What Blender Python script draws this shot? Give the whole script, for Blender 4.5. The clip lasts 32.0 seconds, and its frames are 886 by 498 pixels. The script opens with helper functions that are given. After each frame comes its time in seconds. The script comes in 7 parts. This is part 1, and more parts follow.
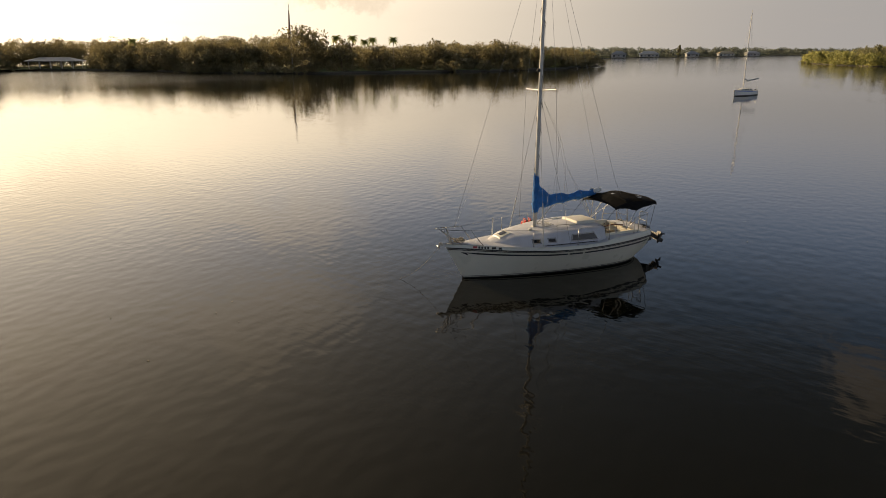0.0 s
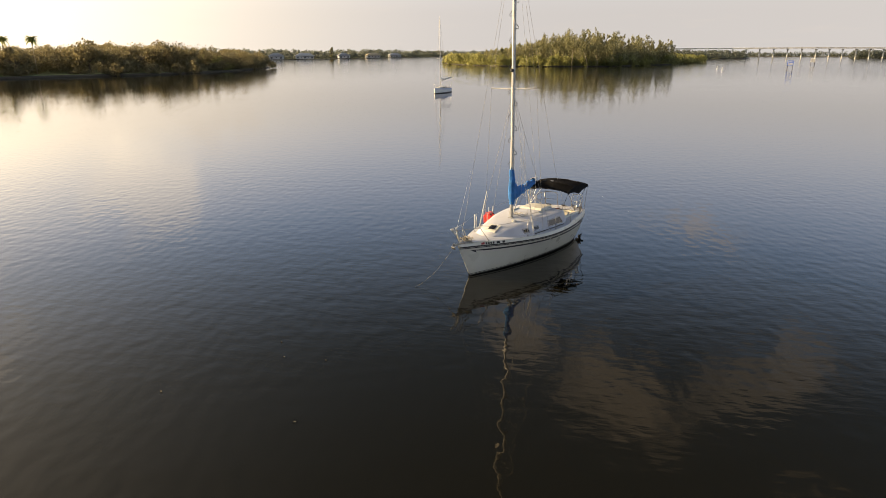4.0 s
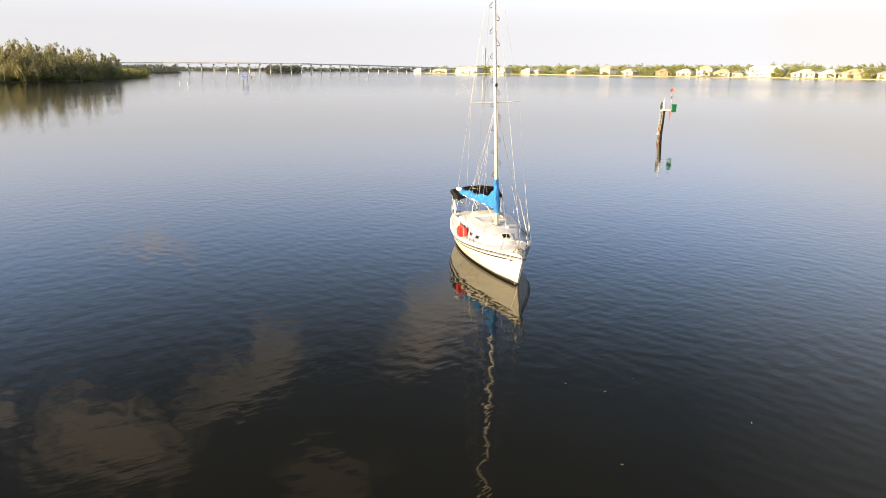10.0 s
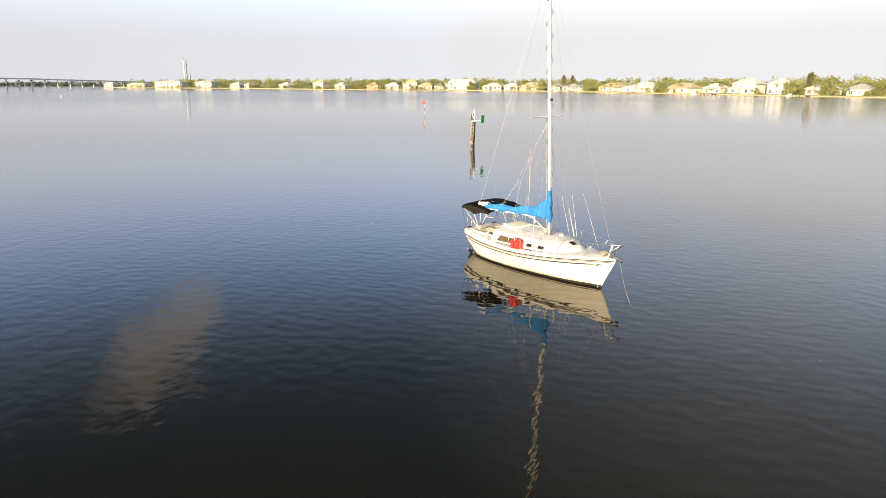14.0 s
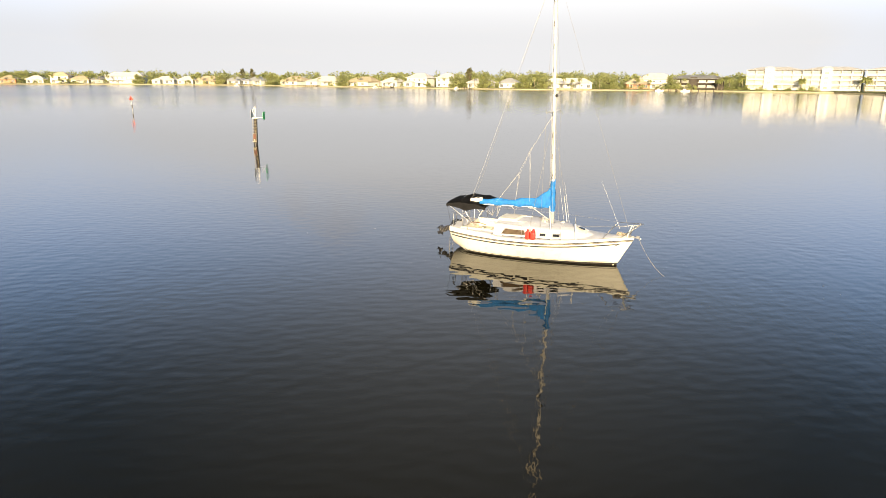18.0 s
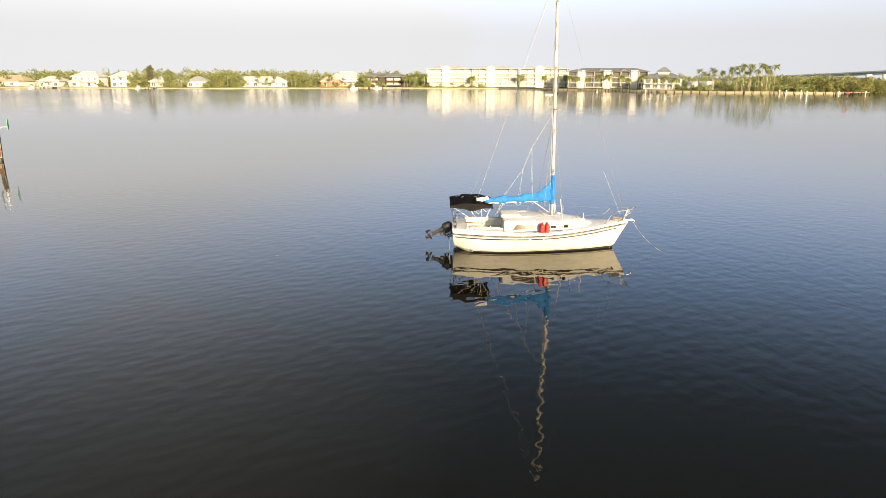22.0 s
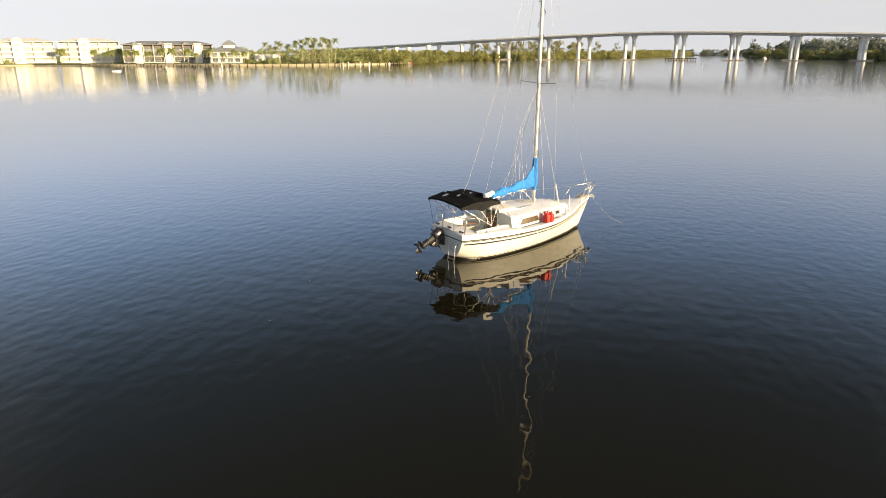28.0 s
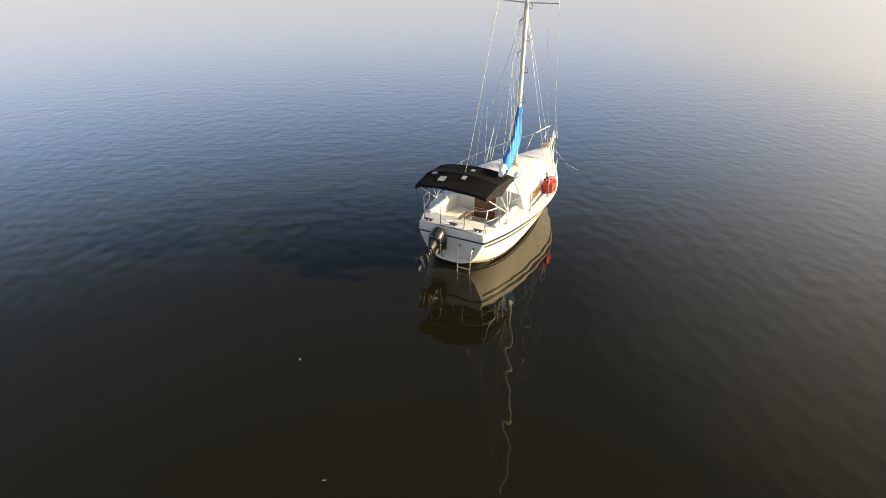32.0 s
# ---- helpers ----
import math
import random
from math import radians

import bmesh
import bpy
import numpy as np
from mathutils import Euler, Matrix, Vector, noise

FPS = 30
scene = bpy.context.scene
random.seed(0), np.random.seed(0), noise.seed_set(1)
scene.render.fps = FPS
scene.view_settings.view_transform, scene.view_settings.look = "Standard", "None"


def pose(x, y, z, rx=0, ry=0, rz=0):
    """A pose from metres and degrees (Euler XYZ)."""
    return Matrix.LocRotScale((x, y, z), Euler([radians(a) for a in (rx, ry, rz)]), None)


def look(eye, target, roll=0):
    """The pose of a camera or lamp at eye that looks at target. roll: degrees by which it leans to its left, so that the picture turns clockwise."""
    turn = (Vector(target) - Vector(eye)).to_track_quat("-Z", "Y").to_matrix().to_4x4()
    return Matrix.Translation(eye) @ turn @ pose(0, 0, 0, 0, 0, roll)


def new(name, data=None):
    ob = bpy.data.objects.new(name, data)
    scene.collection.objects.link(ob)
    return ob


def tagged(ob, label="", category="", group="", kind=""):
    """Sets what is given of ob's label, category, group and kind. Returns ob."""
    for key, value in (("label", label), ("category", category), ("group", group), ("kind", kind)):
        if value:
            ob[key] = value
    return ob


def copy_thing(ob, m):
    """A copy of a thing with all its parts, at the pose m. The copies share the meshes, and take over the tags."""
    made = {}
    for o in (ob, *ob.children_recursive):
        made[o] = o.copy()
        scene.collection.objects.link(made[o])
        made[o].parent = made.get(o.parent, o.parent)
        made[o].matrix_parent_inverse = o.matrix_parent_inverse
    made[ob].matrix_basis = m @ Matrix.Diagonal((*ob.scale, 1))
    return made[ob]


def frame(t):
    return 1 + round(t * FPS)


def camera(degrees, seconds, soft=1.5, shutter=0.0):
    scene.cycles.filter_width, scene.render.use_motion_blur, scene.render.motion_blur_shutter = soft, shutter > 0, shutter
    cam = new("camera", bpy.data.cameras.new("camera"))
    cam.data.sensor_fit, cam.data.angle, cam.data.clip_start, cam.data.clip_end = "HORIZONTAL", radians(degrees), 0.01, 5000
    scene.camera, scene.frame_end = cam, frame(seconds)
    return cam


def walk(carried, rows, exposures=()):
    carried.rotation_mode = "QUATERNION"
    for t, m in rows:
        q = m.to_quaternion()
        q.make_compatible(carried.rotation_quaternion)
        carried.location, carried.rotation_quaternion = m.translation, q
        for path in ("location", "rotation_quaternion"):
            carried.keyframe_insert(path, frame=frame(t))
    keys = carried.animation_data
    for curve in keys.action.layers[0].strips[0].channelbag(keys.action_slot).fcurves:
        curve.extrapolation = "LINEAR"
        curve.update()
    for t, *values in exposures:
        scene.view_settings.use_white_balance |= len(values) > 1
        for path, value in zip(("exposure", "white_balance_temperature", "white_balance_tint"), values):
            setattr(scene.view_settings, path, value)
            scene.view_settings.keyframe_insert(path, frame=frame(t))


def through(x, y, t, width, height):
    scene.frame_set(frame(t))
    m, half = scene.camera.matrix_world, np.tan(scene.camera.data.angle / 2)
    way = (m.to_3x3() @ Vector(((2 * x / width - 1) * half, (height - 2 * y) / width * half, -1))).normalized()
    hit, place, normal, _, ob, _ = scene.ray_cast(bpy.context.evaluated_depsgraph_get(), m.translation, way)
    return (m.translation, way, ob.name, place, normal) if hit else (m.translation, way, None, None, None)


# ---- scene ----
cam = camera(68.5, 32.0, soft=0.75)
PATH = [
    (0, (13.05, 19.55, 7.67), (5.201, 2.099, 1.862), -0.11),
    (0.5, (13.91, 19.10, 7.70), (5.377, 1.979, 1.864), -0.16),
    (1, (14.89, 18.54, 7.72), (5.627, 1.795, 1.900), -0.15),
    (1.5, (15.98, 17.84, 7.72), (5.872, 1.598, 1.896), -0.08),
    (2, (17.16, 17.01, 7.71), (6.046, 1.438, 1.881), -0.02),
    (2.5, (18.38, 16.06, 7.70), (6.142, 1.329, 1.929), 0.01),
    (3, (19.58, 14.97, 7.70), (6.435, 1.055, 1.927), -0.02),
    (3.5, (20.74, 13.77, 7.68), (6.460, 1.010, 1.897), -0.07),
    (4, (21.80, 12.43, 7.66), (6.436, 1.010, 1.890), -0.05),
    (4.5, (22.77, 11.01, 7.68), (6.539, 0.885, 1.851), -0.01),
    (6.5, (25.18, 4.76, 7.65), (6.722, -0.145, 1.706), 0.09),
    (7, (25.54, 3.13, 7.66), (6.760, -0.463, 1.784), 0.09),
    (7.5, (25.80, 1.50, 7.66), (6.785, -0.895, 1.955), 0.13),
    (8, (25.94, -0.14, 7.68), (6.769, -1.405, 2.124), 0.12),
    (8.5, (25.96, -1.78, 7.69), (6.712, -1.944, 2.278), 0.13),
    (9, (25.88, -3.42, 7.70), (6.629, -2.502, 2.343), 0.14),
    (9.5, (25.67, -5.05, 7.69), (6.521, -2.929, 2.326), 0.19),
    (10, (25.35, -6.68, 7.66), (6.379, -3.293, 2.302), 0.23),
    (10.5, (24.91, -8.29, 7.64), (6.206, -3.695, 2.257), 0.25),
    (11, (24.39, -9.90, 7.62), (5.984, -4.221, 2.242), 0.26),
    (11.5, (23.81, -11.49, 7.63), (5.722, -4.848, 2.276), 0.29),
    (12, (23.16, -13.06, 7.64), (5.452, -5.403, 2.373), 0.31),
    (12.5, (22.42, -14.59, 7.66), (5.170, -5.871, 2.532), 0.31),
    (13, (21.59, -16.08, 7.67), (4.802, -6.407, 2.704), 0.24),
    (13.5, (20.67, -17.52, 7.67), (4.241, -7.233, 2.737), 0.18),
    (14, (19.67, -18.91, 7.68), (3.821, -7.757, 2.731), 0.14),
    (14.5, (18.62, -20.24, 7.68), (3.453, -8.180, 2.734), 0.12),
    (16.5, (13.57, -24.76, 7.70), (2.149, -9.134, 2.675), 0.10),
    (17, (12.09, -25.74, 7.72), (1.465, -9.562, 2.670), 0.22),
    (17.5, (10.57, -26.61, 7.75), (0.842, -9.898, 2.664), 0.26),
    (18, (9.01, -27.37, 7.75), (0.258, -10.127, 2.658), 0.30),
    (18.5, (7.41, -28.00, 7.74), (-0.340, -10.274, 2.676), 0.32),
    (19, (5.79, -28.50, 7.73), (-0.931, -10.343, 2.727), 0.29),
    (19.5, (4.14, -28.90, 7.73), (-1.520, -10.373, 2.750), 0.27),
    (20, (2.46, -29.19, 7.74), (-2.132, -10.377, 2.747), 0.24),
    (20.5, (0.75, -29.41, 7.73), (-2.729, -10.364, 2.712), 0.19),
    (21, (-1.00, -29.56, 7.71), (-3.372, -10.362, 2.633), 0.14),
    (21.5, (-2.80, -29.64, 7.72), (-3.924, -10.340, 2.606), 0.14),
    (22, (-4.64, -29.67, 7.73), (-4.537, -10.337, 2.623), 0.16),
    (22.5, (-6.52, -29.62, 7.74), (-5.297, -10.307, 2.696), 0.16),
    (23, (-8.42, -29.44, 7.75), (-6.005, -10.236, 2.727), 0.16),
    (23.5, (-10.32, -29.11, 7.76), (-6.618, -10.101, 2.745), 0.17),
    (24, (-12.19, -28.59, 7.74), (-7.213, -9.858, 2.794), 0.18),
    (24.5, (-14.00, -27.86, 7.72), (-7.745, -9.511, 2.796), 0.19),
    (25, (-15.65, -26.92, 7.70), (-8.166, -9.041, 2.773), 0.15),
    (25.5, (-17.10, -25.84, 7.68), (-8.470, -8.494, 2.694), 0.04),
    (27.5, (-19.00, -20.07, 7.57), (-7.740, -4.550, 1.880), -0.14),
    (28, (-18.81, -18.66, 7.60), (-7.011, -3.592, 1.773), -0.15),
    (28.5, (-18.47, -17.26, 7.64), (-6.219, -2.661, 1.573), -0.17),
    (29, (-18.02, -15.87, 7.68), (-5.446, -1.698, 1.270), -0.16),
    (29.5, (-17.59, -14.44, 7.70), (-4.689, -0.786, 0.832), -0.13),
    (30, (-17.31, -12.98, 7.73), (-3.955, 0.005, 0.446), -0.12),
    (30.5, (-17.31, -11.47, 7.78), (-3.395, 0.643, 0.062), -0.09),
    (31, (-17.52, -9.94, 7.84), (-2.815, 0.946, -0.249), -0.02),
    (31.5, (-17.82, -8.39, 7.90), (-2.352, 1.148, -0.462), 0.04),
    (32, (-18.16, -6.84, 7.94), (-1.976, 1.227, -0.612), 0.08),
]
EXPOSURES = [(0, 0.7, 7300, 12), (4, 1.47, 7300, 12), (8.5, 1.93, 6850, 11), (14, 1.7, 6500, 10), (21, 1.66, 6500, 9), (25, 1.56, 6500, 9), (28, 1.70, 6600, 9), (30, 1.80, 6700, 9), (32, 2.1, 6700, 9)]
SKY_STRENGTH, SUN_STRENGTH = 0.052, 3.6
CLOUD_COLOUR, TORN_COLOUR = (7.1, 5.95, 4.7, 1), (21.0, 18.0, 13.6, 1)
HAZE_COLOUR, GLOW_COLOUR = (5.0, 4.95, 5.0, 1), (24.5, 21.3, 16.2, 1)
BAND_COLOUR = (5.3, 7.9, 12.8, 1)
walk(cam, [(t, look(eye, target, roll)) for t, eye, target, roll in PATH], EXPOSURES)

# ---- light ----
SUN_AZ, SUN_EL = radians(-70), radians(13)
world = bpy.data.worlds.new("sky")
scene.world = world
world.use_nodes = True
wn, wl = world.node_tree.nodes, world.node_tree.links
wn.clear()
w_out, w_bg = wn.new("ShaderNodeOutputWorld"), wn.new("ShaderNodeBackground")
w_sky = wn.new("ShaderNodeTexSky")
w_sky.sky_type, w_sky.sun_disc = "NISHITA", False
w_sky.sun_elevation, w_sky.sun_rotation = SUN_EL, radians(90) - SUN_AZ
w_sky.air_density, w_sky.dust_density, w_sky.ozone_density, w_sky.altitude = 1.0, 0.7, 1.8, 0
w_bg.inputs["Strength"].default_value = SKY_STRENGTH
w_tc, w_sep = wn.new("ShaderNodeTexCoord"), wn.new("ShaderNodeSeparateXYZ")
wl.new(w_tc.outputs["Generated"], w_sep.inputs[0])


def w_math(op, a, b=None, c=None):
    n = wn.new("ShaderNodeMath")
    n.operation = op
    for i, v in enumerate((a, b, c)):
        if v is None:
            continue
        if isinstance(v, (int, float)):
            n.inputs[i].default_value = v
        else:
            wl.new(v, n.inputs[i])
    return n.outputs[0]


# a thin layer of broken cloud, laid out flat overhead
up = w_math("ADD", w_math("MAXIMUM", w_sep.outputs["Z"], 0.0), 0.12)
w_flat = wn.new("ShaderNodeCombineXYZ")
wl.new(w_math("DIVIDE", w_sep.outputs["X"], up), w_flat.inputs[0])
wl.new(w_math("DIVIDE", w_sep.outputs["Y"], up), w_flat.inputs[1])
w_noise = wn.new("ShaderNodeTexNoise")
w_noise.inputs["Scale"].default_value, w_noise.inputs["Detail"].default_value = 1.3, 7
w_noise.inputs["Roughness"].default_value = 0.6
wl.new(w_flat.outputs[0], w_noise.inputs["Vector"])
w_ramp = wn.new("ShaderNodeValToRGB")
w_ramp.color_ramp.elements[0].position, w_ramp.color_ramp.elements[1].position = 0.55, 0.72
wl.new(w_noise.outputs["Fac"], w_ramp.inputs["Fac"])
# cumulus heads over the island and torn cloud towards the sun: bearing, height, half-length, half-width, tilt (degrees), density
w_warp, w_off, w_sky_at = wn.new("ShaderNodeTexNoise"), wn.new("ShaderNodeVectorMath"), wn.new("ShaderNodeVectorMath")
w_warp.inputs["Scale"].default_value, w_warp.inputs["Detail"].default_value, w_warp.inputs["Roughness"].default_value = 9, 8, 0.7
wl.new(w_tc.outputs["Generated"], w_warp.inputs["Vector"])
w_off.operation, w_sky_at.operation = "MULTIPLY_ADD", "ADD"
w_off.inputs[1].default_value, w_off.inputs[2].default_value = (0.24, 0.24, 0.20), (-0.12, -0.12, -0.10)
wl.new(w_warp.outputs["Color"], w_off.inputs[0])
wl.new(w_off.outputs[0], w_sky_at.inputs[0])
wl.new(w_tc.outputs["Generated"], w_sky_at.inputs[1])


def cloud_heads(heads):
    total = None
    for az, el, long, wide, tilt, dense in heads:
        a, e, k = radians(az), radians(el), radians(tilt)
        d = Vector((math.cos(a) * math.cos(e), math.sin(a) * math.cos(e), math.sin(e)))
        right = Vector((math.sin(a), -math.cos(a), 0))
        rise = right.cross(d)
        axes = ((right * math.cos(k) + rise * math.sin(k)) / math.sin(radians(long)), (rise * math.cos(k) - right * math.sin(k)) / math.sin(radians(wide)), d * 1.0)
        flat = wn.new("ShaderNodeVectorMath")
        flat.operation = "SUBTRACT"
        flat.inputs[1].default_value = d
        wl.new(w_sky_at.outputs[0], flat.inputs[0])
        squares = None
        for axis in axes:
            dot = wn.new("ShaderNodeVectorMath")
            dot.operation = "DOT_PRODUCT"
            dot.inputs[1].default_value = axis
            wl.new(flat.outputs[0], dot.inputs[0])
            sq = w_math("POWER", dot.outputs["Value"], 2.0)
            squares = sq if squares is None else w_math("ADD", squares, sq)
        edge = wn.new("ShaderNodeMapRange")
        edge.interpolation_type = "SMOOTHSTEP"
        for key, v in (("From Min", 1.1), ("From Max", 0.0), ("To Min", 0.0), ("To Max", dense)):
            edge.inputs[key].default_value = v
        wl.new(squares, edge.inputs["Value"])
        total = edge.outputs[0] if total is None else w_math("MAXIMUM", total, edge.outputs[0])
    return total


w_heads = cloud_heads(((208.9, 23.8, 3.6, 2.4, 8, 0.36), (199.6, 28.2, 6.4, 4.6, 20, 0.42), (187.9, 25.8, 6.0, 2.6, -34, 0.30), (169.6, 20.6, 8.0, 3.4, -40, 0.50), (181.7, 35.0, 5.0, 3.0, 0, 0.22), (194.5, 14.3, 4.0, 0.9, -6, 0.4), (128.5, 11.6, 6.0, 2.0, 10, 0.25), (254.5, 4.6, 4.5, 1.8, 0, 0.45), (236.0, 5.5, 3.0, 1.4, 0, 0.2)))
w_torn = cloud_heads(((261.0, 13.8, 9.0, 3.0, 6, 0.34), (276.0, 11.0, 12.0, 3.0, -4, 0.36), (241.0, 10.5, 5.0, 4.0, 40, 0.2), (262.0, 22.0, 10.0, 4.0, -12, 0.22)))
w_cover = w_math("MINIMUM", w_math("ADD", w_math("MULTIPLY", w_ramp.outputs["Color"], 0.05), w_heads), 0.9)
w_mix = wn.new("ShaderNodeMixRGB")
w_mix.inputs["Color2"].default_value = CLOUD_COLOUR
wl.new(w_cover, w_mix.inputs["Fac"])
# morning haze low over the water
w_haze = wn.new("ShaderNodeMixRGB")
w_glow = wn.new("ShaderNodeVectorMath")
w_glow.operation = "DOT_PRODUCT"
w_glow.inputs[1].default_value = (math.cos(SUN_AZ) * math.cos(SUN_EL), math.sin(SUN_AZ) * math.cos(SUN_EL), math.sin(SUN_EL))
wl.new(w_tc.outputs["Generated"], w_glow.inputs[0])
w_tone = wn.new("ShaderNodeMixRGB")
w_tone.inputs["Color1"].default_value, w_tone.inputs["Color2"].default_value = HAZE_COLOUR, GLOW_COLOUR
w_warm = w_math("POWER", w_math("MAXIMUM", w_glow.outputs["Value"], 0.0), 3.6)
wl.new(w_warm, w_tone.inputs["Fac"])
# the haze is thickest to the eye a little above the far shores
w_deep, w_lift = wn.new("ShaderNodeVectorMath"), wn.new("ShaderNodeMapRange")
w_deep.operation, w_lift.interpolation_type = "SCALE", "SMOOTHSTEP"
for k, v in (("From Min", 0.05), ("From Max", 0.16), ("To Min", 1.0), ("To Max", 1.38)):
    w_lift.inputs[k].default_value = v
wl.new(w_sep.outputs["Z"], w_lift.inputs["Value"])
wl.new(w_tone.outputs["Color"], w_deep.inputs[0])
wl.new(w_math("MULTIPLY", w_lift.outputs[0], w_math("MULTIPLY_ADD", w_math("POWER", w_glow.outputs["Value"], 2.0), 0.2, 0.86)), w_deep.inputs["Scale"])
wl.new(w_deep.outputs[0], w_haze.inputs["Color2"])
w_fade = wn.new("ShaderNodeMapRange")
w_fade.interpolation_type = "SMOOTHSTEP"
for k, v in (("From Min", 0.05), ("From Max", 0.29), ("To Min", 0.96), ("To Max", 0.0)):
    w_fade.inputs[k].default_value = v
wl.new(w_sep.outputs["Z"], w_fade.inputs["Value"])
# a pale veil of cloud over the town
w_veil = wn.new("ShaderNodeVectorMath")
w_veil.operation = "DISTANCE"
w_veil.inputs[1].default_value = (-0.42, 0.87, 0.26)
wl.new(w_tc.outputs["Generated"], w_veil.inputs[0])
w_thin = w_math("MAXIMUM", w_math("SUBTRACT", 1.0, w_math("DIVIDE", w_veil.outputs["Value"], 0.55)), 0.0)
# and another out to the east
w_east = wn.new("ShaderNodeVectorMath")
w_east.operation = "DISTANCE"
w_east.inputs[1].default_value = (0.94, -0.13, 0.30)
wl.new(w_tc.outputs["Generated"], w_east.inputs[0])
w_thin = w_math("ADD", w_thin, w_math("MAXIMUM", w_math("SUBTRACT", 1.0, w_math("DIVIDE", w_east.outputs["Value"], 0.40)), 0.0))
wl.new(w_math("MINIMUM", w_math("ADD", w_fade.outputs[0], w_math("ADD", w_math("MULTIPLY", w_thin, 0.62), w_math("MULTIPLY", w_warm, 0.52))), 1.0), w_haze.inputs["Fac"])
# blue lower sky, deepening overhead
w_band, w_step = wn.new("ShaderNodeMixRGB"), wn.new("ShaderNodeMapRange")
w_step.interpolation_type = "SMOOTHSTEP"
for k, v in (("From Min", 0.16), ("From Max", 0.46), ("To Min", 0.95), ("To Max", 0.0)):
    w_step.inputs[k].default_value = v
wl.new(w_sep.outputs["Z"], w_step.inputs["Value"])
wl.new(w_step.outputs[0], w_band.inputs["Fac"])
w_band.inputs["Color2"].default_value = BAND_COLOUR
w_high = wn.new("ShaderNodeVectorMath")
w_high.operation = "SCALE"
w_high.inputs["Scale"].default_value = 0.82
wl.new(w_sky.outputs["Color"], w_high.inputs[0])
wl.new(w_high.outputs[0], w_band.inputs["Color1"])
# clear air scatters most light along the sun's line and least across it
w_phase = w_math("MULTIPLY_ADD", w_math("POWER", w_glow.outputs["Value"], 2.0), 0.48, 0.68)
w_air = wn.new("ShaderNodeVectorMath")
w_air.operation = "SCALE"
wl.new(w_band.outputs["Color"], w_air.inputs[0])
wl.new(w_phase, w_air.inputs["Scale"])
wl.new(w_air.outputs[0], w_haze.inputs["Color1"])
w_lit = wn.new("ShaderNodeMixRGB")
w_lit.inputs["Color2"].default_value = TORN_COLOUR
wl.new(w_torn, w_lit.inputs["Fac"])
wl.new(w_haze.outputs["Color"], w_lit.inputs["Color1"])
wl.new(w_lit.outputs["Color"], w_mix.inputs["Color1"])
wl.new(w_mix.outputs["Color"], w_bg.inputs["Color"])
wl.new(w_bg.outputs[0], w_out.inputs["Surface"])

sun = new("sun", bpy.data.lights.new("sun", "SUN"))
sun.data.energy, sun.data.angle, sun.data.color = SUN_STRENGTH, radians(0.6), (1.0, 0.765, 0.46)
sun.matrix_world = look((200 * math.cos(SUN_AZ), 200 * math.sin(SUN_AZ), 200 * math.tan(SUN_EL)), (0, 0, 0))


# ---- materials ----
def mat(name, base, rough=0.6, metal=0.0, vary=0.12, scale=3.0, fine=40.0, bump=0.0, bump_scale=60.0, stain=None, stain_amount=0.0, each=0.0, spec=0.5, coat=0.0):
    """A painted, woven, cast or grown surface: base colour with variation at two scales, stains and relief."""
    m = bpy.data.materials.new(name)
    m.use_nodes = True
    n, l = m.node_tree.nodes, m.node_tree.links
    b = n["Principled BSDF"]
    b.inputs["Roughness"].default_value, b.inputs["Metallic"].default_value = rough, metal
    b.inputs["Specular IOR Level"].default_value, b.inputs["Coat Weight"].default_value = spec, coat
    tc = n.new("ShaderNodeTexCoord")

    def noise_at(s, detail=4):
        t = n.new("ShaderNodeTexNoise")
        t.inputs["Scale"].default_value, t.inputs["Detail"].default_value = s, detail
        l.new(tc.outputs["Object"], t.inputs["Vector"])
        return t.outputs["Fac"]

    def blend(mode, fac, a, c):
        x = n.new("ShaderNodeMixRGB")
        x.blend_type = mode
        for k, v in (("Fac", fac), ("Color1", a), ("Color2", c)):
            if isinstance(v, (float, int, tuple)):
                x.inputs[k].default_value = v
            else:
                l.new(v, x.inputs[k])
        return x.outputs[0]

    def ranged(v, lo, hi):
        r = n.new("ShaderNodeMapRange")
        r.inputs["From Min"].default_value, r.inputs["From Max"].default_value = 0.3, 0.7
        r.inputs["To Min"].default_value, r.inputs["To Max"].default_value = lo, hi
        l.new(v, r.inputs["Value"])
        return r.outputs[0]

    col = (*base, 1.0)
    dark = tuple(c * (1 - vary) for c in base) + (1.0,)
    light = tuple(min(1.0, c * (1 + vary)) for c in base) + (1.0,)
    col = blend("MIX", ranged(noise_at(scale), 0, 1), dark, light)
    col = blend("MULTIPLY", vary * 1.2, col, ranged(noise_at(fine, 3), 0.5, 1.2))
    if stain is not None:
        col = blend("MIX", ranged(noise_at(scale * 2.3, 8), -stain_amount, stain_amount), col, (*stain, 1.0))
    if each > 0:
        info = n.new("ShaderNodeObjectInfo")
        mr = n.new("ShaderNodeMapRange")
        mr.inputs["To Min"].default_value, mr.inputs["To Max"].default_value = 1 - each, 1 + each
        l.new(info.outputs["Random"], mr.inputs["Value"])
        col = blend("MULTIPLY", 1.0, col, mr.outputs[0])
    l.new(col, b.inputs["Base Color"])
    l.new(ranged(noise_at(scale * 1.7), max(0.02, rough - 0.08), min(1, rough + 0.08)), b.inputs["Roughness"])
    if bump > 0:
        bp = n.new("ShaderNodeBump")
        bp.inputs["Strength"].default_value, bp.inputs["Distance"].default_value = bump, 0.02
        l.new(noise_at(bump_scale, 5), bp.inputs["Height"])
        l.new(bp.outputs[0], b.inputs["Normal"])
    return m


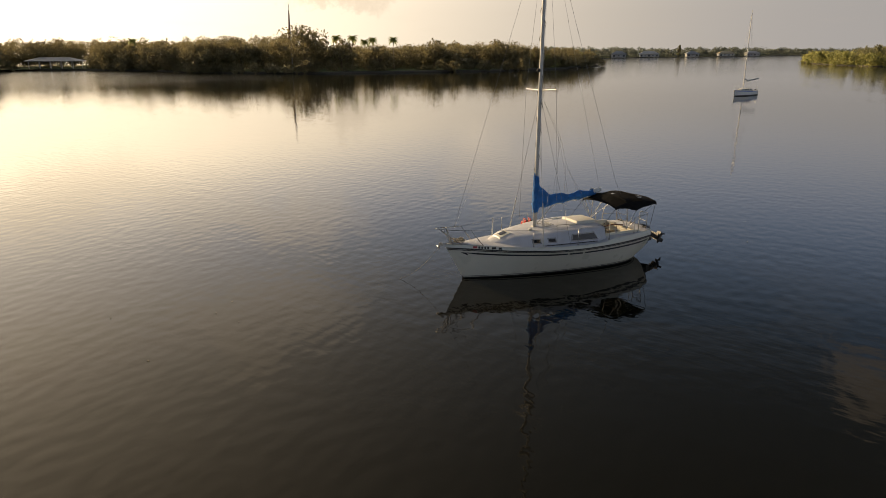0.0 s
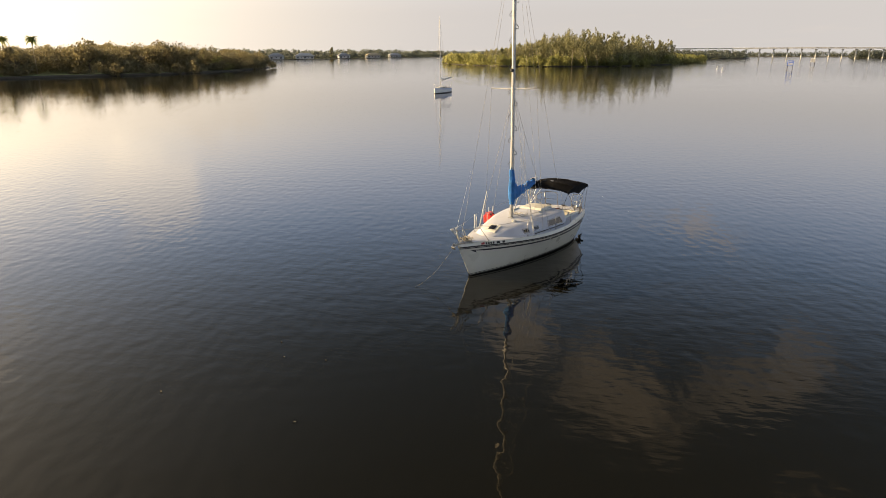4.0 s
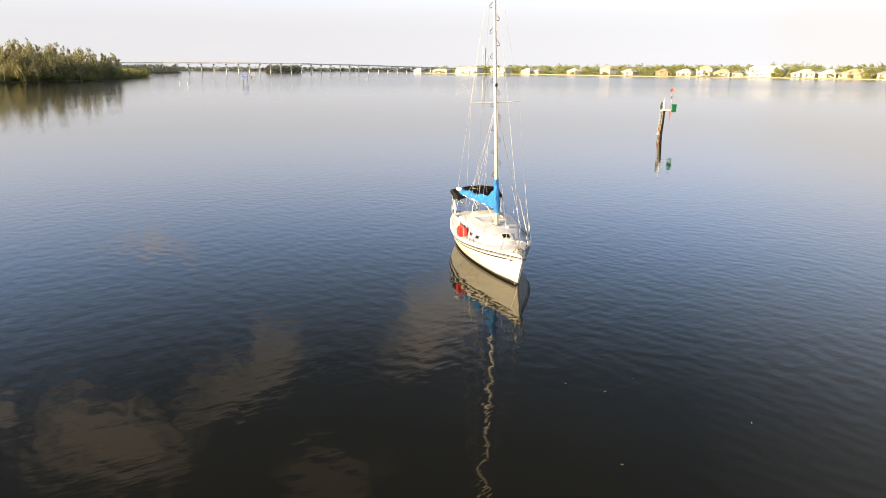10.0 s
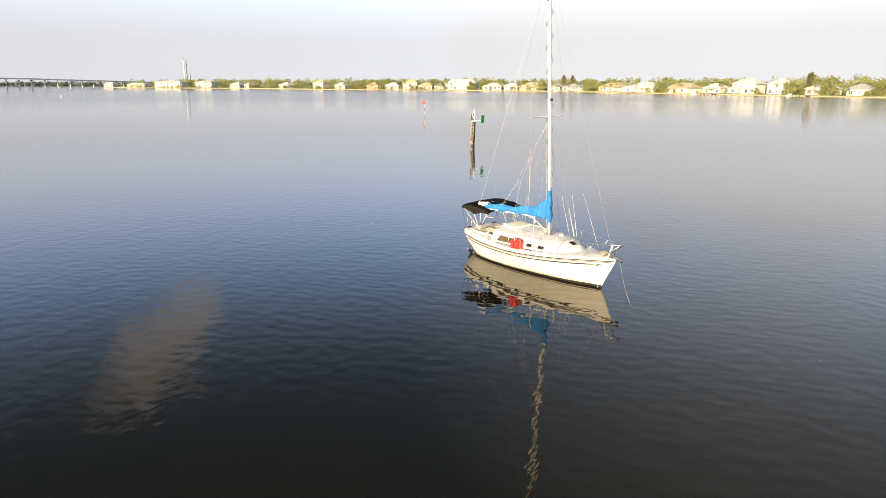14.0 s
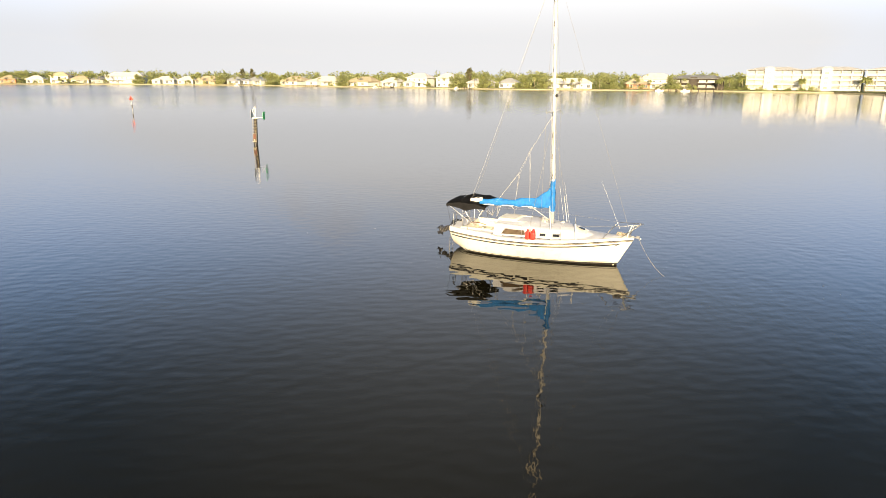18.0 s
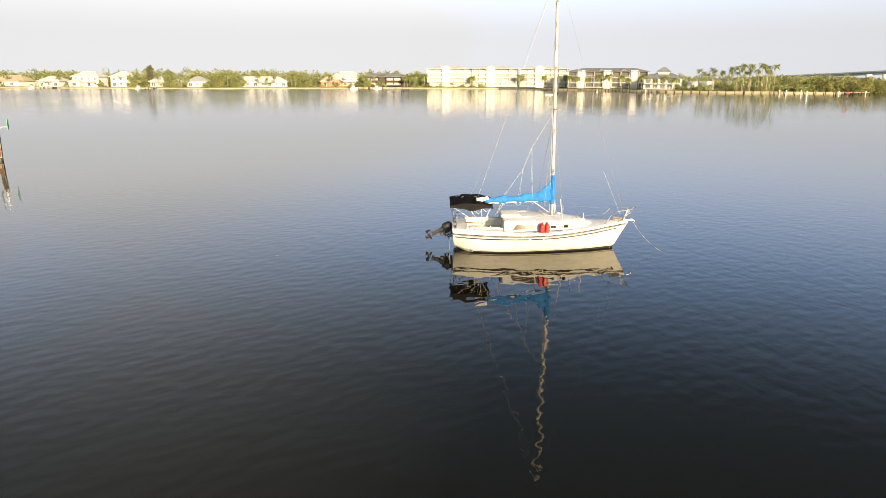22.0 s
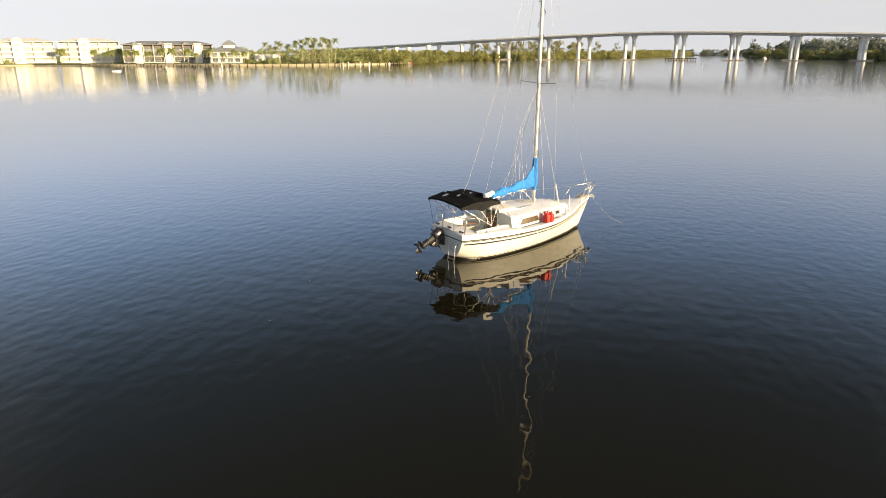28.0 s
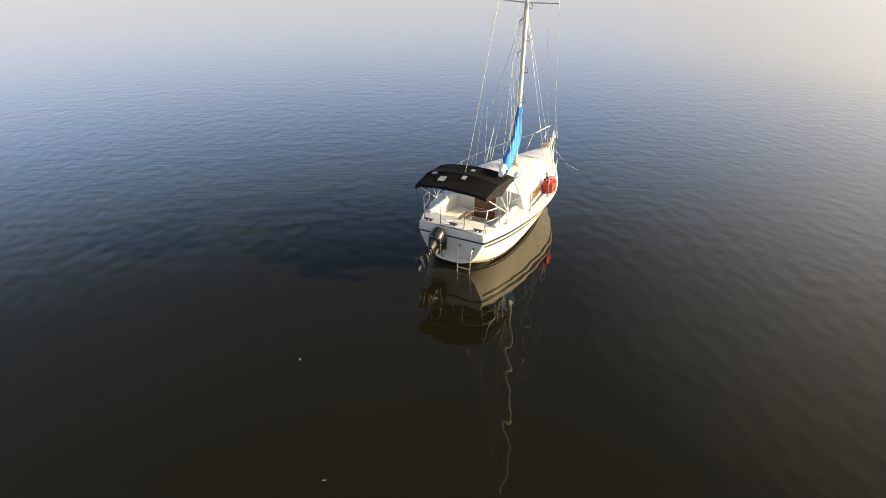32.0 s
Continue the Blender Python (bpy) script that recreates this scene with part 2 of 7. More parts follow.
def leafy(name, base, tip, rough=0.6, through=0.55):
    """Foliage: each leaf or clump its own shade between two greens."""
    m = bpy.data.materials.new(name)
    m.use_nodes = True
    n, l = m.node_tree.nodes, m.node_tree.links
    b = n["Principled BSDF"]
    b.inputs["Roughness"].default_value, b.inputs["Specular IOR Level"].default_value = rough, 0.3
    g, tc, no, mx = n.new("ShaderNodeNewGeometry"), n.new("ShaderNodeTexCoord"), n.new("ShaderNodeTexNoise"), n.new("ShaderNodeMixRGB")
    no.inputs["Scale"].default_value, no.inputs["Detail"].default_value = 0.12, 3
    l.new(tc.outputs["Object"], no.inputs["Vector"])
    ad = n.new("ShaderNodeMath")
    ad.operation = "MULTIPLY_ADD"
    ad.inputs[1].default_value, ad.inputs[2].default_value = 0.55, 0.0
    l.new(g.outputs["Random Per Island"], ad.inputs[0])
    a2 = n.new("ShaderNodeMath")
    a2.operation = "ADD"
    l.new(ad.outputs[0], a2.inputs[0])
    mr = n.new("ShaderNodeMapRange")
    mr.inputs["From Min"].default_value, mr.inputs["From Max"].default_value = 0.35, 0.65
    mr.inputs["To Min"].default_value, mr.inputs["To Max"].default_value = -0.1, 0.5
    l.new(no.outputs["Fac"], mr.inputs["Value"])
    l.new(mr.outputs[0], a2.inputs[1])
    mx.inputs["Color1"].default_value, mx.inputs["Color2"].default_value = (*base, 1), (*tip, 1)
    l.new(a2.outputs[0], mx.inputs["Fac"])
    l.new(mx.outputs[0], b.inputs["Base Color"])
    tr = n.new("ShaderNodeBsdfTranslucent")
    sc = n.new("ShaderNodeMixRGB")
    sc.blend_type = "SCREEN"
    sc.inputs["Fac"].default_value = 1.0
    l.new(mx.outputs[0], sc.inputs["Color1"])
    l.new(mx.outputs[0], sc.inputs["Color2"])
    l.new(sc.outputs[0], tr.inputs["Color"])
    ms = n.new("ShaderNodeMixShader")
    ms.inputs[0].default_value = through
    l.new(b.outputs[0], ms.inputs[1])
    l.new(tr.outputs[0], ms.inputs[2])
    l.new(ms.outputs[0], n["Material Output"].inputs["Surface"])
    return m


def water_material():
    m = bpy.data.materials.new("estuary water")
    m.use_nodes = True
    n, l = m.node_tree.nodes, m.node_tree.links
    b = n["Principled BSDF"]
    b.inputs["Base Color"].default_value = (0.0080, 0.0072, 0.0038, 1)
    b.inputs["IOR"].default_value = 1.333
    # warm colour put into the steep reflections, which plain water leaves untinted
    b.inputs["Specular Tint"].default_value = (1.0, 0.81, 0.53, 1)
    tc = n.new("ShaderNodeTexCoord")

    def waves(sx, sy, turn, scale, detail, rough):
        mp, t = n.new("ShaderNodeMapping"), n.new("ShaderNodeTexNoise")
        mp.vector_type = "TEXTURE"
        mp.inputs["Scale"].default_value, mp.inputs["Rotation"].default_value = (sx, sy, 1), (0, 0, radians(turn))
        t.inputs["Scale"].default_value, t.inputs["Detail"].default_value, t.inputs["Roughness"].default_value = scale, detail, rough
        l.new(tc.outputs["Object"], mp.inputs["Vector"])
        l.new(mp.outputs[0], t.inputs["Vector"])
        return t.outputs["Fac"]

    calm = n.new("ShaderNodeMapRange")
    calm.inputs["From Min"].default_value, calm.inputs["From Max"].default_value = 0.38, 0.62
    calm.inputs["To Min"].default_value, calm.inputs["To Max"].default_value = 0.1, 1.2
    l.new(waves(2.2, 1, 118, 0.045, 4, 0.55), calm.inputs["Value"])
    b1, b2 = n.new("ShaderNodeBump"), n.new("ShaderNodeBump")
    b1.inputs["Distance"].default_value, b2.inputs["Distance"].default_value = 0.014, 0.0038
    b1.inputs["Strength"].default_value = 0.4
    l.new(waves(2.4, 1, 125, 1.15, 1.2, 0.45), b1.inputs["Height"])
    l.new(waves(2.8, 1, 112, 4.2, 2.4, 0.5), b2.inputs["Height"])
    l.new(calm.outputs[0], b2.inputs["Strength"])
    l.new(b1.outputs[0], b2.inputs["Normal"])
    b3 = n.new("ShaderNodeBump")
    b3.inputs["Distance"].default_value, b3.inputs["Strength"].default_value = 0.0085, 0.9
    l.new(waves(1.6, 1, 35, 2.5, 0.5, 0.4), b3.inputs["Height"])
    l.new(b2.outputs[0], b3.inputs["Normal"])
    l.new(b3.outputs[0], b.inputs["Normal"])
    # cat's-paws off the residential shore, glassy round the anchorage
    dist, far, lee, side, mul, add = (n.new(k) for k in ("ShaderNodeVectorMath", "ShaderNodeMapRange", "ShaderNodeVectorMath", "ShaderNodeMapRange", "ShaderNodeMath", "ShaderNodeMath"))
    dist.operation, lee.operation, mul.operation, add.operation = "LENGTH", "DISTANCE", "MULTIPLY", "MULTIPLY_ADD"
    lee.inputs[1].default_value = (-350, 330, 0)
    l.new(tc.outputs["Object"], dist.inputs[0])
    l.new(tc.outputs["Object"], lee.inputs[0])
    l.new(dist.outputs["Value"], far.inputs["Value"])
    l.new(lee.outputs["Value"], side.inputs["Value"])
    for node, lo, hi, a, c in ((far, 60, 300, 0.0, 1.0), (side, 180, 480, 0.17, 0.085)):
        for k, v in (("From Min", lo), ("From Max", hi), ("To Min", a), ("To Max", c)):
            node.inputs[k].default_value = v
    # another breath of wind off the park's bank
    park, gust, most = n.new("ShaderNodeVectorMath"), n.new("ShaderNodeMapRange"), n.new("ShaderNodeMath")
    park.operation, most.operation = "DISTANCE", "MAXIMUM"
    park.inputs[1].default_value = (45, -225, 0)
    l.new(tc.outputs["Object"], park.inputs[0])
    l.new(park.outputs["Value"], gust.inputs["Value"])
    for k, v in (("From Min", 60), ("From Max", 125), ("To Min", 0.24), ("To Max", 0.0)):
        gust.inputs[k].default_value = v
    l.new(gust.outputs[0], most.inputs[0])
    l.new(side.outputs[0], most.inputs[1])
    l.new(far.outputs[0], mul.inputs[0])
    l.new(most.outputs[0], mul.inputs[1])
    l.new(mul.outputs[0], add.inputs[0])
    add.inputs[1].default_value = 0.8
    add.inputs[2].default_value = 0.012
    l.new(add.outputs[0], b.inputs["Roughness"])
    return m


M = {
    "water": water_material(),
    "gelcoat": mat("aged white gelcoat", (0.68, 0.67, 0.585), 0.32, vary=0.03, scale=1.6, fine=25, stain=(0.58, 0.51, 0.36), stain_amount=0.06, coat=0.15),
    "deck": mat("non-skid deck", (0.57, 0.585, 0.63), 0.7, vary=0.05, scale=2.5, fine=120, bump=0.25, bump_scale=220, stain=(0.5, 0.46, 0.38), stain_amount=0.12),
    "cream": mat("cream gelcoat", (0.69, 0.665, 0.58), 0.5, vary=0.06, scale=3, stain=(0.5, 0.44, 0.3), stain_amount=0.1),
    "stripe": mat("dark stripe", (0.025, 0.024, 0.03), 0.4, vary=0.2),
    "boot": mat("black bottom paint", (0.018, 0.017, 0.016), 0.6, vary=0.3, scale=5, stain=(0.09, 0.08, 0.05), stain_amount=0.3),
    "smoke": mat("smoked window", (0.012, 0.012, 0.014), 0.08, vary=0.1),
    "amber": mat("curtained window", (0.085, 0.06, 0.036), 0.3, vary=0.25, scale=4, spec=0.25),
    "frame": mat("grey window frame", (0.32, 0.32, 0.33), 0.45, 0.6, vary=0.1),
    "steel": mat("stainless steel", (0.45, 0.445, 0.43), 0.42, 0.95, vary=0.08, scale=8),
    "tubing": mat("bright steel tubing", (0.74, 0.73, 0.71), 0.4, 0.55, vary=0.06, scale=8),
    "alloy": mat("white painted mast", (0.56, 0.56, 0.545), 0.4, 0.1, vary=0.06, scale=2, stain=(0.45, 0.43, 0.38), stain_amount=0.12),
    "wire": mat("rigging wire", (0.28, 0.275, 0.26), 0.5, 0.3, vary=0.1),
    "rope": mat("pale rope", (0.40, 0.35, 0.26), 0.9, vary=0.25, scale=30, bump=0.5, bump_scale=300),
    "whiterope": mat("white rope", (0.5, 0.49, 0.45), 0.9, vary=0.15, scale=30, bump=0.4, bump_scale=300),
    "cover": mat("blue sail cover", (0.010, 0.155, 0.46), 0.8, vary=0.22, scale=5, fine=160, bump=0.9, bump_scale=13, stain=(0.025, 0.17, 0.48), stain_amount=0.25),
    "sail": mat("white sailcloth", (0.75, 0.74, 0.7), 0.8, vary=0.08, scale=6, bump=0.4, bump_scale=20),
    "canvas": mat("black canvas", (0.012, 0.012, 0.013), 0.9, vary=0.3, scale=4, fine=200, bump=0.3, bump_scale=18, spec=0.15),
    "patch": mat("clear vinyl patch", (0.34, 0.34, 0.33), 0.35, vary=0.2),
    "red": mat("red plastic", (0.62, 0.035, 0.025), 0.45, vary=0.12, scale=6, stain=(0.4, 0.03, 0.02), stain_amount=0.2),
    "black": mat("black plastic", (0.02, 0.02, 0.021), 0.45, vary=0.2, scale=8),
    "motor": mat("black motor paint", (0.022, 0.022, 0.024), 0.3, 0.1, vary=0.2, scale=10, coat=0.3),
    "castgrey": mat("dark cast leg", (0.06, 0.06, 0.062), 0.4, 0.4, vary=0.25, scale=12, stain=(0.25, 0.22, 0.18), stain_amount=0.25),
    "teak": mat("varnished brown washboard", (0.155, 0.062, 0.033), 0.45, vary=0.25, scale=3, fine=30),
    "bars": mat("pale lettering", (0.38, 0.36, 0.31), 0.5, vary=0.2),
    "label": mat("red sticker", (0.45, 0.06, 0.06), 0.5),
    "pvc": mat("white plastic pipe", (0.6, 0.6, 0.57), 0.4, vary=0.06),
    "piling": mat("weathered piling", (0.055, 0.044, 0.035), 0.9, vary=0.45, scale=4, fine=30, bump=0.6, bump_scale=12, stain=(0.03, 0.03, 0.025), stain_amount=0.5),
    "rustband": mat("rusty red board", (0.12, 0.05, 0.034), 0.8, vary=0.5, scale=6),
    "dayyellow": mat("faded yellow paint", (0.32, 0.30, 0.22), 0.7, vary=0.2, scale=5, stain=(0.3, 0.24, 0.13), stain_amount=0.3),
    "green": mat("green dayboard", (0.06, 0.60, 0.13), 0.5, vary=0.1),
    "redboard": mat("red dayboard", (0.55, 0.06, 0.03), 0.5, vary=0.12),
    "grey": mat("grey painted steel", (0.34, 0.35, 0.35), 0.6, 0.2, vary=0.15),
    "blue": mat("blue sign panel", (0.10, 0.20, 0.62), 0.5, vary=0.1),
    "white": mat("white painted board", (0.84, 0.84, 0.82), 0.5, vary=0.06),
    "bank": mat("muddy bank", (0.06, 0.05, 0.034), 0.95, vary=0.35, scale=0.15, fine=3, stain=(0.05, 0.06, 0.025), stain_amount=0.5),
    "lawn": mat("lawn and scrub", (0.12, 0.15, 0.035), 0.95, vary=0.35, scale=0.08, fine=2, stain=(0.2, 0.17, 0.08), stain_amount=0.4),
    "seawall": mat("concrete seawall", (0.30, 0.28, 0.18), 0.9, vary=0.2, scale=0.3, fine=4, stain=(0.2, 0.17, 0.11), stain_amount=0.35),
    # base colour raised to stand for the haze over the far bridge
    "concrete": mat("pale concrete", (0.76, 0.74, 0.69), 0.85, vary=0.1, scale=0.2, fine=4, stain=(0.33, 0.31, 0.28), stain_amount=0.25),
    "deckgrey": mat("bridge girder concrete", (0.46, 0.46, 0.46), 0.85, vary=0.1, scale=0.15, fine=3, stain=(0.25, 0.25, 0.25), stain_amount=0.3),
    "footing": mat("weathered footing", (0.34, 0.31, 0.26), 0.9, vary=0.3, scale=0.6),
    "stucco": mat("cream stucco", (0.62, 0.61, 0.57), 0.85, vary=0.06, scale=0.25, fine=5, each=0.08),
    "whitewall": mat("white stucco", (0.58, 0.58, 0.555), 0.85, vary=0.05, scale=0.25, fine=5, each=0.06),
    # hotel wall behind the balconies, coloured dark to stand for their shade
    "hotel_shade": mat("hotel stucco with painted shade", (0.15, 0.125, 0.10), 0.85, vary=0.1, scale=0.25, fine=5),
    "hotelwall": mat("pale grey stucco", (0.60, 0.57, 0.52), 0.85, vary=0.06, scale=0.25, fine=5),
    "tanwall": mat("tan stucco", (0.52, 0.42, 0.29), 0.85, vary=0.08, scale=0.25, fine=5, each=0.1),
    "pinkwall": mat("terracotta stucco", (0.46, 0.23, 0.13), 0.85, vary=0.1, scale=0.25, fine=5),
    "greywall": mat("grey stucco", (0.36, 0.35, 0.33), 0.85, vary=0.08, scale=0.25, fine=5),
    "darkwall": mat("dark timber cladding", (0.055, 0.045, 0.035), 0.8, vary=0.2, scale=0.4, fine=6),
    "tile_tan": mat("tan roof tiles", (0.43, 0.365, 0.25), 0.85, vary=0.15, scale=0.4, fine=7, bump=0.4, bump_scale=4, each=0.12),
    "tile_white": mat("pale roof tiles", (0.50, 0.495, 0.48), 0.8, vary=0.08, scale=0.4, fine=7, bump=0.3, bump_scale=4, each=0.06),
    "tile_dark": mat("grey roof tiles", (0.17, 0.18, 0.19), 0.85, vary=0.2, scale=0.4, fine=7, bump=0.4, bump_scale=4),
    "tile_grey": mat("grey metal roof", (0.36, 0.37, 0.38), 0.5, 0.2, vary=0.08, scale=0.4, fine=5),
    "window": mat("house glass", (0.10, 0.11, 0.115), 0.12, vary=0.2, each=0.3),
    # apartment panes: a pale reflection is put into the glass colour
    "palepane": mat("glass with painted pale reflection", (0.40, 0.41, 0.38), 0.25, vary=0.2, each=0.25),
    # the stucco again, darkened: the balconies' shade is put into its colour
    "shade": mat("stucco darkened as balcony shade", (0.52, 0.51, 0.48), 0.85, vary=0.1),
    "rail": mat("balcony railing", (0.57, 0.565, 0.535), 0.6, vary=0.08),
    "dockwood": mat("grey dock planks", (0.36, 0.30, 0.22), 0.9, vary=0.25, scale=0.5, fine=6),
    "trunk": mat("tree bark", (0.13, 0.10, 0.07), 0.95, vary=0.3, scale=2, fine=12, bump=0.5, bump_scale=10),
    "palmtrunk": mat("pale palm trunk", (0.34, 0.29, 0.21), 0.9, vary=0.2, scale=2, fine=12),
    "leaf_oak": leafy("live oak leaves", (0.11, 0.095, 0.053), (0.245, 0.21, 0.108), through=0.4),
    "leaf_mangrove": leafy("mangrove leaves", (0.12, 0.13, 0.045), (0.35, 0.335, 0.125)),
    "leaf_pine": leafy("feathery pine foliage", (0.115, 0.115, 0.058), (0.30, 0.285, 0.15), through=0.45),
    "leaf_town": leafy("garden foliage", (0.165, 0.19, 0.072), (0.41, 0.42, 0.185), through=0.5),
    # greyed leaves: distance haze is put into the colour of these woods
    "leaf_far": leafy("far woods in painted haze", (0.085, 0.10, 0.085), (0.155, 0.17, 0.145)),
    "frond": leafy("palm fronds", (0.15, 0.175, 0.06), (0.40, 0.41, 0.17)),
    "flagred": mat("red and white flag", (0.16, 0.07, 0.06), 0.8, vary=0.3, scale=1.0),
}


# ---- mesh tools ----
def part(name, bm, material, parent=None, label="", smooth=False, at=None):
    me = bpy.data.meshes.new(name)
    bm.normal_update()
    bm.to_mesh(me)
    bm.free()
    if smooth:
        me.polygons.foreach_set("use_smooth", [True] * len(me.polygons))
    me.materials.append(M[material])
    ob = new(name, me)
    if parent is not None:
        ob.parent = parent
    if at is not None:
        ob.matrix_basis = at
    if label:
        ob["label"] = label
    return ob


def thing(name, label, category, group="", at=None, kind=""):
    ob = new(name)
    ob.empty_display_size = 0.2
    if at is not None:
        ob.matrix_basis = at
    return tagged(ob, label, category, group, kind)


def box(bm, c, s, rz=0.0, bevel=0.0, ry=0.0, rx=0.0):
    r = bmesh.ops.create_cube(bm, size=1.0)
    m = Matrix.Translation(c) @ Euler((rx, ry, rz)).to_matrix().to_4x4() @ Matrix.Diagonal((*s, 1))
    bmesh.ops.transform(bm, matrix=m, verts=r["verts"])
    if bevel:
        es = list({e for v in r["verts"] for e in v.link_edges})
        bmesh.ops.bevel(bm, geom=es, offset=bevel, segments=2, affect="EDGES", profile=0.5)
    return bm


def tube(bm, pts, radius, n=8, caps=True):
    """A round bar along points; radius may be one number or one for each point."""
    pts = [Vector(p) for p in pts]
    rs = radius if isinstance(radius, (list, tuple)) else [radius] * len(pts)
    rings, ref = [], None
    for i, p in enumerate(pts):
        d = (pts[min(i + 1, len(pts) - 1)] - pts[max(i - 1, 0)]).normalized()
        if ref is None:
            ref = Vector((0, 0, 1)) if abs(d.z) < 0.9 else Vector((1, 0, 0))
        a = (ref - d * ref.dot(d)).normalized()
        ref = a
        b = d.cross(a)
        rings.append([bm.verts.new(p + (a * math.cos(k * 2 * math.pi / n) + b * math.sin(k * 2 * math.pi / n)) * rs[i]) for k in range(n)])
    for r, s in zip(rings, rings[1:]):
        for k in range(n):
            bm.faces.new((r[k], r[(k + 1) % n], s[(k + 1) % n], s[k]))
    if caps:
        bm.faces.new(rings[0][::-1])
        bm.faces.new(rings[-1])
    return bm


def loft(bm, rows, closed=False):
    vs = [[bm.verts.new(p) for p in row] for row in rows]
    for r, s in zip(vs, vs[1:]):
        n = len(r)
        for k in range(n if closed else n - 1):
            q = (r[k], r[(k + 1) % n], s[(k + 1) % n], s[k])
            if len(set(q)) == 4:
                try:
                    bm.faces.new(q)
                except ValueError:
                    pass
    return vs


def prism(bm, outline, z0, z1):
    a = [bm.verts.new((x, y, z0)) for x, y in outline]
    b = [bm.verts.new((x, y, z1)) for x, y in outline]
    n = len(a)
    for k in range(n):
        bm.faces.new((a[k], a[(k + 1) % n], b[(k + 1) % n], b[k]))
    bm.faces.new(b)
    bm.faces.new(a[::-1])
    return bm


def B():
    return bmesh.new()


def spl(x, xs, ys):
    """A smooth curve through knots."""
    i = int(np.clip(np.searchsorted(xs, x) - 1, 0, len(xs) - 2))
    h = xs[i + 1] - xs[i]
    t = min(1.0, max(0.0, (x - xs[i]) / h))

    def slope(k):
        if k == 0:
            return (ys[1] - ys[0]) / (xs[1] - xs[0])
        if k == len(xs) - 1:
            return (ys[-1] - ys[-2]) / (xs[-1] - xs[-2])
        return (ys[k + 1] - ys[k - 1]) / (xs[k + 1] - xs[k - 1])

    a, b = slope(i) * h, slope(i + 1) * h
    return ys[i] * (2 * t**3 - 3 * t**2 + 1) + a * (t**3 - 2 * t**2 + t) + ys[i + 1] * (3 * t**2 - 2 * t**3) + b * (t**3 - t**2)


def sag(a, b, drop, n=8):
    a, b = Vector(a), Vector(b)
    return [a.lerp(b, k / n) - Vector((0, 0, drop * 4 * (k / n) * (1 - k / n))) for k in range(n + 1)]


# ---- water and land ----
from mathutils.geometry import tessellate_polygon

bm = B()
rim = [bm.verts.new((4300 * math.cos(a), 4300 * math.sin(a), 0)) for a in np.linspace(0, 2 * math.pi, 73)[:-1]]
bm.faces.new(rim)
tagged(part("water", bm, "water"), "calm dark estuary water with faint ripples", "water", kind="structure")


def land(name, outline, label, top="lawn", edge="bank", z0=0.25, z1=0.7, inset=3.0):
    """A low shore: a sloping bank at the water and flat ground behind it."""
    o = [Vector((x, y, 0)) for x, y in outline]
    c = sum(o, Vector()) / len(o)
    fine = []
    for a, b in zip(o, o[1:] + o[:1]):
        k = max(1, int((b - a).length / 12))
        fine += [a.lerp(b, j / k) for j in range(k)]
    rag = [p + Vector((noise.noise(p * 0.06) * 4, noise.noise(p * 0.06 + Vector((9, 9, 9))) * 4, 0)) for p in fine]
    bm = B()
    ring0 = [bm.verts.new((p.x, p.y, -0.3)) for p in rag]
    ring1 = [bm.verts.new((p + (c - p).normalized() * inset * 0.3).to_tuple()[:2] + (z0,)) for p in rag]
    ring2 = [bm.verts.new((p + (c - p).normalized() * inset).to_tuple()[:2] + (z1,)) for p in rag]
    n = len(rag)
    for r, s in ((ring0, ring1), (ring1, ring2)):
        for k in range(n):
            bm.faces.new((r[k], r[(k + 1) % n], s[(k + 1) % n], s[k]))
    root = tagged(part(name, bm, edge), label, "shore", kind="structure")
    bm = B()
    flat = [Vector((p + (c - p).normalized() * inset).to_tuple()[:2] + (z1 + 0.004,)) for p in rag]
    vs = [bm.verts.new(p) for p in flat]
    for tri in tessellate_polygon([flat]):
        bm.faces.new([vs[k] for k in tri])
    part("ground_cover", bm, top, root)
    return root


PARK = [(72, -306), (55, -322), (39, -314), (23, -301), (10, -281), (-4, -257), (-18, -237), (-49, -221), (-94, -219), (-124, -222), (-152, -232), (-182, -252), (-212, -276), (-190, -330), (-60, -420), (90, -430), (240, -420), (260, -340), (150, -300)]
land("ground_park", PARK, "grassy park shore with a dark muddy bank")
ISLE = [(-428, -318), (-380, -285), (-338, -236), (-320, -200), (-324, -165), (-346, -138), (-420, -133), (-560, -150), (-600, -200), (-560, -290), (-480, -330)]
land("ground_island", ISLE, "low mangrove island bank", z1=0.6)
FARWEST = [(-440, -590), (-560, -640), (-730, -672), (-1090, -830), (-1500, -900), (-1500, -1500), (-300, -1400), (-180, -700), (-250, -600)]
land("ground_far_west", FARWEST, "distant wooded shore", inset=6)
TOWN = [(-1010, 130), (-830, 262), (-650, 308), (-530, 392), (-430, 425), (-340, 414), (-240, 402), (-150, 396), (-64, 428), (36, 430), (62, 398), (118, 332), (170, 312), (206, 318), (262, 365), (330, 420), (600, 440), (900, 560), (1200, 900), (600, 1300), (-900, 1100), (-1300, 500)]
land("ground_town", TOWN, "town shore with lawns and a pale seawall", edge="seawall", z0=0.6, z1=0.85, inset=1.2)
EAST = [(690, 350), (640, 300), (560, 190), (540, 150), (600, 60), (760, 20), (1300, 100), (1500, 500), (1100, 480)]
land("ground_east", EAST, "wooded shore beyond the bridge", z1=0.7)
SPIT = [(-840, -264), (-900, -212), (-980, -205), (-1050, -280), (-980, -380), (-880, -340)]
land("ground_spit", SPIT, "small far wooded islet", z1=0.6)

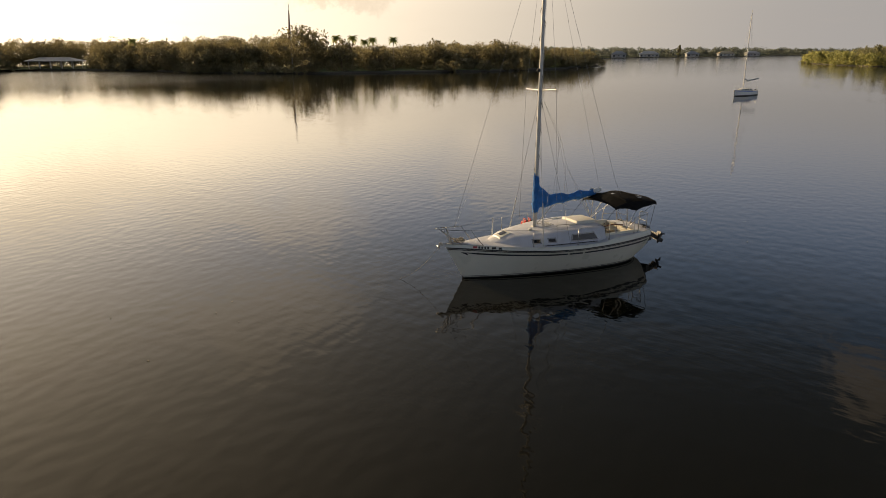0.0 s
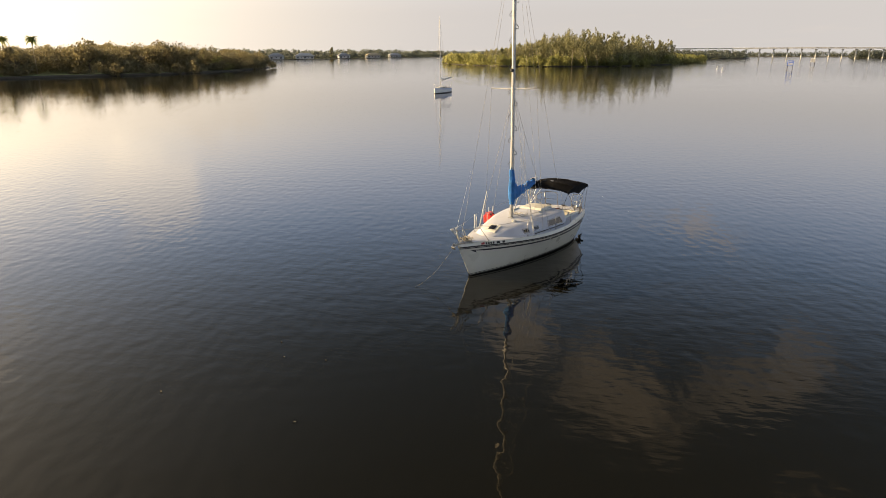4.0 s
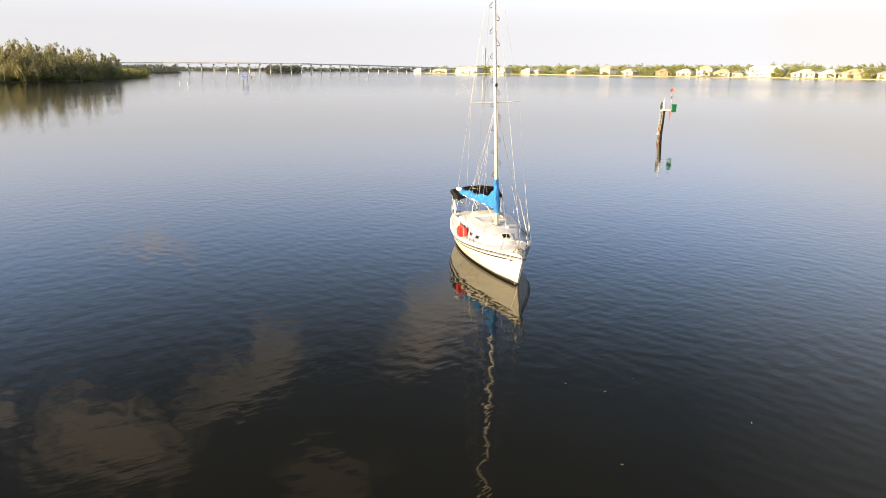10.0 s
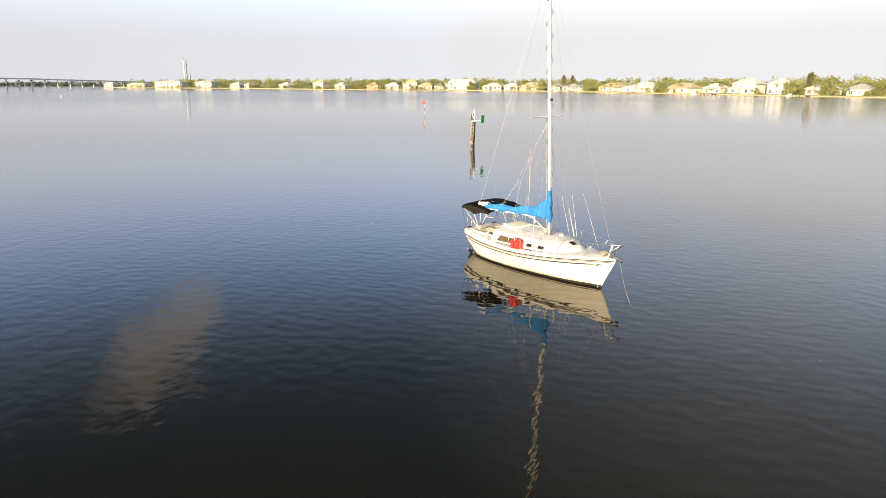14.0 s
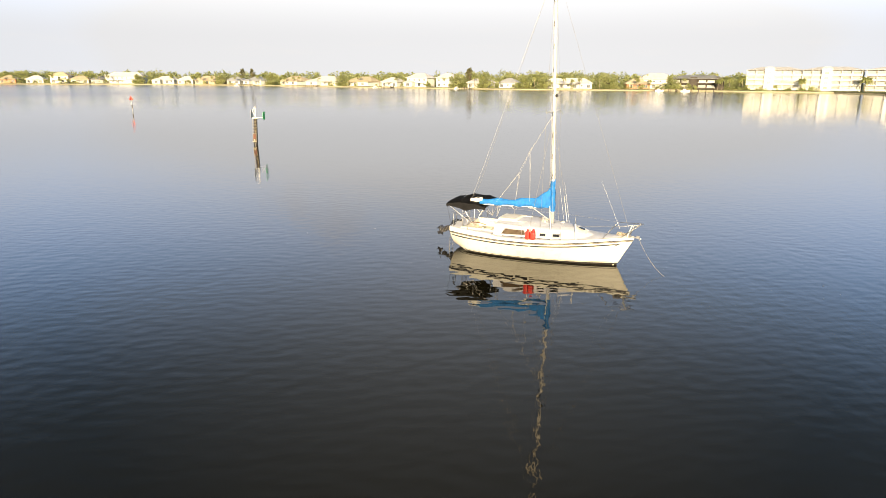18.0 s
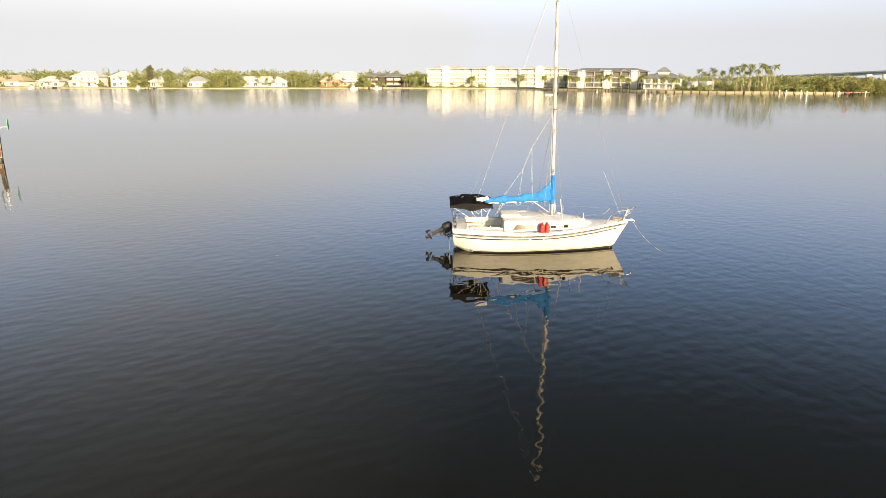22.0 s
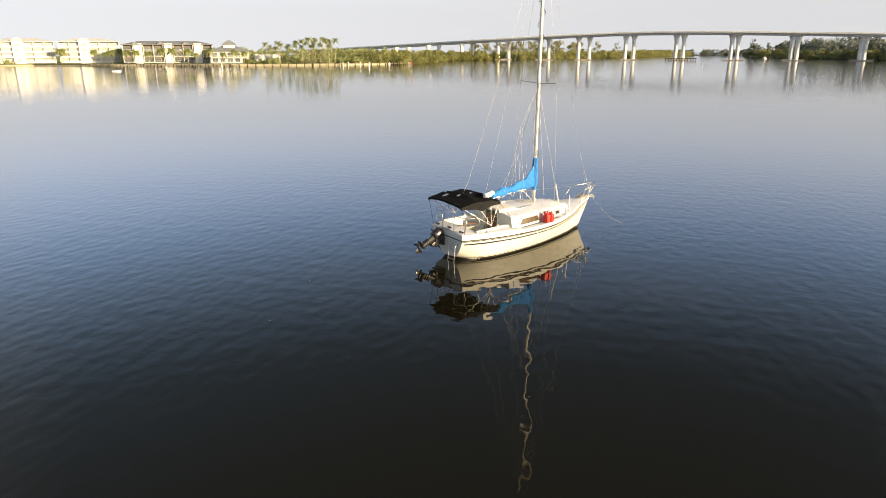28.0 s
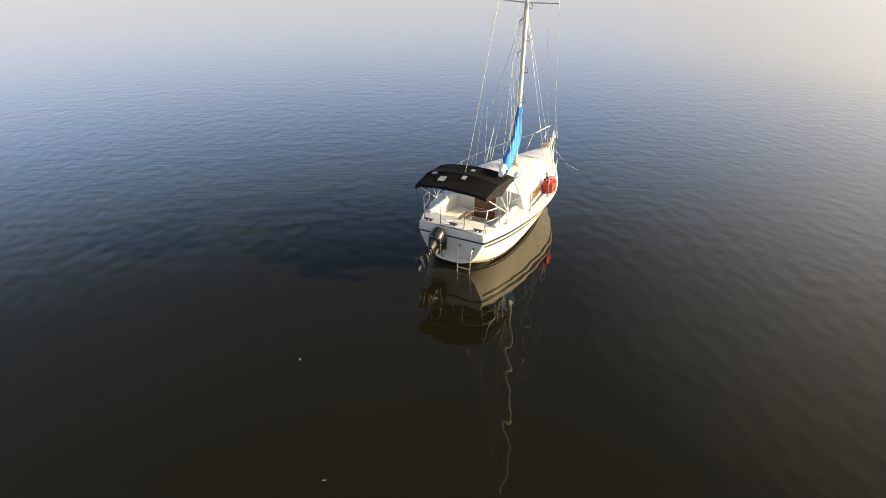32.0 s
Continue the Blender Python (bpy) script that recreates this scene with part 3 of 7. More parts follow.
ISLET = [(-1095, -96), (-1110, -46), (-1150, -40), (-1160, -100)]
land("ground_islet", ISLET, "low islet behind the far bridge", z1=0.6)
HORIZON = [(-1480, -560), (-1470, -100), (-1460, 330), (-1700, 420), (-1750, -600)]
land("ground_horizon", HORIZON, "low wooded shore on the horizon", inset=6)
FAREAST = [(880, 600), (900, 545), (985, 490), (1100, 560), (960, 690)]
land("ground_far_east", FAREAST, "low shore far behind the road bridge", inset=4)

# ---- foliage ----
rng = np.random.default_rng(5)


def inside(p, poly):
    x, y = p
    hit = False
    for (x0, y0), (x1, y1) in zip(poly, poly[1:] + poly[:1]):
        if (y0 > y) != (y1 > y) and x < (x1 - x0) * (y - y0) / (y1 - y0) + x0:
            hit = not hit
    return hit


def leaf_cloud(centres, radii, count, size, flat=0.55, upright=1.0):
    """Corner points of leaf quads scattered through clumps."""
    c = np.repeat(np.asarray(centres, float), count, 0)
    r = np.repeat(np.asarray(radii, float), count, 0)
    d = rng.normal(size=c.shape)
    d /= np.linalg.norm(d, axis=1, keepdims=True)
    p = c + d * r * rng.uniform(0.55, 1.05, (len(c), 1))
    u = rng.normal(size=c.shape) * (1, 1, upright)
    u /= np.linalg.norm(u, axis=1, keepdims=True)
    v = np.cross(u, rng.normal(size=c.shape))
    v /= np.linalg.norm(v, axis=1, keepdims=True)
    s = size * rng.uniform(0.6, 1.4, (len(c), 1))
    return np.stack([p - u * s, p + v * s * flat, p + u * s, p - v * s * flat], 1)


def quads_object(name, quads, material):
    q = np.concatenate(quads)
    me = bpy.data.meshes.new(name)
    n = len(q)
    me.vertices.add(n * 4)
    me.vertices.foreach_set("co", q.reshape(-1))
    me.loops.add(n * 4)
    me.loops.foreach_set("vertex_index", np.arange(n * 4, dtype=np.int32))
    me.polygons.add(n)
    me.polygons.foreach_set("loop_start", np.arange(0, n * 4, 4, dtype=np.int32))
    me.update(calc_edges=True)
    me.materials.append(M[material])
    return new(name, me)


def crown(base, height, width, clumps, per, leaf, low=0.3, shape="round"):
    """Clumps for one crown, with an uneven outline."""
    k = rng.uniform(0, 1, clumps)
    a = rng.uniform(0, 2 * math.pi, clumps)
    if shape == "round":
        prof = np.sqrt(np.clip(1 - (2 * k - 0.9) ** 2 * 0.8, 0.05, 1))
    elif shape == "plume":
        prof = np.clip(0.45 + 0.75 * np.sin(np.pi * np.clip(k * 1.05 + 0.08, 0, 1)), 0.2, 1.2)
    elif shape == "spire":
        prof = np.clip(1.05 - k, 0.08, 1) ** 0.8
    else:
        prof = np.clip(1 - k**3, 0.2, 1)
    rad = width * 0.5 * prof * np.sqrt(rng.uniform(0.15, 1, clumps))
    z = base[2] + height * (low + (1 - low) * k * rng.uniform(0.85, 1.0, clumps))
    lean = rng.uniform(-0.16, 0.16, 2) * height if shape == "plume" else (0.0, 0.0)
    c = np.stack([base[0] + rad * np.cos(a) + k * k * lean[0], base[1] + rad * np.sin(a) + k * k * lean[1], z], 1)
    s = width * {"spire": 0.11, "plume": 0.12}.get(shape, 0.19) * rng.uniform(0.7, 1.3, (clumps, 1))
    r = np.concatenate([s, s, s * {"spire": 1.4, "plume": 2.0}.get(shape, 0.8)], 1)
    return leaf_cloud(c, r, per, leaf, 0.17 if shape == "plume" else 0.55, 2.6 if shape == "plume" else 1.0)


def woods(name, label, spots, material, category="woods", clumps=14, per=16, leaf=0.55, low=0.15, shape="round"):
    q = [crown((x, y, 0.5), h, w, clumps, per, leaf, low, shape) for x, y, h, w in spots]
    return tagged(quads_object(name, q, material), label, category, kind="stuff")


def scatter(poly, step, h, w, keep=1.0, test=None):
    """Spots over an area: x, y, height, width."""
    xs, ys = [p[0] for p in poly], [p[1] for p in poly]
    out = []
    for x in np.arange(min(xs), max(xs), step):
        for y in np.arange(min(ys), max(ys), step):
            p = (x + rng.uniform(-0.45, 0.45) * step, y + rng.uniform(-0.45, 0.45) * step)
            if rng.uniform() < keep and inside(p, poly) and (test is None or test(p)):
                out.append((*p, rng.uniform(*h), rng.uniform(*w)))
    return out


def along(line, step, off, h, w):
    out = []
    for (x0, y0), (x1, y1) in zip(line, line[1:]):
        d = math.hypot(x1 - x0, y1 - y0)
        for k in range(int(d / step) + 1):
            t = (k + rng.uniform(0, 1)) * step / d
            o = rng.uniform(*off)
            out.append((x0 + (x1 - x0) * t - (y1 - y0) / d * o, y0 + (y1 - y0) * t + (x1 - x0) / d * o, rng.uniform(*h), rng.uniform(*w)))
    return out


# island: feathery pines behind a skirt of mangrove
skirt = ISLE[:8]
woods("mangrove_skirt", "yellow-green mangrove thicket along the island's edge", along(skirt[::-1], 3.4, (-12, 1), (3.6, 6.5), (6, 9)), "leaf_mangrove", clumps=14, per=40, leaf=0.42, low=0.0, shape="bush")


def pine_height(p):
    """The pines stand tallest in the island's middle and fall away to its ends."""
    az = math.degrees(math.atan2(p[1] - 12.5, p[0] - 21.8))
    return float(np.interp(az, [-167, -164.5, -162, -159.5, -154.7, -152, -149.5, -147.5, -144], [7, 10, 15, 17.5, 20.5, 17.5, 12.5, 9, 5]))


spots = [(x, y, pine_height((x, y)) * rng.uniform(0.42, 1.06), rng.uniform(2.8, 7.0)) for x, y, _, _ in scatter(ISLE, 4.5, (1, 2), (1, 2), 0.9, lambda p: -440 < p[0] < -337 and pine_height(p) > 8.5)]
woods("island_pines", "feathery grey-green pines crowding a low island", spots, "leaf_pine", clumps=30, per=22, leaf=0.62, low=0.05, shape="plume")
woods("island_undergrowth", "dark undergrowth filling the island", scatter(ISLE, 9, (4, 7), (8, 11), 0.9, lambda p: p[0] < -335 and p[0] > -520), "leaf_mangrove", clumps=12, per=24, leaf=0.6, low=0.0)
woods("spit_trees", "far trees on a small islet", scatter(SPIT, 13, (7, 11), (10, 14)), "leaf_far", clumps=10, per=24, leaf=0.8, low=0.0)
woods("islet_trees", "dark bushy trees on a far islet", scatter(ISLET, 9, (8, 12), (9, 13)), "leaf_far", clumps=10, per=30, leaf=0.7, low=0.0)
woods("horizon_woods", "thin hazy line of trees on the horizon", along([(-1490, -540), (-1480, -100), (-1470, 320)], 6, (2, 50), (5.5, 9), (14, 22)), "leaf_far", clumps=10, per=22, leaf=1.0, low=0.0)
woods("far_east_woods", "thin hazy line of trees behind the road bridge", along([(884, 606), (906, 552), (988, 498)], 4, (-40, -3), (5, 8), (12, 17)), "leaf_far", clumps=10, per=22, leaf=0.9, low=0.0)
# park
front = [(74, -312), (55, -329), (37, -320), (20, -306), (6, -286), (-9, -261), (-22, -244), (-49, -227), (-94, -225), (-124, -228), (-152, -238), (-182, -258), (-208, -278)]
woods("shore_shrubs", "dark shrubs and mangroves along the park bank", [s for s in along(front[::-1], 2.8, (-5, 8), (1.6, 4.4), (4, 7)) if rng.uniform() < (0.45 if -92 < s[0] < -55 else 0.88) and not (36 < s[0] < 60 and s[1] < -300)], "leaf_oak", clumps=12, per=44, leaf=0.32, low=0.0, shape="bush")


def oak_height(p):
    """A high clump by the flagpole, lower woods to either side."""
    return float(np.interp(p[0], [-215, -165, -145, -130, -97, -72, -61, -56, -50, -42, -36, -18, -6, 10, 60], [7.0, 8.5, 12.0, 10.5, 10.0, 9.4, 9.8, 12.5, 15.5, 15.5, 13.5, 13.2, 12.4, 12.6, 13.4]))


spots = [(x, y, oak_height((x, y)) * rng.uniform(0.72, 1.02), w) for x, y, _, w in scatter(PARK, 8.5, (1, 2), (8, 14), 0.92, lambda p: p[1] > (-330 if p[0] < -10 else -400) and not (27 < p[0] < 64 and p[1] > -337) and (p[1] < -252 or (-190 < p[0] < -40 and p[1] < -238)))]
woods("park_woods", "dense dark live oaks behind the park shore", spots, "leaf_oak", clumps=24, per=58, leaf=0.33, low=0.14)
woods("tip_trees", "bright green mangroves at the park's point", along([(-150, -240), (-185, -262), (-208, -280)][::-1], 4, (-12, 2), (4, 7), (7, 10)), "leaf_mangrove", clumps=13, per=36, leaf=0.45, low=0.0, shape="bush")
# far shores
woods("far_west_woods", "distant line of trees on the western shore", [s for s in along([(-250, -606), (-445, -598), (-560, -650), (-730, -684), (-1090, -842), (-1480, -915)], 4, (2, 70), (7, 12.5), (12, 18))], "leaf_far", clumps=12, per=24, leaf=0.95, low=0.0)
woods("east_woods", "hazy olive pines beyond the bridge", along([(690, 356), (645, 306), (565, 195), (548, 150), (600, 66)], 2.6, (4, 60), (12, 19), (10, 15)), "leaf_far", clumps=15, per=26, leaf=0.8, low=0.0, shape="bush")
woods("east_skirt", "mangrove edge beyond the bridge", along([(688, 350), (640, 302), (560, 192), (542, 150)], 4, (-3, 10), (5, 8), (9, 12)), "leaf_mangrove", clumps=12, per=28, leaf=0.6, low=0.0, shape="bush")
woods("bridge_mangrove", "dense yellow-green mangroves under the bridge", along([(200, 320), (262, 366), (330, 422), (600, 443), (900, 562)], 1.8, (-13, 30), (4.2, 7.6), (8, 12)), "leaf_mangrove", clumps=13, per=26, leaf=0.6, low=0.0, shape="bush")
woods("mangrove_fringe", "low mangrove fringe standing in the water", along([(204, 316), (262, 360), (330, 416), (600, 436), (900, 554)], 2.2, (-6, 4), (2.2, 4.2), (5, 7.5)), "leaf_mangrove", clumps=9, per=24, leaf=0.5, low=0.0, shape="bush")
woods("bridge_pines", "taller feathery trees behind the mangroves", [s for s in along([(400, 450), (480, 456), (640, 476)], 5, (8, 60), (13, 19), (9, 14)) if noise.noise(Vector((s[0] * 0.03, 0, 0))) > -0.1], "leaf_pine", clumps=16, per=22, leaf=0.8, low=0.0, shape="bush")
# town gardens
shore = [(-1000, 142), (-830, 270), (-650, 316), (-530, 400), (-430, 433), (-340, 422), (-240, 410), (-150, 404), (-64, 436), (36, 438)]
woods("town_trees", "sunlit garden trees behind the waterfront houses", along(shore, 4.5, (30, 80), (7, 12), (9, 14)), "leaf_town", clumps=14, per=22, leaf=0.7, low=0.05)
woods("town_back_trees", "paler trees further back in the town", along(shore, 5, (80, 150), (9, 13), (13, 18)), "leaf_town", clumps=12, per=22, leaf=0.85, low=0.0)
woods("garden_shrubs", "clipped shrubs and hedges in the waterfront gardens", [s for s in along(shore, 4.2, (2, 30), (1.4, 4.8), (3.5, 7)) if rng.uniform() < 0.7], "leaf_town", clumps=10, per=22, leaf=0.5, low=0.0, shape="bush")
woods("hotel_back_trees", "trees behind the hotel and the palms", along([(60, 456), (140, 400), (205, 350), (300, 430)], 3.0, (4, 40), (6, 9.5), (9, 13)), "leaf_town", clumps=13, per=24, leaf=0.65, low=0.0)


woods("palm_undergrowth", "bright low shrubs under the palm grove", along([(128, 352), (150, 332), (186, 318), (206, 322)], 2.4, (2, 16), (1.6, 4.2), (4, 7)), "leaf_town", clumps=10, per=26, leaf=0.5, low=0.0, shape="bush")


# ---- the sailboat ----
HEEL = Matrix.Rotation(radians(1.8), 4, "X")
X_B = (-4.05, -3.5, -2.86, -1.8, -0.6, 0.4, 1.24, 2.2, 3.05, 3.6, 4.12)
Y_B = (0.95, 1.13, 1.29, 1.46, 1.53, 1.46, 1.25, 0.89, 0.48, 0.23, 0.02)
X_K, Z_K = (-4.05, -3.4, -2.5, -1.0, 1.0, 2.5, 3.2, 3.46, 3.8, 4.12), (0.12, -0.06, -0.32, -0.45, -0.45, -0.3, -0.12, 0.0, 0.6, 1.17)
X_P, Y_P = (-4.05, -3.1, -1.2, 0.76, 2.67, 3.46, 4.12), (0.3, 0.18, 0.337, 0.5, 0.48, 0.62, 0.75)


def rail_z(x):
    return 0.935 + 0.03 * max(0, (x + 2) / 6.1) + 0.245 * max(0.0, (x + 2) / 6.12) ** 2


def hull_y(x, z):
    zk, zr = spl(x, X_K, Z_K), rail_z(x)
    t = min(1.0, max(0.0, (z - zk) / max(zr - zk, 1e-4)))
    return max(0.0, spl(x, X_B, Y_B)) * t ** spl(x, X_P, Y_P)


def rake(x, z):
    """The transom leans: its foot lies a little forward."""
    return x + 0.10 * max(0.0, (-3.4 - x) / 0.65) * (rail_z(x) - z)


XS = [-4.05 + (8.17) * k / 44 for k in range(45)]
boat = thing("sailboat", "white sloop at anchor with a blue sail cover and dark stripes", "sailboat", at=HEEL)

bm = B()
rows = []
for x in XS:
    zk, zr = spl(x, X_K, Z_K), rail_z(x)
    right = [(rake(x, zk + (zr - zk) * (k / 14) ** 1.7), -hull_y(x, zk + (zr - zk) * (k / 14) ** 1.7), zk + (zr - zk) * (k / 14) ** 1.7) for k in range(14, -1, -1)]
    rows.append(right + [(a, -b, c) for a, b, c in right[-2::-1]])
vs = loft(bm, rows)
bmesh.ops.remove_doubles(bm, verts=bm.verts[:], dist=0.0005)
part("hull", bm, "gelcoat", boat, "aged white hull", smooth=True)
bm = B()
ring = rows[0]
bm.faces.new([bm.verts.new(p) for p in ring])
bmesh.ops.triangulate(bm, faces=bm.faces[:])
part("transom", bm, "gelcoat", boat)


def band(z_low, z_high, x0, x1, side, proud, n=40, taper=0.0):
    """A strip that follows the hull between two heights."""
    bm = B()
    lo, hi = [], []
    for k in range(n + 1):
        x = x0 + (x1 - x0) * k / n
        a, b = z_low(x), z_high(x)
        if taper and x > x1 - taper:
            a = a + (b - a) * (x - (x1 - taper)) / taper * 0.9
        lo.append((rake(x, a), side * (hull_y(x, a) + proud), a))
        hi.append((rake(x, b), side * (hull_y(x, b) + proud), b))
    inner = [(p[0], p[1] - side * (proud + 0.01), p[2]) for p in hi]
    inner2 = [(p[0], p[1] - side * (proud + 0.01), p[2]) for p in lo]
    loft(bm, [inner, hi, lo, inner2])
    return bm


for side in (-1, 1):
    part("rub_rail", band(lambda x: rail_z(x) - 0.052, lambda x: rail_z(x) - 0.010, -4.05, 4.11, side, 0.018), "stripe", boat, "dark rub rail", smooth=False)
    part("rail_line", band(lambda x: rail_z(x) - 0.094, lambda x: rail_z(x) - 0.068, -4.04, 4.09, side, 0.008), "stripe", boat, "thin dark line under the rub rail", smooth=False)
    for x0, x1, tp in ((-3.95, -0.64, 0), (-0.57, -0.02, 0), (0.05, 3.62, 0.5)):
        part("cove_stripe", band(lambda x: rail_z(x) - 0.222, lambda x: rail_z(x) - 0.166, x0, x1, side, 0.010, 70, taper=tp), "stripe", boat, "dark stripe along the topsides")
    part("boot_stripe", band(lambda x: -0.06, lambda x: 0.035 if side > 0 else 0.105, -3.55, 3.50, side, 0.012, 70), "boot", boat, "black waterline paint")
    part("boot_line", band(lambda x: 0.065 if side > 0 else 0.135, lambda x: 0.082 if side > 0 else 0.152, -3.8, 3.51, side, 0.010, 70), "stripe", boat, "thin waterline stripe")
    # the arrow head that ends the stripe at the bow
    bm = B()
    p = [(x, side * (hull_y(x, z) + 0.005), z) for x, z in ((3.66, rail_z(3.6) - 0.165), (3.40, rail_z(3.4) - 0.275), (3.46, rail_z(3.4) - 0.18))]
    q = [(a, b - side * 0.008, c) for a, b, c in p]
    loft(bm, [p, q], closed=True)
    bm.faces.new([bm.verts.new(v) for v in p])
    part("stripe_point", bm, "stripe", boat)
bm = B()
loft(bm, [[(-4.062 + 0, y, rail_z(-4.05) - 0.012) for y in np.linspace(-0.96, 0.96, 9)], [(-4.075, y, rail_z(-4.05) - 0.03) for y in np.linspace(-0.96, 0.96, 9)], [(-4.06, y, rail_z(-4.05) - 0.055) for y in np.linspace(-0.96, 0.96, 9)]])
part("transom_rail", bm, "stripe", boat)


def deck_z(x, y=None):
    e = rail_z(x) + 0.10 + 0.09 * min(1.0, max(0.0, (-1.5 - x) / 0.5))
    if y is None:
        return e
    b = max(0.05, spl(x, X_B, Y_B))
    return e + 0.05 * (1 - (abs(y) / b) ** 2)


for side in (-1, 1):
    bm = B()
    loft(bm, [[(x, side * (max(0.0, spl(x, X_B, Y_B)) + 0.004), rail_z(x) - 0.014) for x in XS], [(x, side * max(0.0, spl(x, X_B, Y_B) - 0.012), deck_z(x) - 0.03) for x in XS], [(x, side * max(0.0, spl(x, X_B, Y_B) - 0.045), deck_z(x)) for x in XS]])
    part("bulwark", bm, "gelcoat", boat, smooth=True)
COCK0, COCK1, WELL = -3.38, -1.75, 0.92
bm = B()
xs = sorted(set([round(x, 4) for x in XS] + [COCK0, COCK1]))
for x0, x1 in zip(xs, xs[1:]):
    cut = COCK0 - 1e-6 <= x0 and x1 <= COCK1 + 1e-6
    for side in (-1, 1):
        for f0, f1 in ((0, 0.33), (0.33, 0.66), (0.66, 1.0)):
            quad = []
            for x, f in ((x0, f0), (x1, f0), (x1, f1), (x0, f1)):
                b = max(0.0, spl(x, X_B, Y_B) - 0.045)
                inner = WELL if cut else 0.0
                y = inner + (b - inner) * f
                quad.append((x, side * y, deck_z(x, y)))
            try:
                bm.faces.new([bm.verts.new(v) for v in quad])
            except ValueError:
                pass
bmesh.ops.remove_doubles(bm, verts=bm.verts[:], dist=0.0008)
part("deck", bm, "deck", boat, "off-white non-skid deck", smooth=False)
bm = B()
box(bm, (-4.03, 0, rail_z(-4) + 0.09), (0.07, 1.86, 0.215), bevel=0.02)
part("aft_cap", bm, "gelcoat", boat)

# cockpit: seats, well and coamings
COAMING = ((-0.01, -0.1), (0.0, 0.05), (0.03, 0.06), (0.09, 0.055), (0.12, 0.03), (0.15, -0.04))
bm = B()
for side in (-1, 1):
    loft(bm, [[(x, side * WELL, deck_z(x, WELL)) for x in (COCK0, COCK1)], [(x, side * WELL, 0.80) for x in (COCK0, COCK1)], [(x, side * 0.44, 0.78) for x in (COCK0, COCK1)], [(x, side * 0.40, 0.38) for x in (COCK0, COCK1)], [(x, 0, 0.37) for x in (COCK0, COCK1)]])
for x in (COCK0, COCK1):
    bm.faces.new([bm.verts.new(p) for p in ((x, -WELL, deck_z(x, WELL)), (x, WELL, deck_z(x, WELL)), (x, WELL, 0.8), (x, 0.42, 0.78), (x, 0.40, 0.37), (x, -0.40, 0.37), (x, -0.42, 0.78), (x, -WELL, 0.8))])
part("cockpit", bm, "cream", boat, "cream cockpit well with bench seats")
for side in (-1, 1):
    bm = B()
    loft(bm, [[(x, side * (WELL + o), deck_z(x, WELL) + h) for x in np.linspace(COCK0 - 0.05, COCK1, 8)] for o, h in COAMING])
    for x in (COCK0 - 0.05, COCK1):
        bm.faces.new([bm.verts.new((x, side * (WELL + o), deck_z(x, WELL) + h)) for o, h in COAMING])
    part("coaming", bm, "gelcoat", boat, smooth=True)
    bm = B()
    tube(bm, [(-2.35, side * 0.98, deck_z(-2.35) + 0.05), (-2.35, side * 0.98, deck_z(-2.35) + 0.14), (-2.35, side * 0.98, deck_z(-2.35) + 0.19)], [0.055, 0.04, 0.05], 14)
    part("winch", bm, "steel", boat, "chrome sheet winch")

# cabin trunk
X_C = (-1.75, -1.0, 0.0, 0.6, 1.2, 1.7, 1.95, 2.25, 2.55)
W_B = (1.20, 1.24, 1.17, 1.09, 0.97, 0.84, 0.76, 0.64, 0.48)
W_T = (1.06, 1.10, 1.02, 0.90, 0.74, 0.60, 0.52, 0.42, 0.34)
Z_T = (1.50, 1.52, 1.50, 1.47, 1.44, 1.40, 1.33, 1.22, 1.12)


def cab_side(x, z):
    zb, zt = deck_z(x, 1.0) - 0.02, spl(x, X_C, Z_T)
    t = min(1, max(0, (z - zb) / max(zt - zb, 0.01)))
    return spl(x, X_C, W_B) * (1 - t) + spl(x, X_C, W_T) * t


def cab_top(x, y):
    w = spl(x, X_C, W_T)
    return spl(x, X_C, Z_T) + 0.085 * (1 - min(1, abs(y) / w) ** 2)


bm = B()
rows = []
for x in np.linspace(-1.75, 2.55, 30):
    zb, zt, wt = deck_z(x, 1.0) - 0.02, spl(x, X_C, Z_T), spl(x, X_C, W_T)
    half = [(x, spl(x, X_C, W_B), zb), (x, cab_side(x, zb + (zt - zb) * 0.5), zb + (zt - zb) * 0.5), (x, wt + 0.025, zt - 0.035), (x, wt, zt - 0.008), (x, wt - 0.05, zt + 0.012)]
    half += [(x, wt * f, cab_top(x, wt * f)) for f in (0.8, 0.6, 0.4, 0.2)]
    rows.append(half + [(x, 0, cab_top(x, 0))] + [(a, -b, c) for a, b, c in half[::-1]])
loft(bm, rows)
bm.faces.new([bm.verts.new(p) for p in rows[-1]])
part("cabin_trunk", bm, "deck", boat, "white moulded cabin top", smooth=True)
# the after bulkhead stands round the companionway
ent = 0.34
half = [p for p in rows[0] if p[1] > ent]
for side in (1, -1):
    bm = B()
    pts = [(-1.752, side * p[1], p[2]) for p in half] + [(-1.752, side * ent, cab_top(-1.75, ent)), (-1.752, side * ent, 0.42), (-1.752, side * 0.42, 0.42), (-1.752, side * 0.46, 0.78), (-1.752, side * 1.1, 0.8)]
    bm.faces.new([bm.verts.new(p) for p in pts])
    bmesh.ops.triangulate(bm, faces=bm.faces[:])
    part("bulkhead", bm, "gelcoat", boat)
for k in range(3):
    bm = B()
    box(bm, (-1.745, 0, 0.70 + 0.29 * k), (0.03, 0.66, 0.275), bevel=0.006)
    wb = part("washboard", bm, "teak", boat, "varnished brown companionway board")
for side in (-1, 1):
    bm = B()
    box(bm, (-1.77, side * 0.355, 1.05), (0.04, 0.04, 1.0), bevel=0.006)
    part("companionway_trim", bm, "gelcoat", boat)
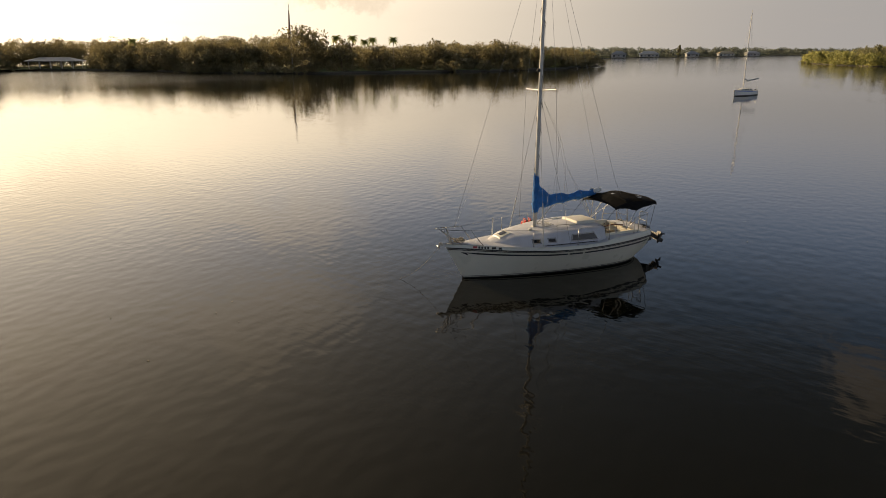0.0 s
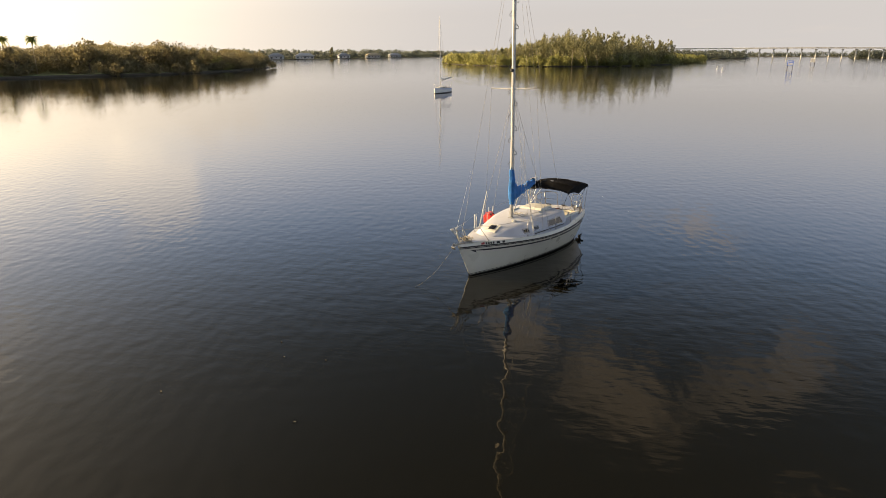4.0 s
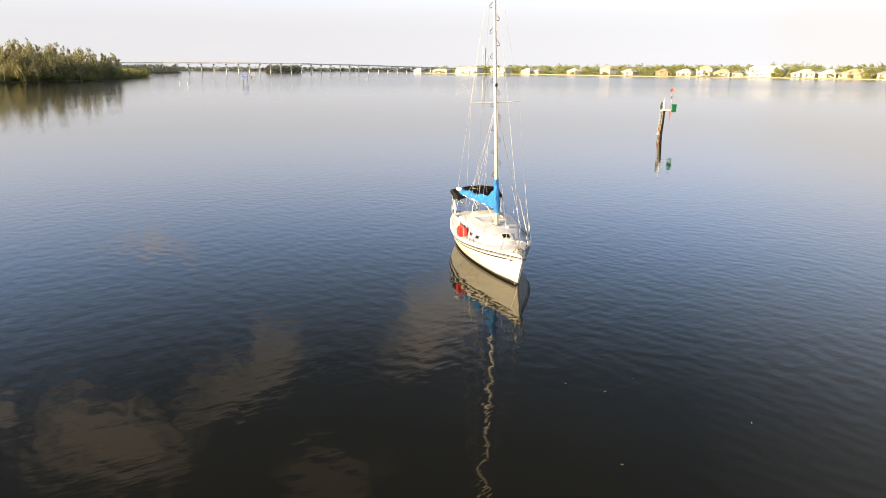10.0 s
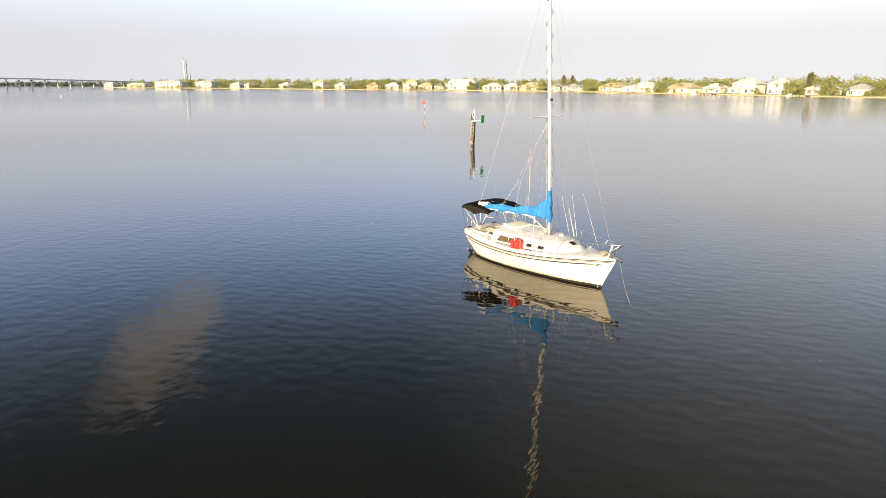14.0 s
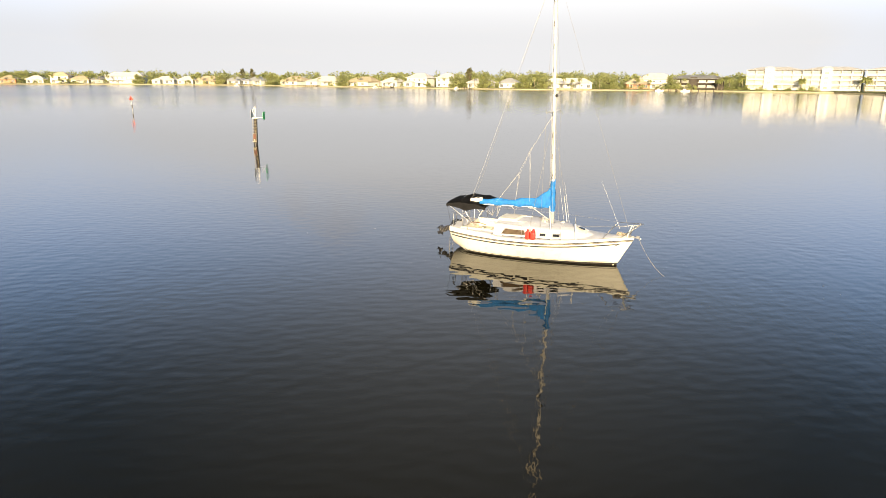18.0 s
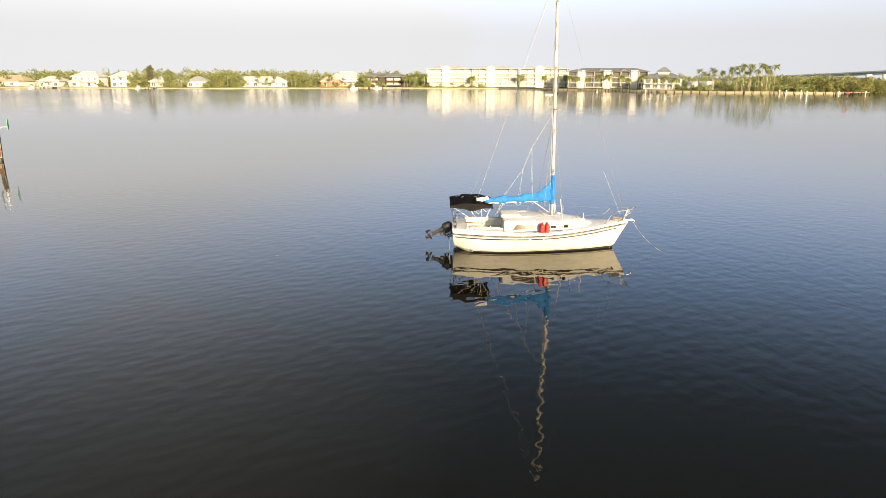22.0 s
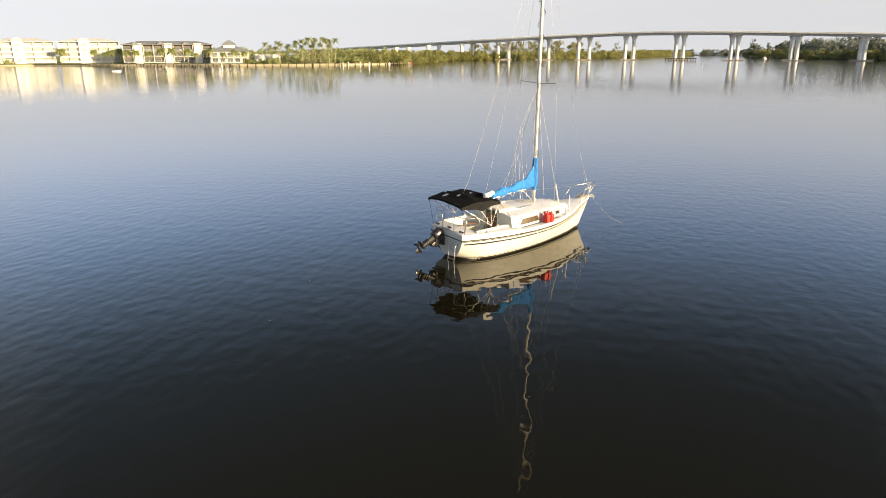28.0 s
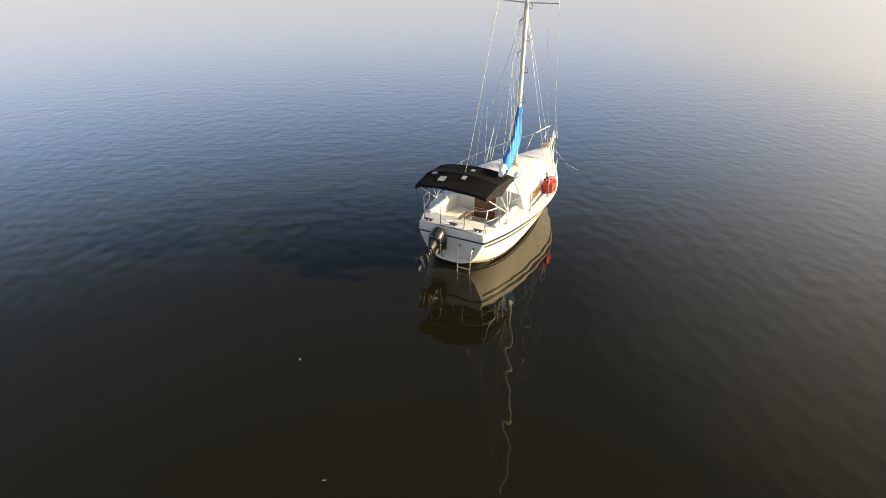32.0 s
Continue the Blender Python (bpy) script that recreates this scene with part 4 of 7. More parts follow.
bm = B()
rows = []
for x, h in ((-1.82, 0.0), (-1.80, 0.085), (-1.4, 0.085), (-0.98, 0.075), (-0.92, 0.0)):
    rows.append([(x, y, cab_top(max(x, -1.75), y) + (h if abs(y) < 0.47 else -0.02)) for y in (-0.5, -0.46, -0.3, 0, 0.3, 0.46, 0.5)])
loft(bm, rows)
part("sliding_hatch", bm, "cream", boat, "cream sliding companionway hatch", smooth=False)
for side in (-1, 1):
    bm = B()
    tube(bm, [(-1.7, side * 0.56, cab_top(-1.7, 0.56) + 0.02), (-0.55, side * 0.56, cab_top(-0.55, 0.56) + 0.02)], 0.022, 8)
    part("hatch_rail", bm, "gelcoat", boat)
    bm = B()
    tube(bm, [(-0.85, side * 0.62, cab_top(-0.85, 0.62)), (-0.8, side * 0.61, cab_top(-0.8, 0.61) + 0.05), (-0.1, side * 0.48, cab_top(-0.1, 0.48) + 0.05), (-0.05, side * 0.47, cab_top(-0.05, 0.47))], 0.012, 6)
    part("grab_rail", bm, "steel", boat)


def window(outline, side, pane):
    """A pane in a raised frame on the cabin side; outline: foot and head corners, each as x and z, from aft to forward."""
    (ax, az), (bx, bz), (cx, cz), (dx, dz) = outline

    def ring(grow, proud, n=9):
        g = grow
        low = [(ax - g + (bx - ax + 2 * g) * k / n, az - g + (bz - az) * k / n) for k in range(n + 1)]
        high = [(dx - g + (cx - dx + 2 * g) * k / n, dz + g + (cz - dz) * k / n) for k in range(n + 1)]
        return [[(x, side * (cab_side(x, z) + proud), z) for x, z in line] for line in (low, high)]

    bm = B()
    turns = []
    for grow, proud in ((0.035, -0.01), (0.035, 0.022), (0.0, 0.022), (0.0, 0.0)):
        low, high = ring(grow, proud)
        turns.append(low + high[::-1])
    loft(bm, turns, closed=True)
    w = part("cabin_window", bm, "frame", boat, "dark framed cabin window")
    bm = B()
    loft(bm, ring(0.003, 0.014))
    part("pane", bm, pane, w)


for side in (-1, 1):
    window(((-1.36, 1.15), (-0.27, 1.19), (-0.34, 1.37), (-1.2, 1.37)), side, "amber" if side < 0 else "smoke")
    window(((0.36, 1.20), (0.60, 1.205), (0.60, 1.30), (0.36, 1.30)), side, "smoke")
    window(((0.92, 1.20), (1.17, 1.205), (1.17, 1.295), (0.92, 1.295)), side, "smoke")
# forward hatch on the slope
bm = B()
rows = [[(x, y, cab_top(x, y) + h) for y in (-0.25, -0.2, 0, 0.2, 0.25)] for x, h in ((1.70, 0.0), (1.72, 0.035), (2.14, 0.035), (2.16, 0.0))]
loft(bm, rows)
fh = part("forward_hatch", bm, "gelcoat", boat)
bm = B()
loft(bm, [[(x, y, cab_top(x, y) + 0.042) for y in (-0.13, 0, 0.13)] for x in (1.80, 2.05)])
part("pane", bm, "smoke", fh, "dark hatch pane")
bm = B()
tube(bm, [(0.95, 0.35, cab_top(0.95, 0.35)), (0.95, 0.35, cab_top(0.95, 0.35) + 0.05), (0.95, 0.35, cab_top(0.95, 0.35) + 0.07)], [0.09, 0.09, 0.04], 16)
part("vent_dome", bm, "gelcoat", boat)

# registration marks as plain bars, both bows
for side in (-1, 1):
    for k, (x, w) in enumerate(((2.42, 0.10), (2.62, 0.13), (2.80, 0.06), (2.89, 0.06), (2.98, 0.06), (3.07, 0.06), (3.2, 0.13))):
        bm = B()
        z0, z1 = rail_z(x) + 0.004, rail_z(x) + 0.080
        quad = [(xx, side * (spl(xx, X_B, Y_B) - 0.004 - 0.012 * (z - rail_z(xx)) / 0.07 + 0.008), z) for xx, z in ((x - w / 2, z0), (x + w / 2, z0), (x + w / 2, z1), (x - w / 2, z1))]
        bm.faces.new([bm.verts.new(p) for p in quad])
        # starboard bars are paler than the port ones
        part("marking", bm, "label" if (k == 6 and side > 0) else "bars" if side < 0 else "boot", boat, "red sticker" if (k == 6 and side > 0) else "dark marking bar")

# mast, boom and rigging
MX, MTOP = 0.57, 12.1


def mast_at(z, y=0.0, dx=0.0):
    return Vector((MX - 0.023 * (z - 1.5) + dx, y, z))


bm = B()
tube(bm, [mast_at(z) for z in (1.46, 4, 7, 10, MTOP)], [0.068, 0.068, 0.066, 0.063, 0.056], 14)
mast = part("mast", bm, "alloy", boat, "white mast with folding steps", smooth=True)
bm = B()
box(bm, (MX, 0, 1.55), (0.24, 0.2, 0.05), bevel=0.012)
part("mast_step", bm, "steel", boat)
for k in range(19):
    z = 3.55 + 0.45 * k
    side = 1 if k % 2 else -1
    bm = B()
    p = mast_at(z)
    tube(bm, [p + Vector((0, side * 0.07, 0)), p + Vector((0, side * 0.17, -0.02)), p + Vector((0, side * 0.19, 0.05)), p + Vector((0, side * 0.08, 0.17))], 0.012, 6)
    part("step_rung", bm, "castgrey", mast, "folding mast step")
for side in (-1, 1):
    bm = B()
    tube(bm, [mast_at(6.38), mast_at(6.42, side * 0.96, -0.02)], [0.022, 0.016], 8)
    part("spreader", bm, "alloy", boat, "white spreader")
bm = B()
bmesh.ops.create_uvsphere(bm, u_segments=12, v_segments=8, radius=0.07, matrix=Matrix.Translation(mast_at(7.05) + Vector((0.1, 0.0, 0))))
part("steaming_light", bm, "black", boat, "small black mast light", smooth=True)

GOOSE, BEND = Vector((MX - 0.06, 0, 2.38)), Vector((-2.96, -0.88, 2.44))
bm = B()
tube(bm, [GOOSE, GOOSE.lerp(BEND, 0.5), BEND], 0.05, 10)
part("boom", bm, "alloy", boat, "white boom swung to one side", smooth=True)
bdir = (BEND - GOOSE).normalized()
bside = Vector((-bdir.y, bdir.x, 0)).normalized()
bm = B()
rows = []
for k in range(61):
    f = k / 60
    c = GOOSE.lerp(BEND, -0.035 + f * 0.93)
    top = 0.98 * math.exp(-f * 7.5) + 0.165 + 0.04 * math.sin(f * 19) * (f > 0.12) - 0.05 * f
    half = 0.08 + 0.055 * math.sin(min(1, f * 2.2) * math.pi * 0.7) + 0.012 * math.sin(f * 55)
    low = -0.15 - 0.10 * math.exp(-f * 9) + 0.03 * math.sin(f * 23)
    row = []
    for j in range(17):
        a = 2 * math.pi * j / 17
        s, h = math.sin(a), math.cos(a)
        zz = (top if h > 0 else -low) * abs(h) ** 0.8 * (1 if h > 0 else -1)
        wob = 1 + 0.45 * noise.noise(Vector((f * 16, math.cos(a) * 2.4, math.sin(a) * 2.4))) + 0.42 * noise.noise(Vector((f * 40, math.cos(a) * 5, math.sin(a) * 5)))
        row.append(c + bside * s * half * wob * (1 - 0.45 * max(0, h)) + Vector((0, 0, zz * (1 + 0.05 * math.sin(f * 44 + j * 0.76)))))
    rows.append(row)
loft(bm, rows, closed=True)
bm.faces.new([bm.verts.new(p) for p in rows[0][::-1]])
bm.faces.new([bm.verts.new(p) for p in rows[-1]])
cover = part("sail_cover", bm, "cover", boat, "blue canvas sail cover wrapped along the boom", smooth=True)
bm = B()
rows = []
for z in np.linspace(2.08, 3.42, 31):
    r = spl(z, (1.98, 2.12, 2.45, 2.8, 3.15, 3.32, 3.42), (0.085, 0.10, 0.125, 0.115, 0.10, 0.10, 0.075))
    c = mast_at(z, 0.012 * math.sin(z * 9), 0.01 * math.cos(z * 13))
    rows.append([c + Vector((math.cos(a), math.sin(a), 0)) * r * (1 + 0.2 * noise.noise(Vector((math.cos(a) * 1.6, math.sin(a) * 1.6, z * 5.0))) + 0.2 * noise.noise(Vector((math.cos(a) * 3, math.sin(a) * 3, z * 13.0)))) for a in np.linspace(0, 2 * math.pi, 23)[:-1]])
loft(bm, rows, closed=True)
bm.faces.new([bm.verts.new(p) for p in rows[-1]])
part("cover_collar", bm, "cover", boat, "blue canvas collar round the mast", smooth=True)
bm = B()
tube(bm, [GOOSE.lerp(BEND, 0.06 + 0.8 * k / 24) + bside * 0.03 * math.sin(k * 1.9) + Vector((0, 0, -0.15 + 0.02 * math.sin(k * 2.7))) for k in range(25)], [0.022 + 0.014 * math.sin(k * 1.3) ** 2 for k in range(25)], 8)
part("sail_foot", bm, "sail", boat, "white sail foot showing below the cover", smooth=True)
bm = B()
rows = []
for k in range(7):
    f = k / 6
    c = GOOSE.lerp(BEND, 0.86 + 0.15 * f)
    r = 0.12 * (1 - 0.45 * f) * (1 + 0.2 * math.sin(k * 2.3))
    rows.append([c + bside * r * 0.9 * math.sin(a) + Vector((0, 0, 0.03 + r * 1.05 * math.cos(a))) for a in np.linspace(0, 2 * math.pi, 10)[:-1]])
loft(bm, rows, closed=True)
bm.faces.new([bm.verts.new(p) for p in rows[-1]])
part("furled_sail", bm, "sail", boat, "bunched end of the white mainsail", smooth=True)


def line(name, pts, r=0.006, material="wire", label="", parent=boat):
    bm = B()
    tube(bm, pts, r, 5)
    return part(name, bm, material, parent, label)


HEAD = mast_at(MTOP - 0.05)
line("forestay", [HEAD, (4.0, 0, rail_z(4.0) + 0.14)], 0.0045, "wire", "forestay wire")
line("backstay", [HEAD, (-3.0, 0.02, 2.9), (-4.0, 0.0, deck_z(-4.0))], 0.005, "wire", "backstay wire")
for side in (-1, 1):
    tip = mast_at(6.42, side * 0.96, -0.02)
    chain = Vector((0.45, side * 1.32, deck_z(0.45, 1.32)))
    line("upper_shroud", [HEAD, tip, chain], 0.0045, "wire", "cap shroud wire")
    line("lower_shroud", [mast_at(6.3), (0.95, side * 1.2, deck_z(0.95, 1.2))], 0.005, "wire", "lower shroud wire")
    line("lower_shroud", [mast_at(6.3), (-0.1, side * 1.36, deck_z(-0.1, 1.36))], 0.005, "wire", "lower shroud wire")
    high, low = Vector((-0.50, -0.14 + side * 0.07, 4.70)), Vector((-0.89, -0.35 + side * 0.09, 3.76))
    for pts in ((mast_at(6.3), high, low), (high, GOOSE.lerp(BEND, 0.27) + bside * side * 0.1), (low, GOOSE.lerp(BEND, 0.45) + bside * side * 0.11), (low, GOOSE.lerp(BEND, 0.68) + bside * side * 0.1)):
        line("lazy_jack", list(pts), 0.0037, "whiterope", "white lazy-jack line")
line("topping_lift", [HEAD, BEND + Vector((0, 0, 0.05))], 0.004, "whiterope", "white topping lift")
for dx, dy in ((0.1, 0.05), (-0.11, 0.04), (-0.12, -0.05)):
    line("halyard", [HEAD + Vector((dx * 0.5, dy, -0.1)), mast_at(1.7, dy, dx)], 0.004, "whiterope", "white halyard")
line("mainsheet", [GOOSE.lerp(BEND, 0.62) - Vector((0, 0, 0.06)), (-2.0, -0.15, 1.64)], 0.01, "whiterope", "mainsheet tackle")
line("mainsheet", [GOOSE.lerp(BEND, 0.66) - Vector((0, 0, 0.06)), (-2.05, -0.1, 1.6)], 0.01, "whiterope", "mainsheet tackle")
line("vang", [GOOSE.lerp(BEND, 0.28) - Vector((0, 0, 0.08)), (0.45, 0, 1.66)], 0.018, "whiterope", "boom vang tackle")
for k in range(3):
    f = 0.2 + 0.2 * k
    a, b = GOOSE.lerp(BEND, f) + Vector((0, 0, -0.14)), GOOSE.lerp(BEND, f + 0.1) + Vector((0, 0, -0.14))
    line("reef_line", sag(a, b, 0.10 + 0.07 * (k % 2), 8), 0.006, "whiterope", "slack white line under the boom")
line("hanging_tail", sag(BEND + Vector((0.15, 0, -0.1)), GOOSE.lerp(BEND, 0.8) + Vector((0, 0, -0.12)), 0.42, 10), 0.01, "whiterope", "slack rope hanging from the boom end")

# pulpit, pushpit, stanchions and lifelines
PUL = 1.79


def rail_bar(name, pts, r=0.0135, label="stainless rail"):
    bm = B()
    tube(bm, pts, r, 8)
    return part(name, bm, "steel", boat, label, smooth=True)


arc = [(3.36, 0.40, PUL), (3.75, 0.31, PUL + 0.03), (4.15, 0.21, PUL + 0.07), (4.42, 0.12, PUL + 0.1), (4.49, 0, PUL + 0.1)]
rail_bar("pulpit_rail", arc + [(x, -y, z) for x, y, z in arc[-2::-1]])
for side in (-1, 1):
    rail_bar("pulpit_leg", [(3.36, side * 0.40, PUL), (2.93, side * 0.48, deck_z(2.93, 0.48))])
    rail_bar("pulpit_leg", [(4.40, side * 0.13, PUL + 0.1), (3.62, side * 0.22, deck_z(3.62, 0.22))])
    rail_bar("pulpit_leg", [(4.15, side * 0.21, PUL + 0.07), (3.92, side * 0.10, deck_z(3.92, 0.1))], 0.011)
    prev = Vector((3.36, side * 0.40, PUL))
    for x in (1.30, -0.35, -1.75, -3.05):
        y = side * (spl(x, X_B, Y_B) - 0.09)
        z = deck_z(x, y)
        rail_bar("stanchion", [(x, y, z), (x, y, z + 0.6)], 0.010, "stainless stanchion")
        bm = B()
        tube(bm, [(x, y, z), (x, y, z + 0.05)], 0.03, 10)
        part("stanchion_base", bm, "steel", boat)
        nxt = Vector((x, y, z + 0.59))
        line("lifeline", [prev, nxt], 0.0035, "wire", "lifeline wire")
        prev = nxt
    end = Vector((-3.35, side * 1.06, deck_z(-3.35) + 0.6))
    line("lifeline", [prev, end], 0.005, "wire", "lifeline wire")
    rail_bar("pushpit_rail", [(-3.3, side * 1.08, deck_z(-3.3)), (-3.35, side * 1.06, deck_z(-3.35) + 0.5), (-3.45, side * 1.04, deck_z(-3.4) + 0.6), (-3.8, side * 0.95, deck_z(-3.8) + 0.62), (-3.97, side * 0.8, deck_z(-3.9) + 0.62), (-3.98, side * 0.42, deck_z(-3.9) + 0.62), (-3.98, side * 0.36, deck_z(-3.9) + 0.55), (-3.98, side * 0.34, deck_z(-3.9))])
    rail_bar("pushpit_leg", [(-3.85, side * 0.92, deck_z(-3.85) + 0.62), (-3.88, side * 0.86, deck_z(-3.88))])
    rail_bar("pushpit_bar", [(-3.33, side * 1.07, deck_z(-3.3) + 0.3), (-3.88, side * 0.9, deck_z(-3.9) + 0.31), (-3.98, side * 0.38, deck_z(-3.9) + 0.31)], 0.01)
    bm = B()
    box(bm, (-3.92, side * 0.72, deck_z(-3.9, 0.7) + 0.05), (0.05, 0.26, 0.03), bevel=0.01)
    box(bm, (-3.92, side * 0.66, deck_z(-3.9, 0.7) + 0.02), (0.05, 0.04, 0.05))
    box(bm, (-3.92, side * 0.78, deck_z(-3.9, 0.7) + 0.02), (0.05, 0.04, 0.05))
    part("cleat", bm, "black", boat, "black horn cleat")
    bm = B()
    tube(bm, [(-1.3, side * 1.3, deck_z(-1.3) + 0.03), (0.9, side * 1.22, deck_z(0.9) + 0.03)], 0.014, 6)
    part("genoa_track", bm, "black", boat, "black sheet track on the side deck")
bm = B()
box(bm, (-3.92, 0.0, deck_z(-3.9, 0) + 0.05), (0.05, 0.24, 0.03), bevel=0.01)
box(bm, (-3.92, 0.0, deck_z(-3.9, 0) + 0.02), (0.05, 0.12, 0.05))
part("cleat", bm, "black", boat, "black horn cleat")

# anchor gear at the bow
bm = B()
box(bm, (4.08, -0.02, 1.30), (0.5, 0.11, 0.03), bevel=0.008)
box(bm, (4.3, -0.07, 1.33), (0.12, 0.012, 0.09))
box(bm, (4.3, 0.03, 1.33), (0.12, 0.012, 0.09))
part("bow_roller", bm, "steel", boat, "steel bow roller")
bm = B()
tube(bm, [(4.42, -0.02, 1.29), (4.05, -0.02, 1.345), (3.72, -0.02, 1.36)], 0.018, 8)
box(bm, (4.40, -0.02, 1.24), (0.04, 0.15, 0.11), ry=0.6, bevel=0.01)
part("anchor", bm, "steel", boat, "small galvanised anchor on the roller")
bm = B()
for k in range(9):
    c = Vector((3.62 + 0.12 * math.sin(k * 2.1), 0.1 * math.cos(k * 1.3), deck_z(3.6, 0) + 0.03 + 0.012 * k))
    tube(bm, [c + Vector((0.11 * math.cos(a) * (1 - 0.05 * k), 0.09 * math.sin(a), 0.02 * math.sin(3 * a))) for a in np.linspace(0, 2 * math.pi, 12)], 0.014, 5, caps=False)
part("rope_coil", bm, "rope", boat, "tangled pale rope on the foredeck")
bm = B()
for k in range(5):
    c = mast_at(1.72, 0.04, -0.25 - 0.05 * k)
    tube(bm, [c + Vector((0.16 * math.cos(a), 0.2 * math.sin(a) + 0.08 * k - 0.1, -0.10 + 0.05 * math.sin(2 * a + k))) for a in np.linspace(0, 2 * math.pi, 12)], 0.009, 5, caps=False)
part("rope_coil", bm, "whiterope", boat, "loose white halyard tails on the cabin top")

# white pipes, rods and poles lashed upright: foot, head, radius at the foot and the head
for foot, head, r0, r1 in (
    ((0.93, 1.18, None), (0.80, 0.88, 2.60), 0.019, 0.015),
    ((1.02, 1.22, None), (0.72, 1.12, 3.20), 0.007, 0.004),
    ((0.86, 0.98, None), (0.66, 0.60, 3.12), 0.007, 0.004),
    ((1.86, -0.86, None), (1.85, -0.83, 1.84), 0.024, 0.022),
    ((0.92, -1.26, None), (0.74, -1.00, 2.53), 0.020, 0.016),
    ((-0.02, -1.42, None), (0.0, -1.40, 1.7), 0.016, 0.014),
    ((3.86, -0.13, None), (4.06, -0.13, 1.86), 0.030, 0.028),
    ((3.62, -0.42, 1.70), (2.75, -0.38, 3.62), 0.0045, 0.002),
):
    bm = B()
    z0 = deck_z(foot[0], foot[1]) if foot[2] is None else foot[2]
    a, b = Vector((foot[0], foot[1], z0)), Vector(head)
    tube(bm, [a, a.lerp(b, 0.5), b], [r0, (r0 + r1) / 2, r1], 8)
    part("white_pole", bm, "pvc", boat, "white pole lashed upright")

# tiller, locker lids and ladder
bm = B()
tube(bm, [(-3.75, 0.0, 1.02), (-3.5, 0.0, 1.16), (-3.0, -0.06, 1.22), (-2.6, -0.1, 1.16)], [0.03, 0.028, 0.022, 0.018], 8)
part("tiller", bm, "teak", boat, "curved brown wooden tiller", smooth=True)
for side in (-1, 1):
    bm = B()
    box(bm, (-2.55, side * 0.68, 0.815), (1.3, 0.42, 0.035), bevel=0.012)
    part("locker_lid", bm, "cream", boat, "cream seat locker lid")
bm = B()
for k in range(7):
    c = Vector((-3.2 + 0.05 * k, -0.2, 0.86 + 0.02 * k))
    tube(bm, [c + Vector((0.1 * math.cos(a), 0.16 * math.sin(a), 0.06 * math.sin(2 * a + k))) for a in np.linspace(0, 2 * math.pi, 12)], 0.011, 5, caps=False)
part("rope_coil", bm, "rope", boat, "coiled rope hung at the stern")
bm = B()
for y in (-0.30, -0.66):
    tube(bm, [(-4.06, y, 0.72), (-4.16, y, 0.62), (-4.20, y, 0.1), (-4.22, y, -0.35)], 0.013, 8)
ladder = part("boarding_ladder", bm, "steel", boat, "stainless boarding ladder down to the water", smooth=True)
for z in (0.42, 0.14, -0.12):
    bm = B()
    tube(bm, [(-4.19, -0.30, z), (-4.19, -0.66, z)], 0.014, 8)
    part("rung", bm, "steel", ladder)
for y, z in ((-0.28, 0.72), (-0.68, 0.70), (0.2, 0.78), (0.62, 0.78)):
    bm = B()
    tube(bm, [(-4.055, y, z), (-4.075, y, z)], 0.025, 10)
    part("transom_fitting", bm, "black", boat, "round black fitting")
bm = B()
box(bm, (-4.09, 0.27, 0.66), (0.08, 0.36, 0.34), bevel=0.015)
for y in (0.13, 0.41):
    tube(bm, [(-4.1, y, 0.78), (-4.42, y, 0.72)], 0.022, 8)
    tube(bm, [(-4.1, y, 0.54), (-4.42, y, 0.6)], 0.022, 8)
box(bm, (-4.43, 0.27, 0.66), (0.06, 0.36, 0.3), bevel=0.015)
part("motor_bracket", bm, "castgrey", boat, "grey motor bracket")

# ---- things on the boat ----
motor = thing("outboard_motor", "black outboard motor tilted up on the stern bracket", "outboard motor", at=HEEL @ Matrix.Translation((-4.42, 0.27, 0.84)) @ Matrix.Rotation(radians(63), 4, "Y") @ Matrix.Scale(1.1, 4))
bm = B()
loft(bm, [[(a * s, b * s, z) for a, b in ((0.25, 0.0), (0.225, 0.10), (0.15, 0.165), (0.02, 0.19), (-0.14, 0.17), (-0.225, 0.09), (-0.24, 0.0), (-0.225, -0.09), (-0.14, -0.17), (0.02, -0.19), (0.15, -0.165), (0.225, -0.10))] for s, z in ((0.74, -0.04), (0.90, 0.0), (0.93, 0.05), (0.95, 0.18), (0.90, 0.26), (0.78, 0.32), (0.55, 0.36), (0.26, 0.38))], closed=True)
bmesh.ops.holes_fill(bm, edges=bm.edges[:])
cowl = part("cowl", bm, "motor", motor, "glossy black engine cowl", smooth=True)
bm = B()
tube(bm, [(0.24 * math.cos(a), 0.182 * math.sin(a), 0.06) for a in np.linspace(0, 2 * math.pi, 25)], 0.009, 5, caps=False)
part("trim_band", bm, "castgrey", cowl, "worn grey band round the cowl")
bm = B()
box(bm, (0.242, 0, 0.12), (0.02, 0.09, 0.06), bevel=0.006)
part("latch", bm, "castgrey", cowl)
bm = B()
loft(bm, [[(a * s, b * s, z) for a, b in ((0.12, 0.05), (0.02, 0.09), (-0.12, 0.05), (-0.12, -0.05), (0.02, -0.09), (0.12, -0.05))] for s, z in ((1.15, 0.0), (0.95, -0.10), (0.68, -0.17), (0.56, -0.46), (0.52, -0.60))], closed=True)
part("leg", bm, "castgrey", motor, "grey shaft housing", smooth=True)
bm = B()
box(bm, (-0.08, 0, -0.58), (0.32, 0.21, 0.018), bevel=0.006)
for z, w in ((-0.52, 0.25), (-0.44, 0.23), (-0.36, 0.22), (-0.28, 0.21)):
    box(bm, (-0.02, 0, z), (w, 0.15, 0.016), bevel=0.005)
part("cavitation_plate", bm, "castgrey", motor, "worn dark plates on the leg")
bm = B()
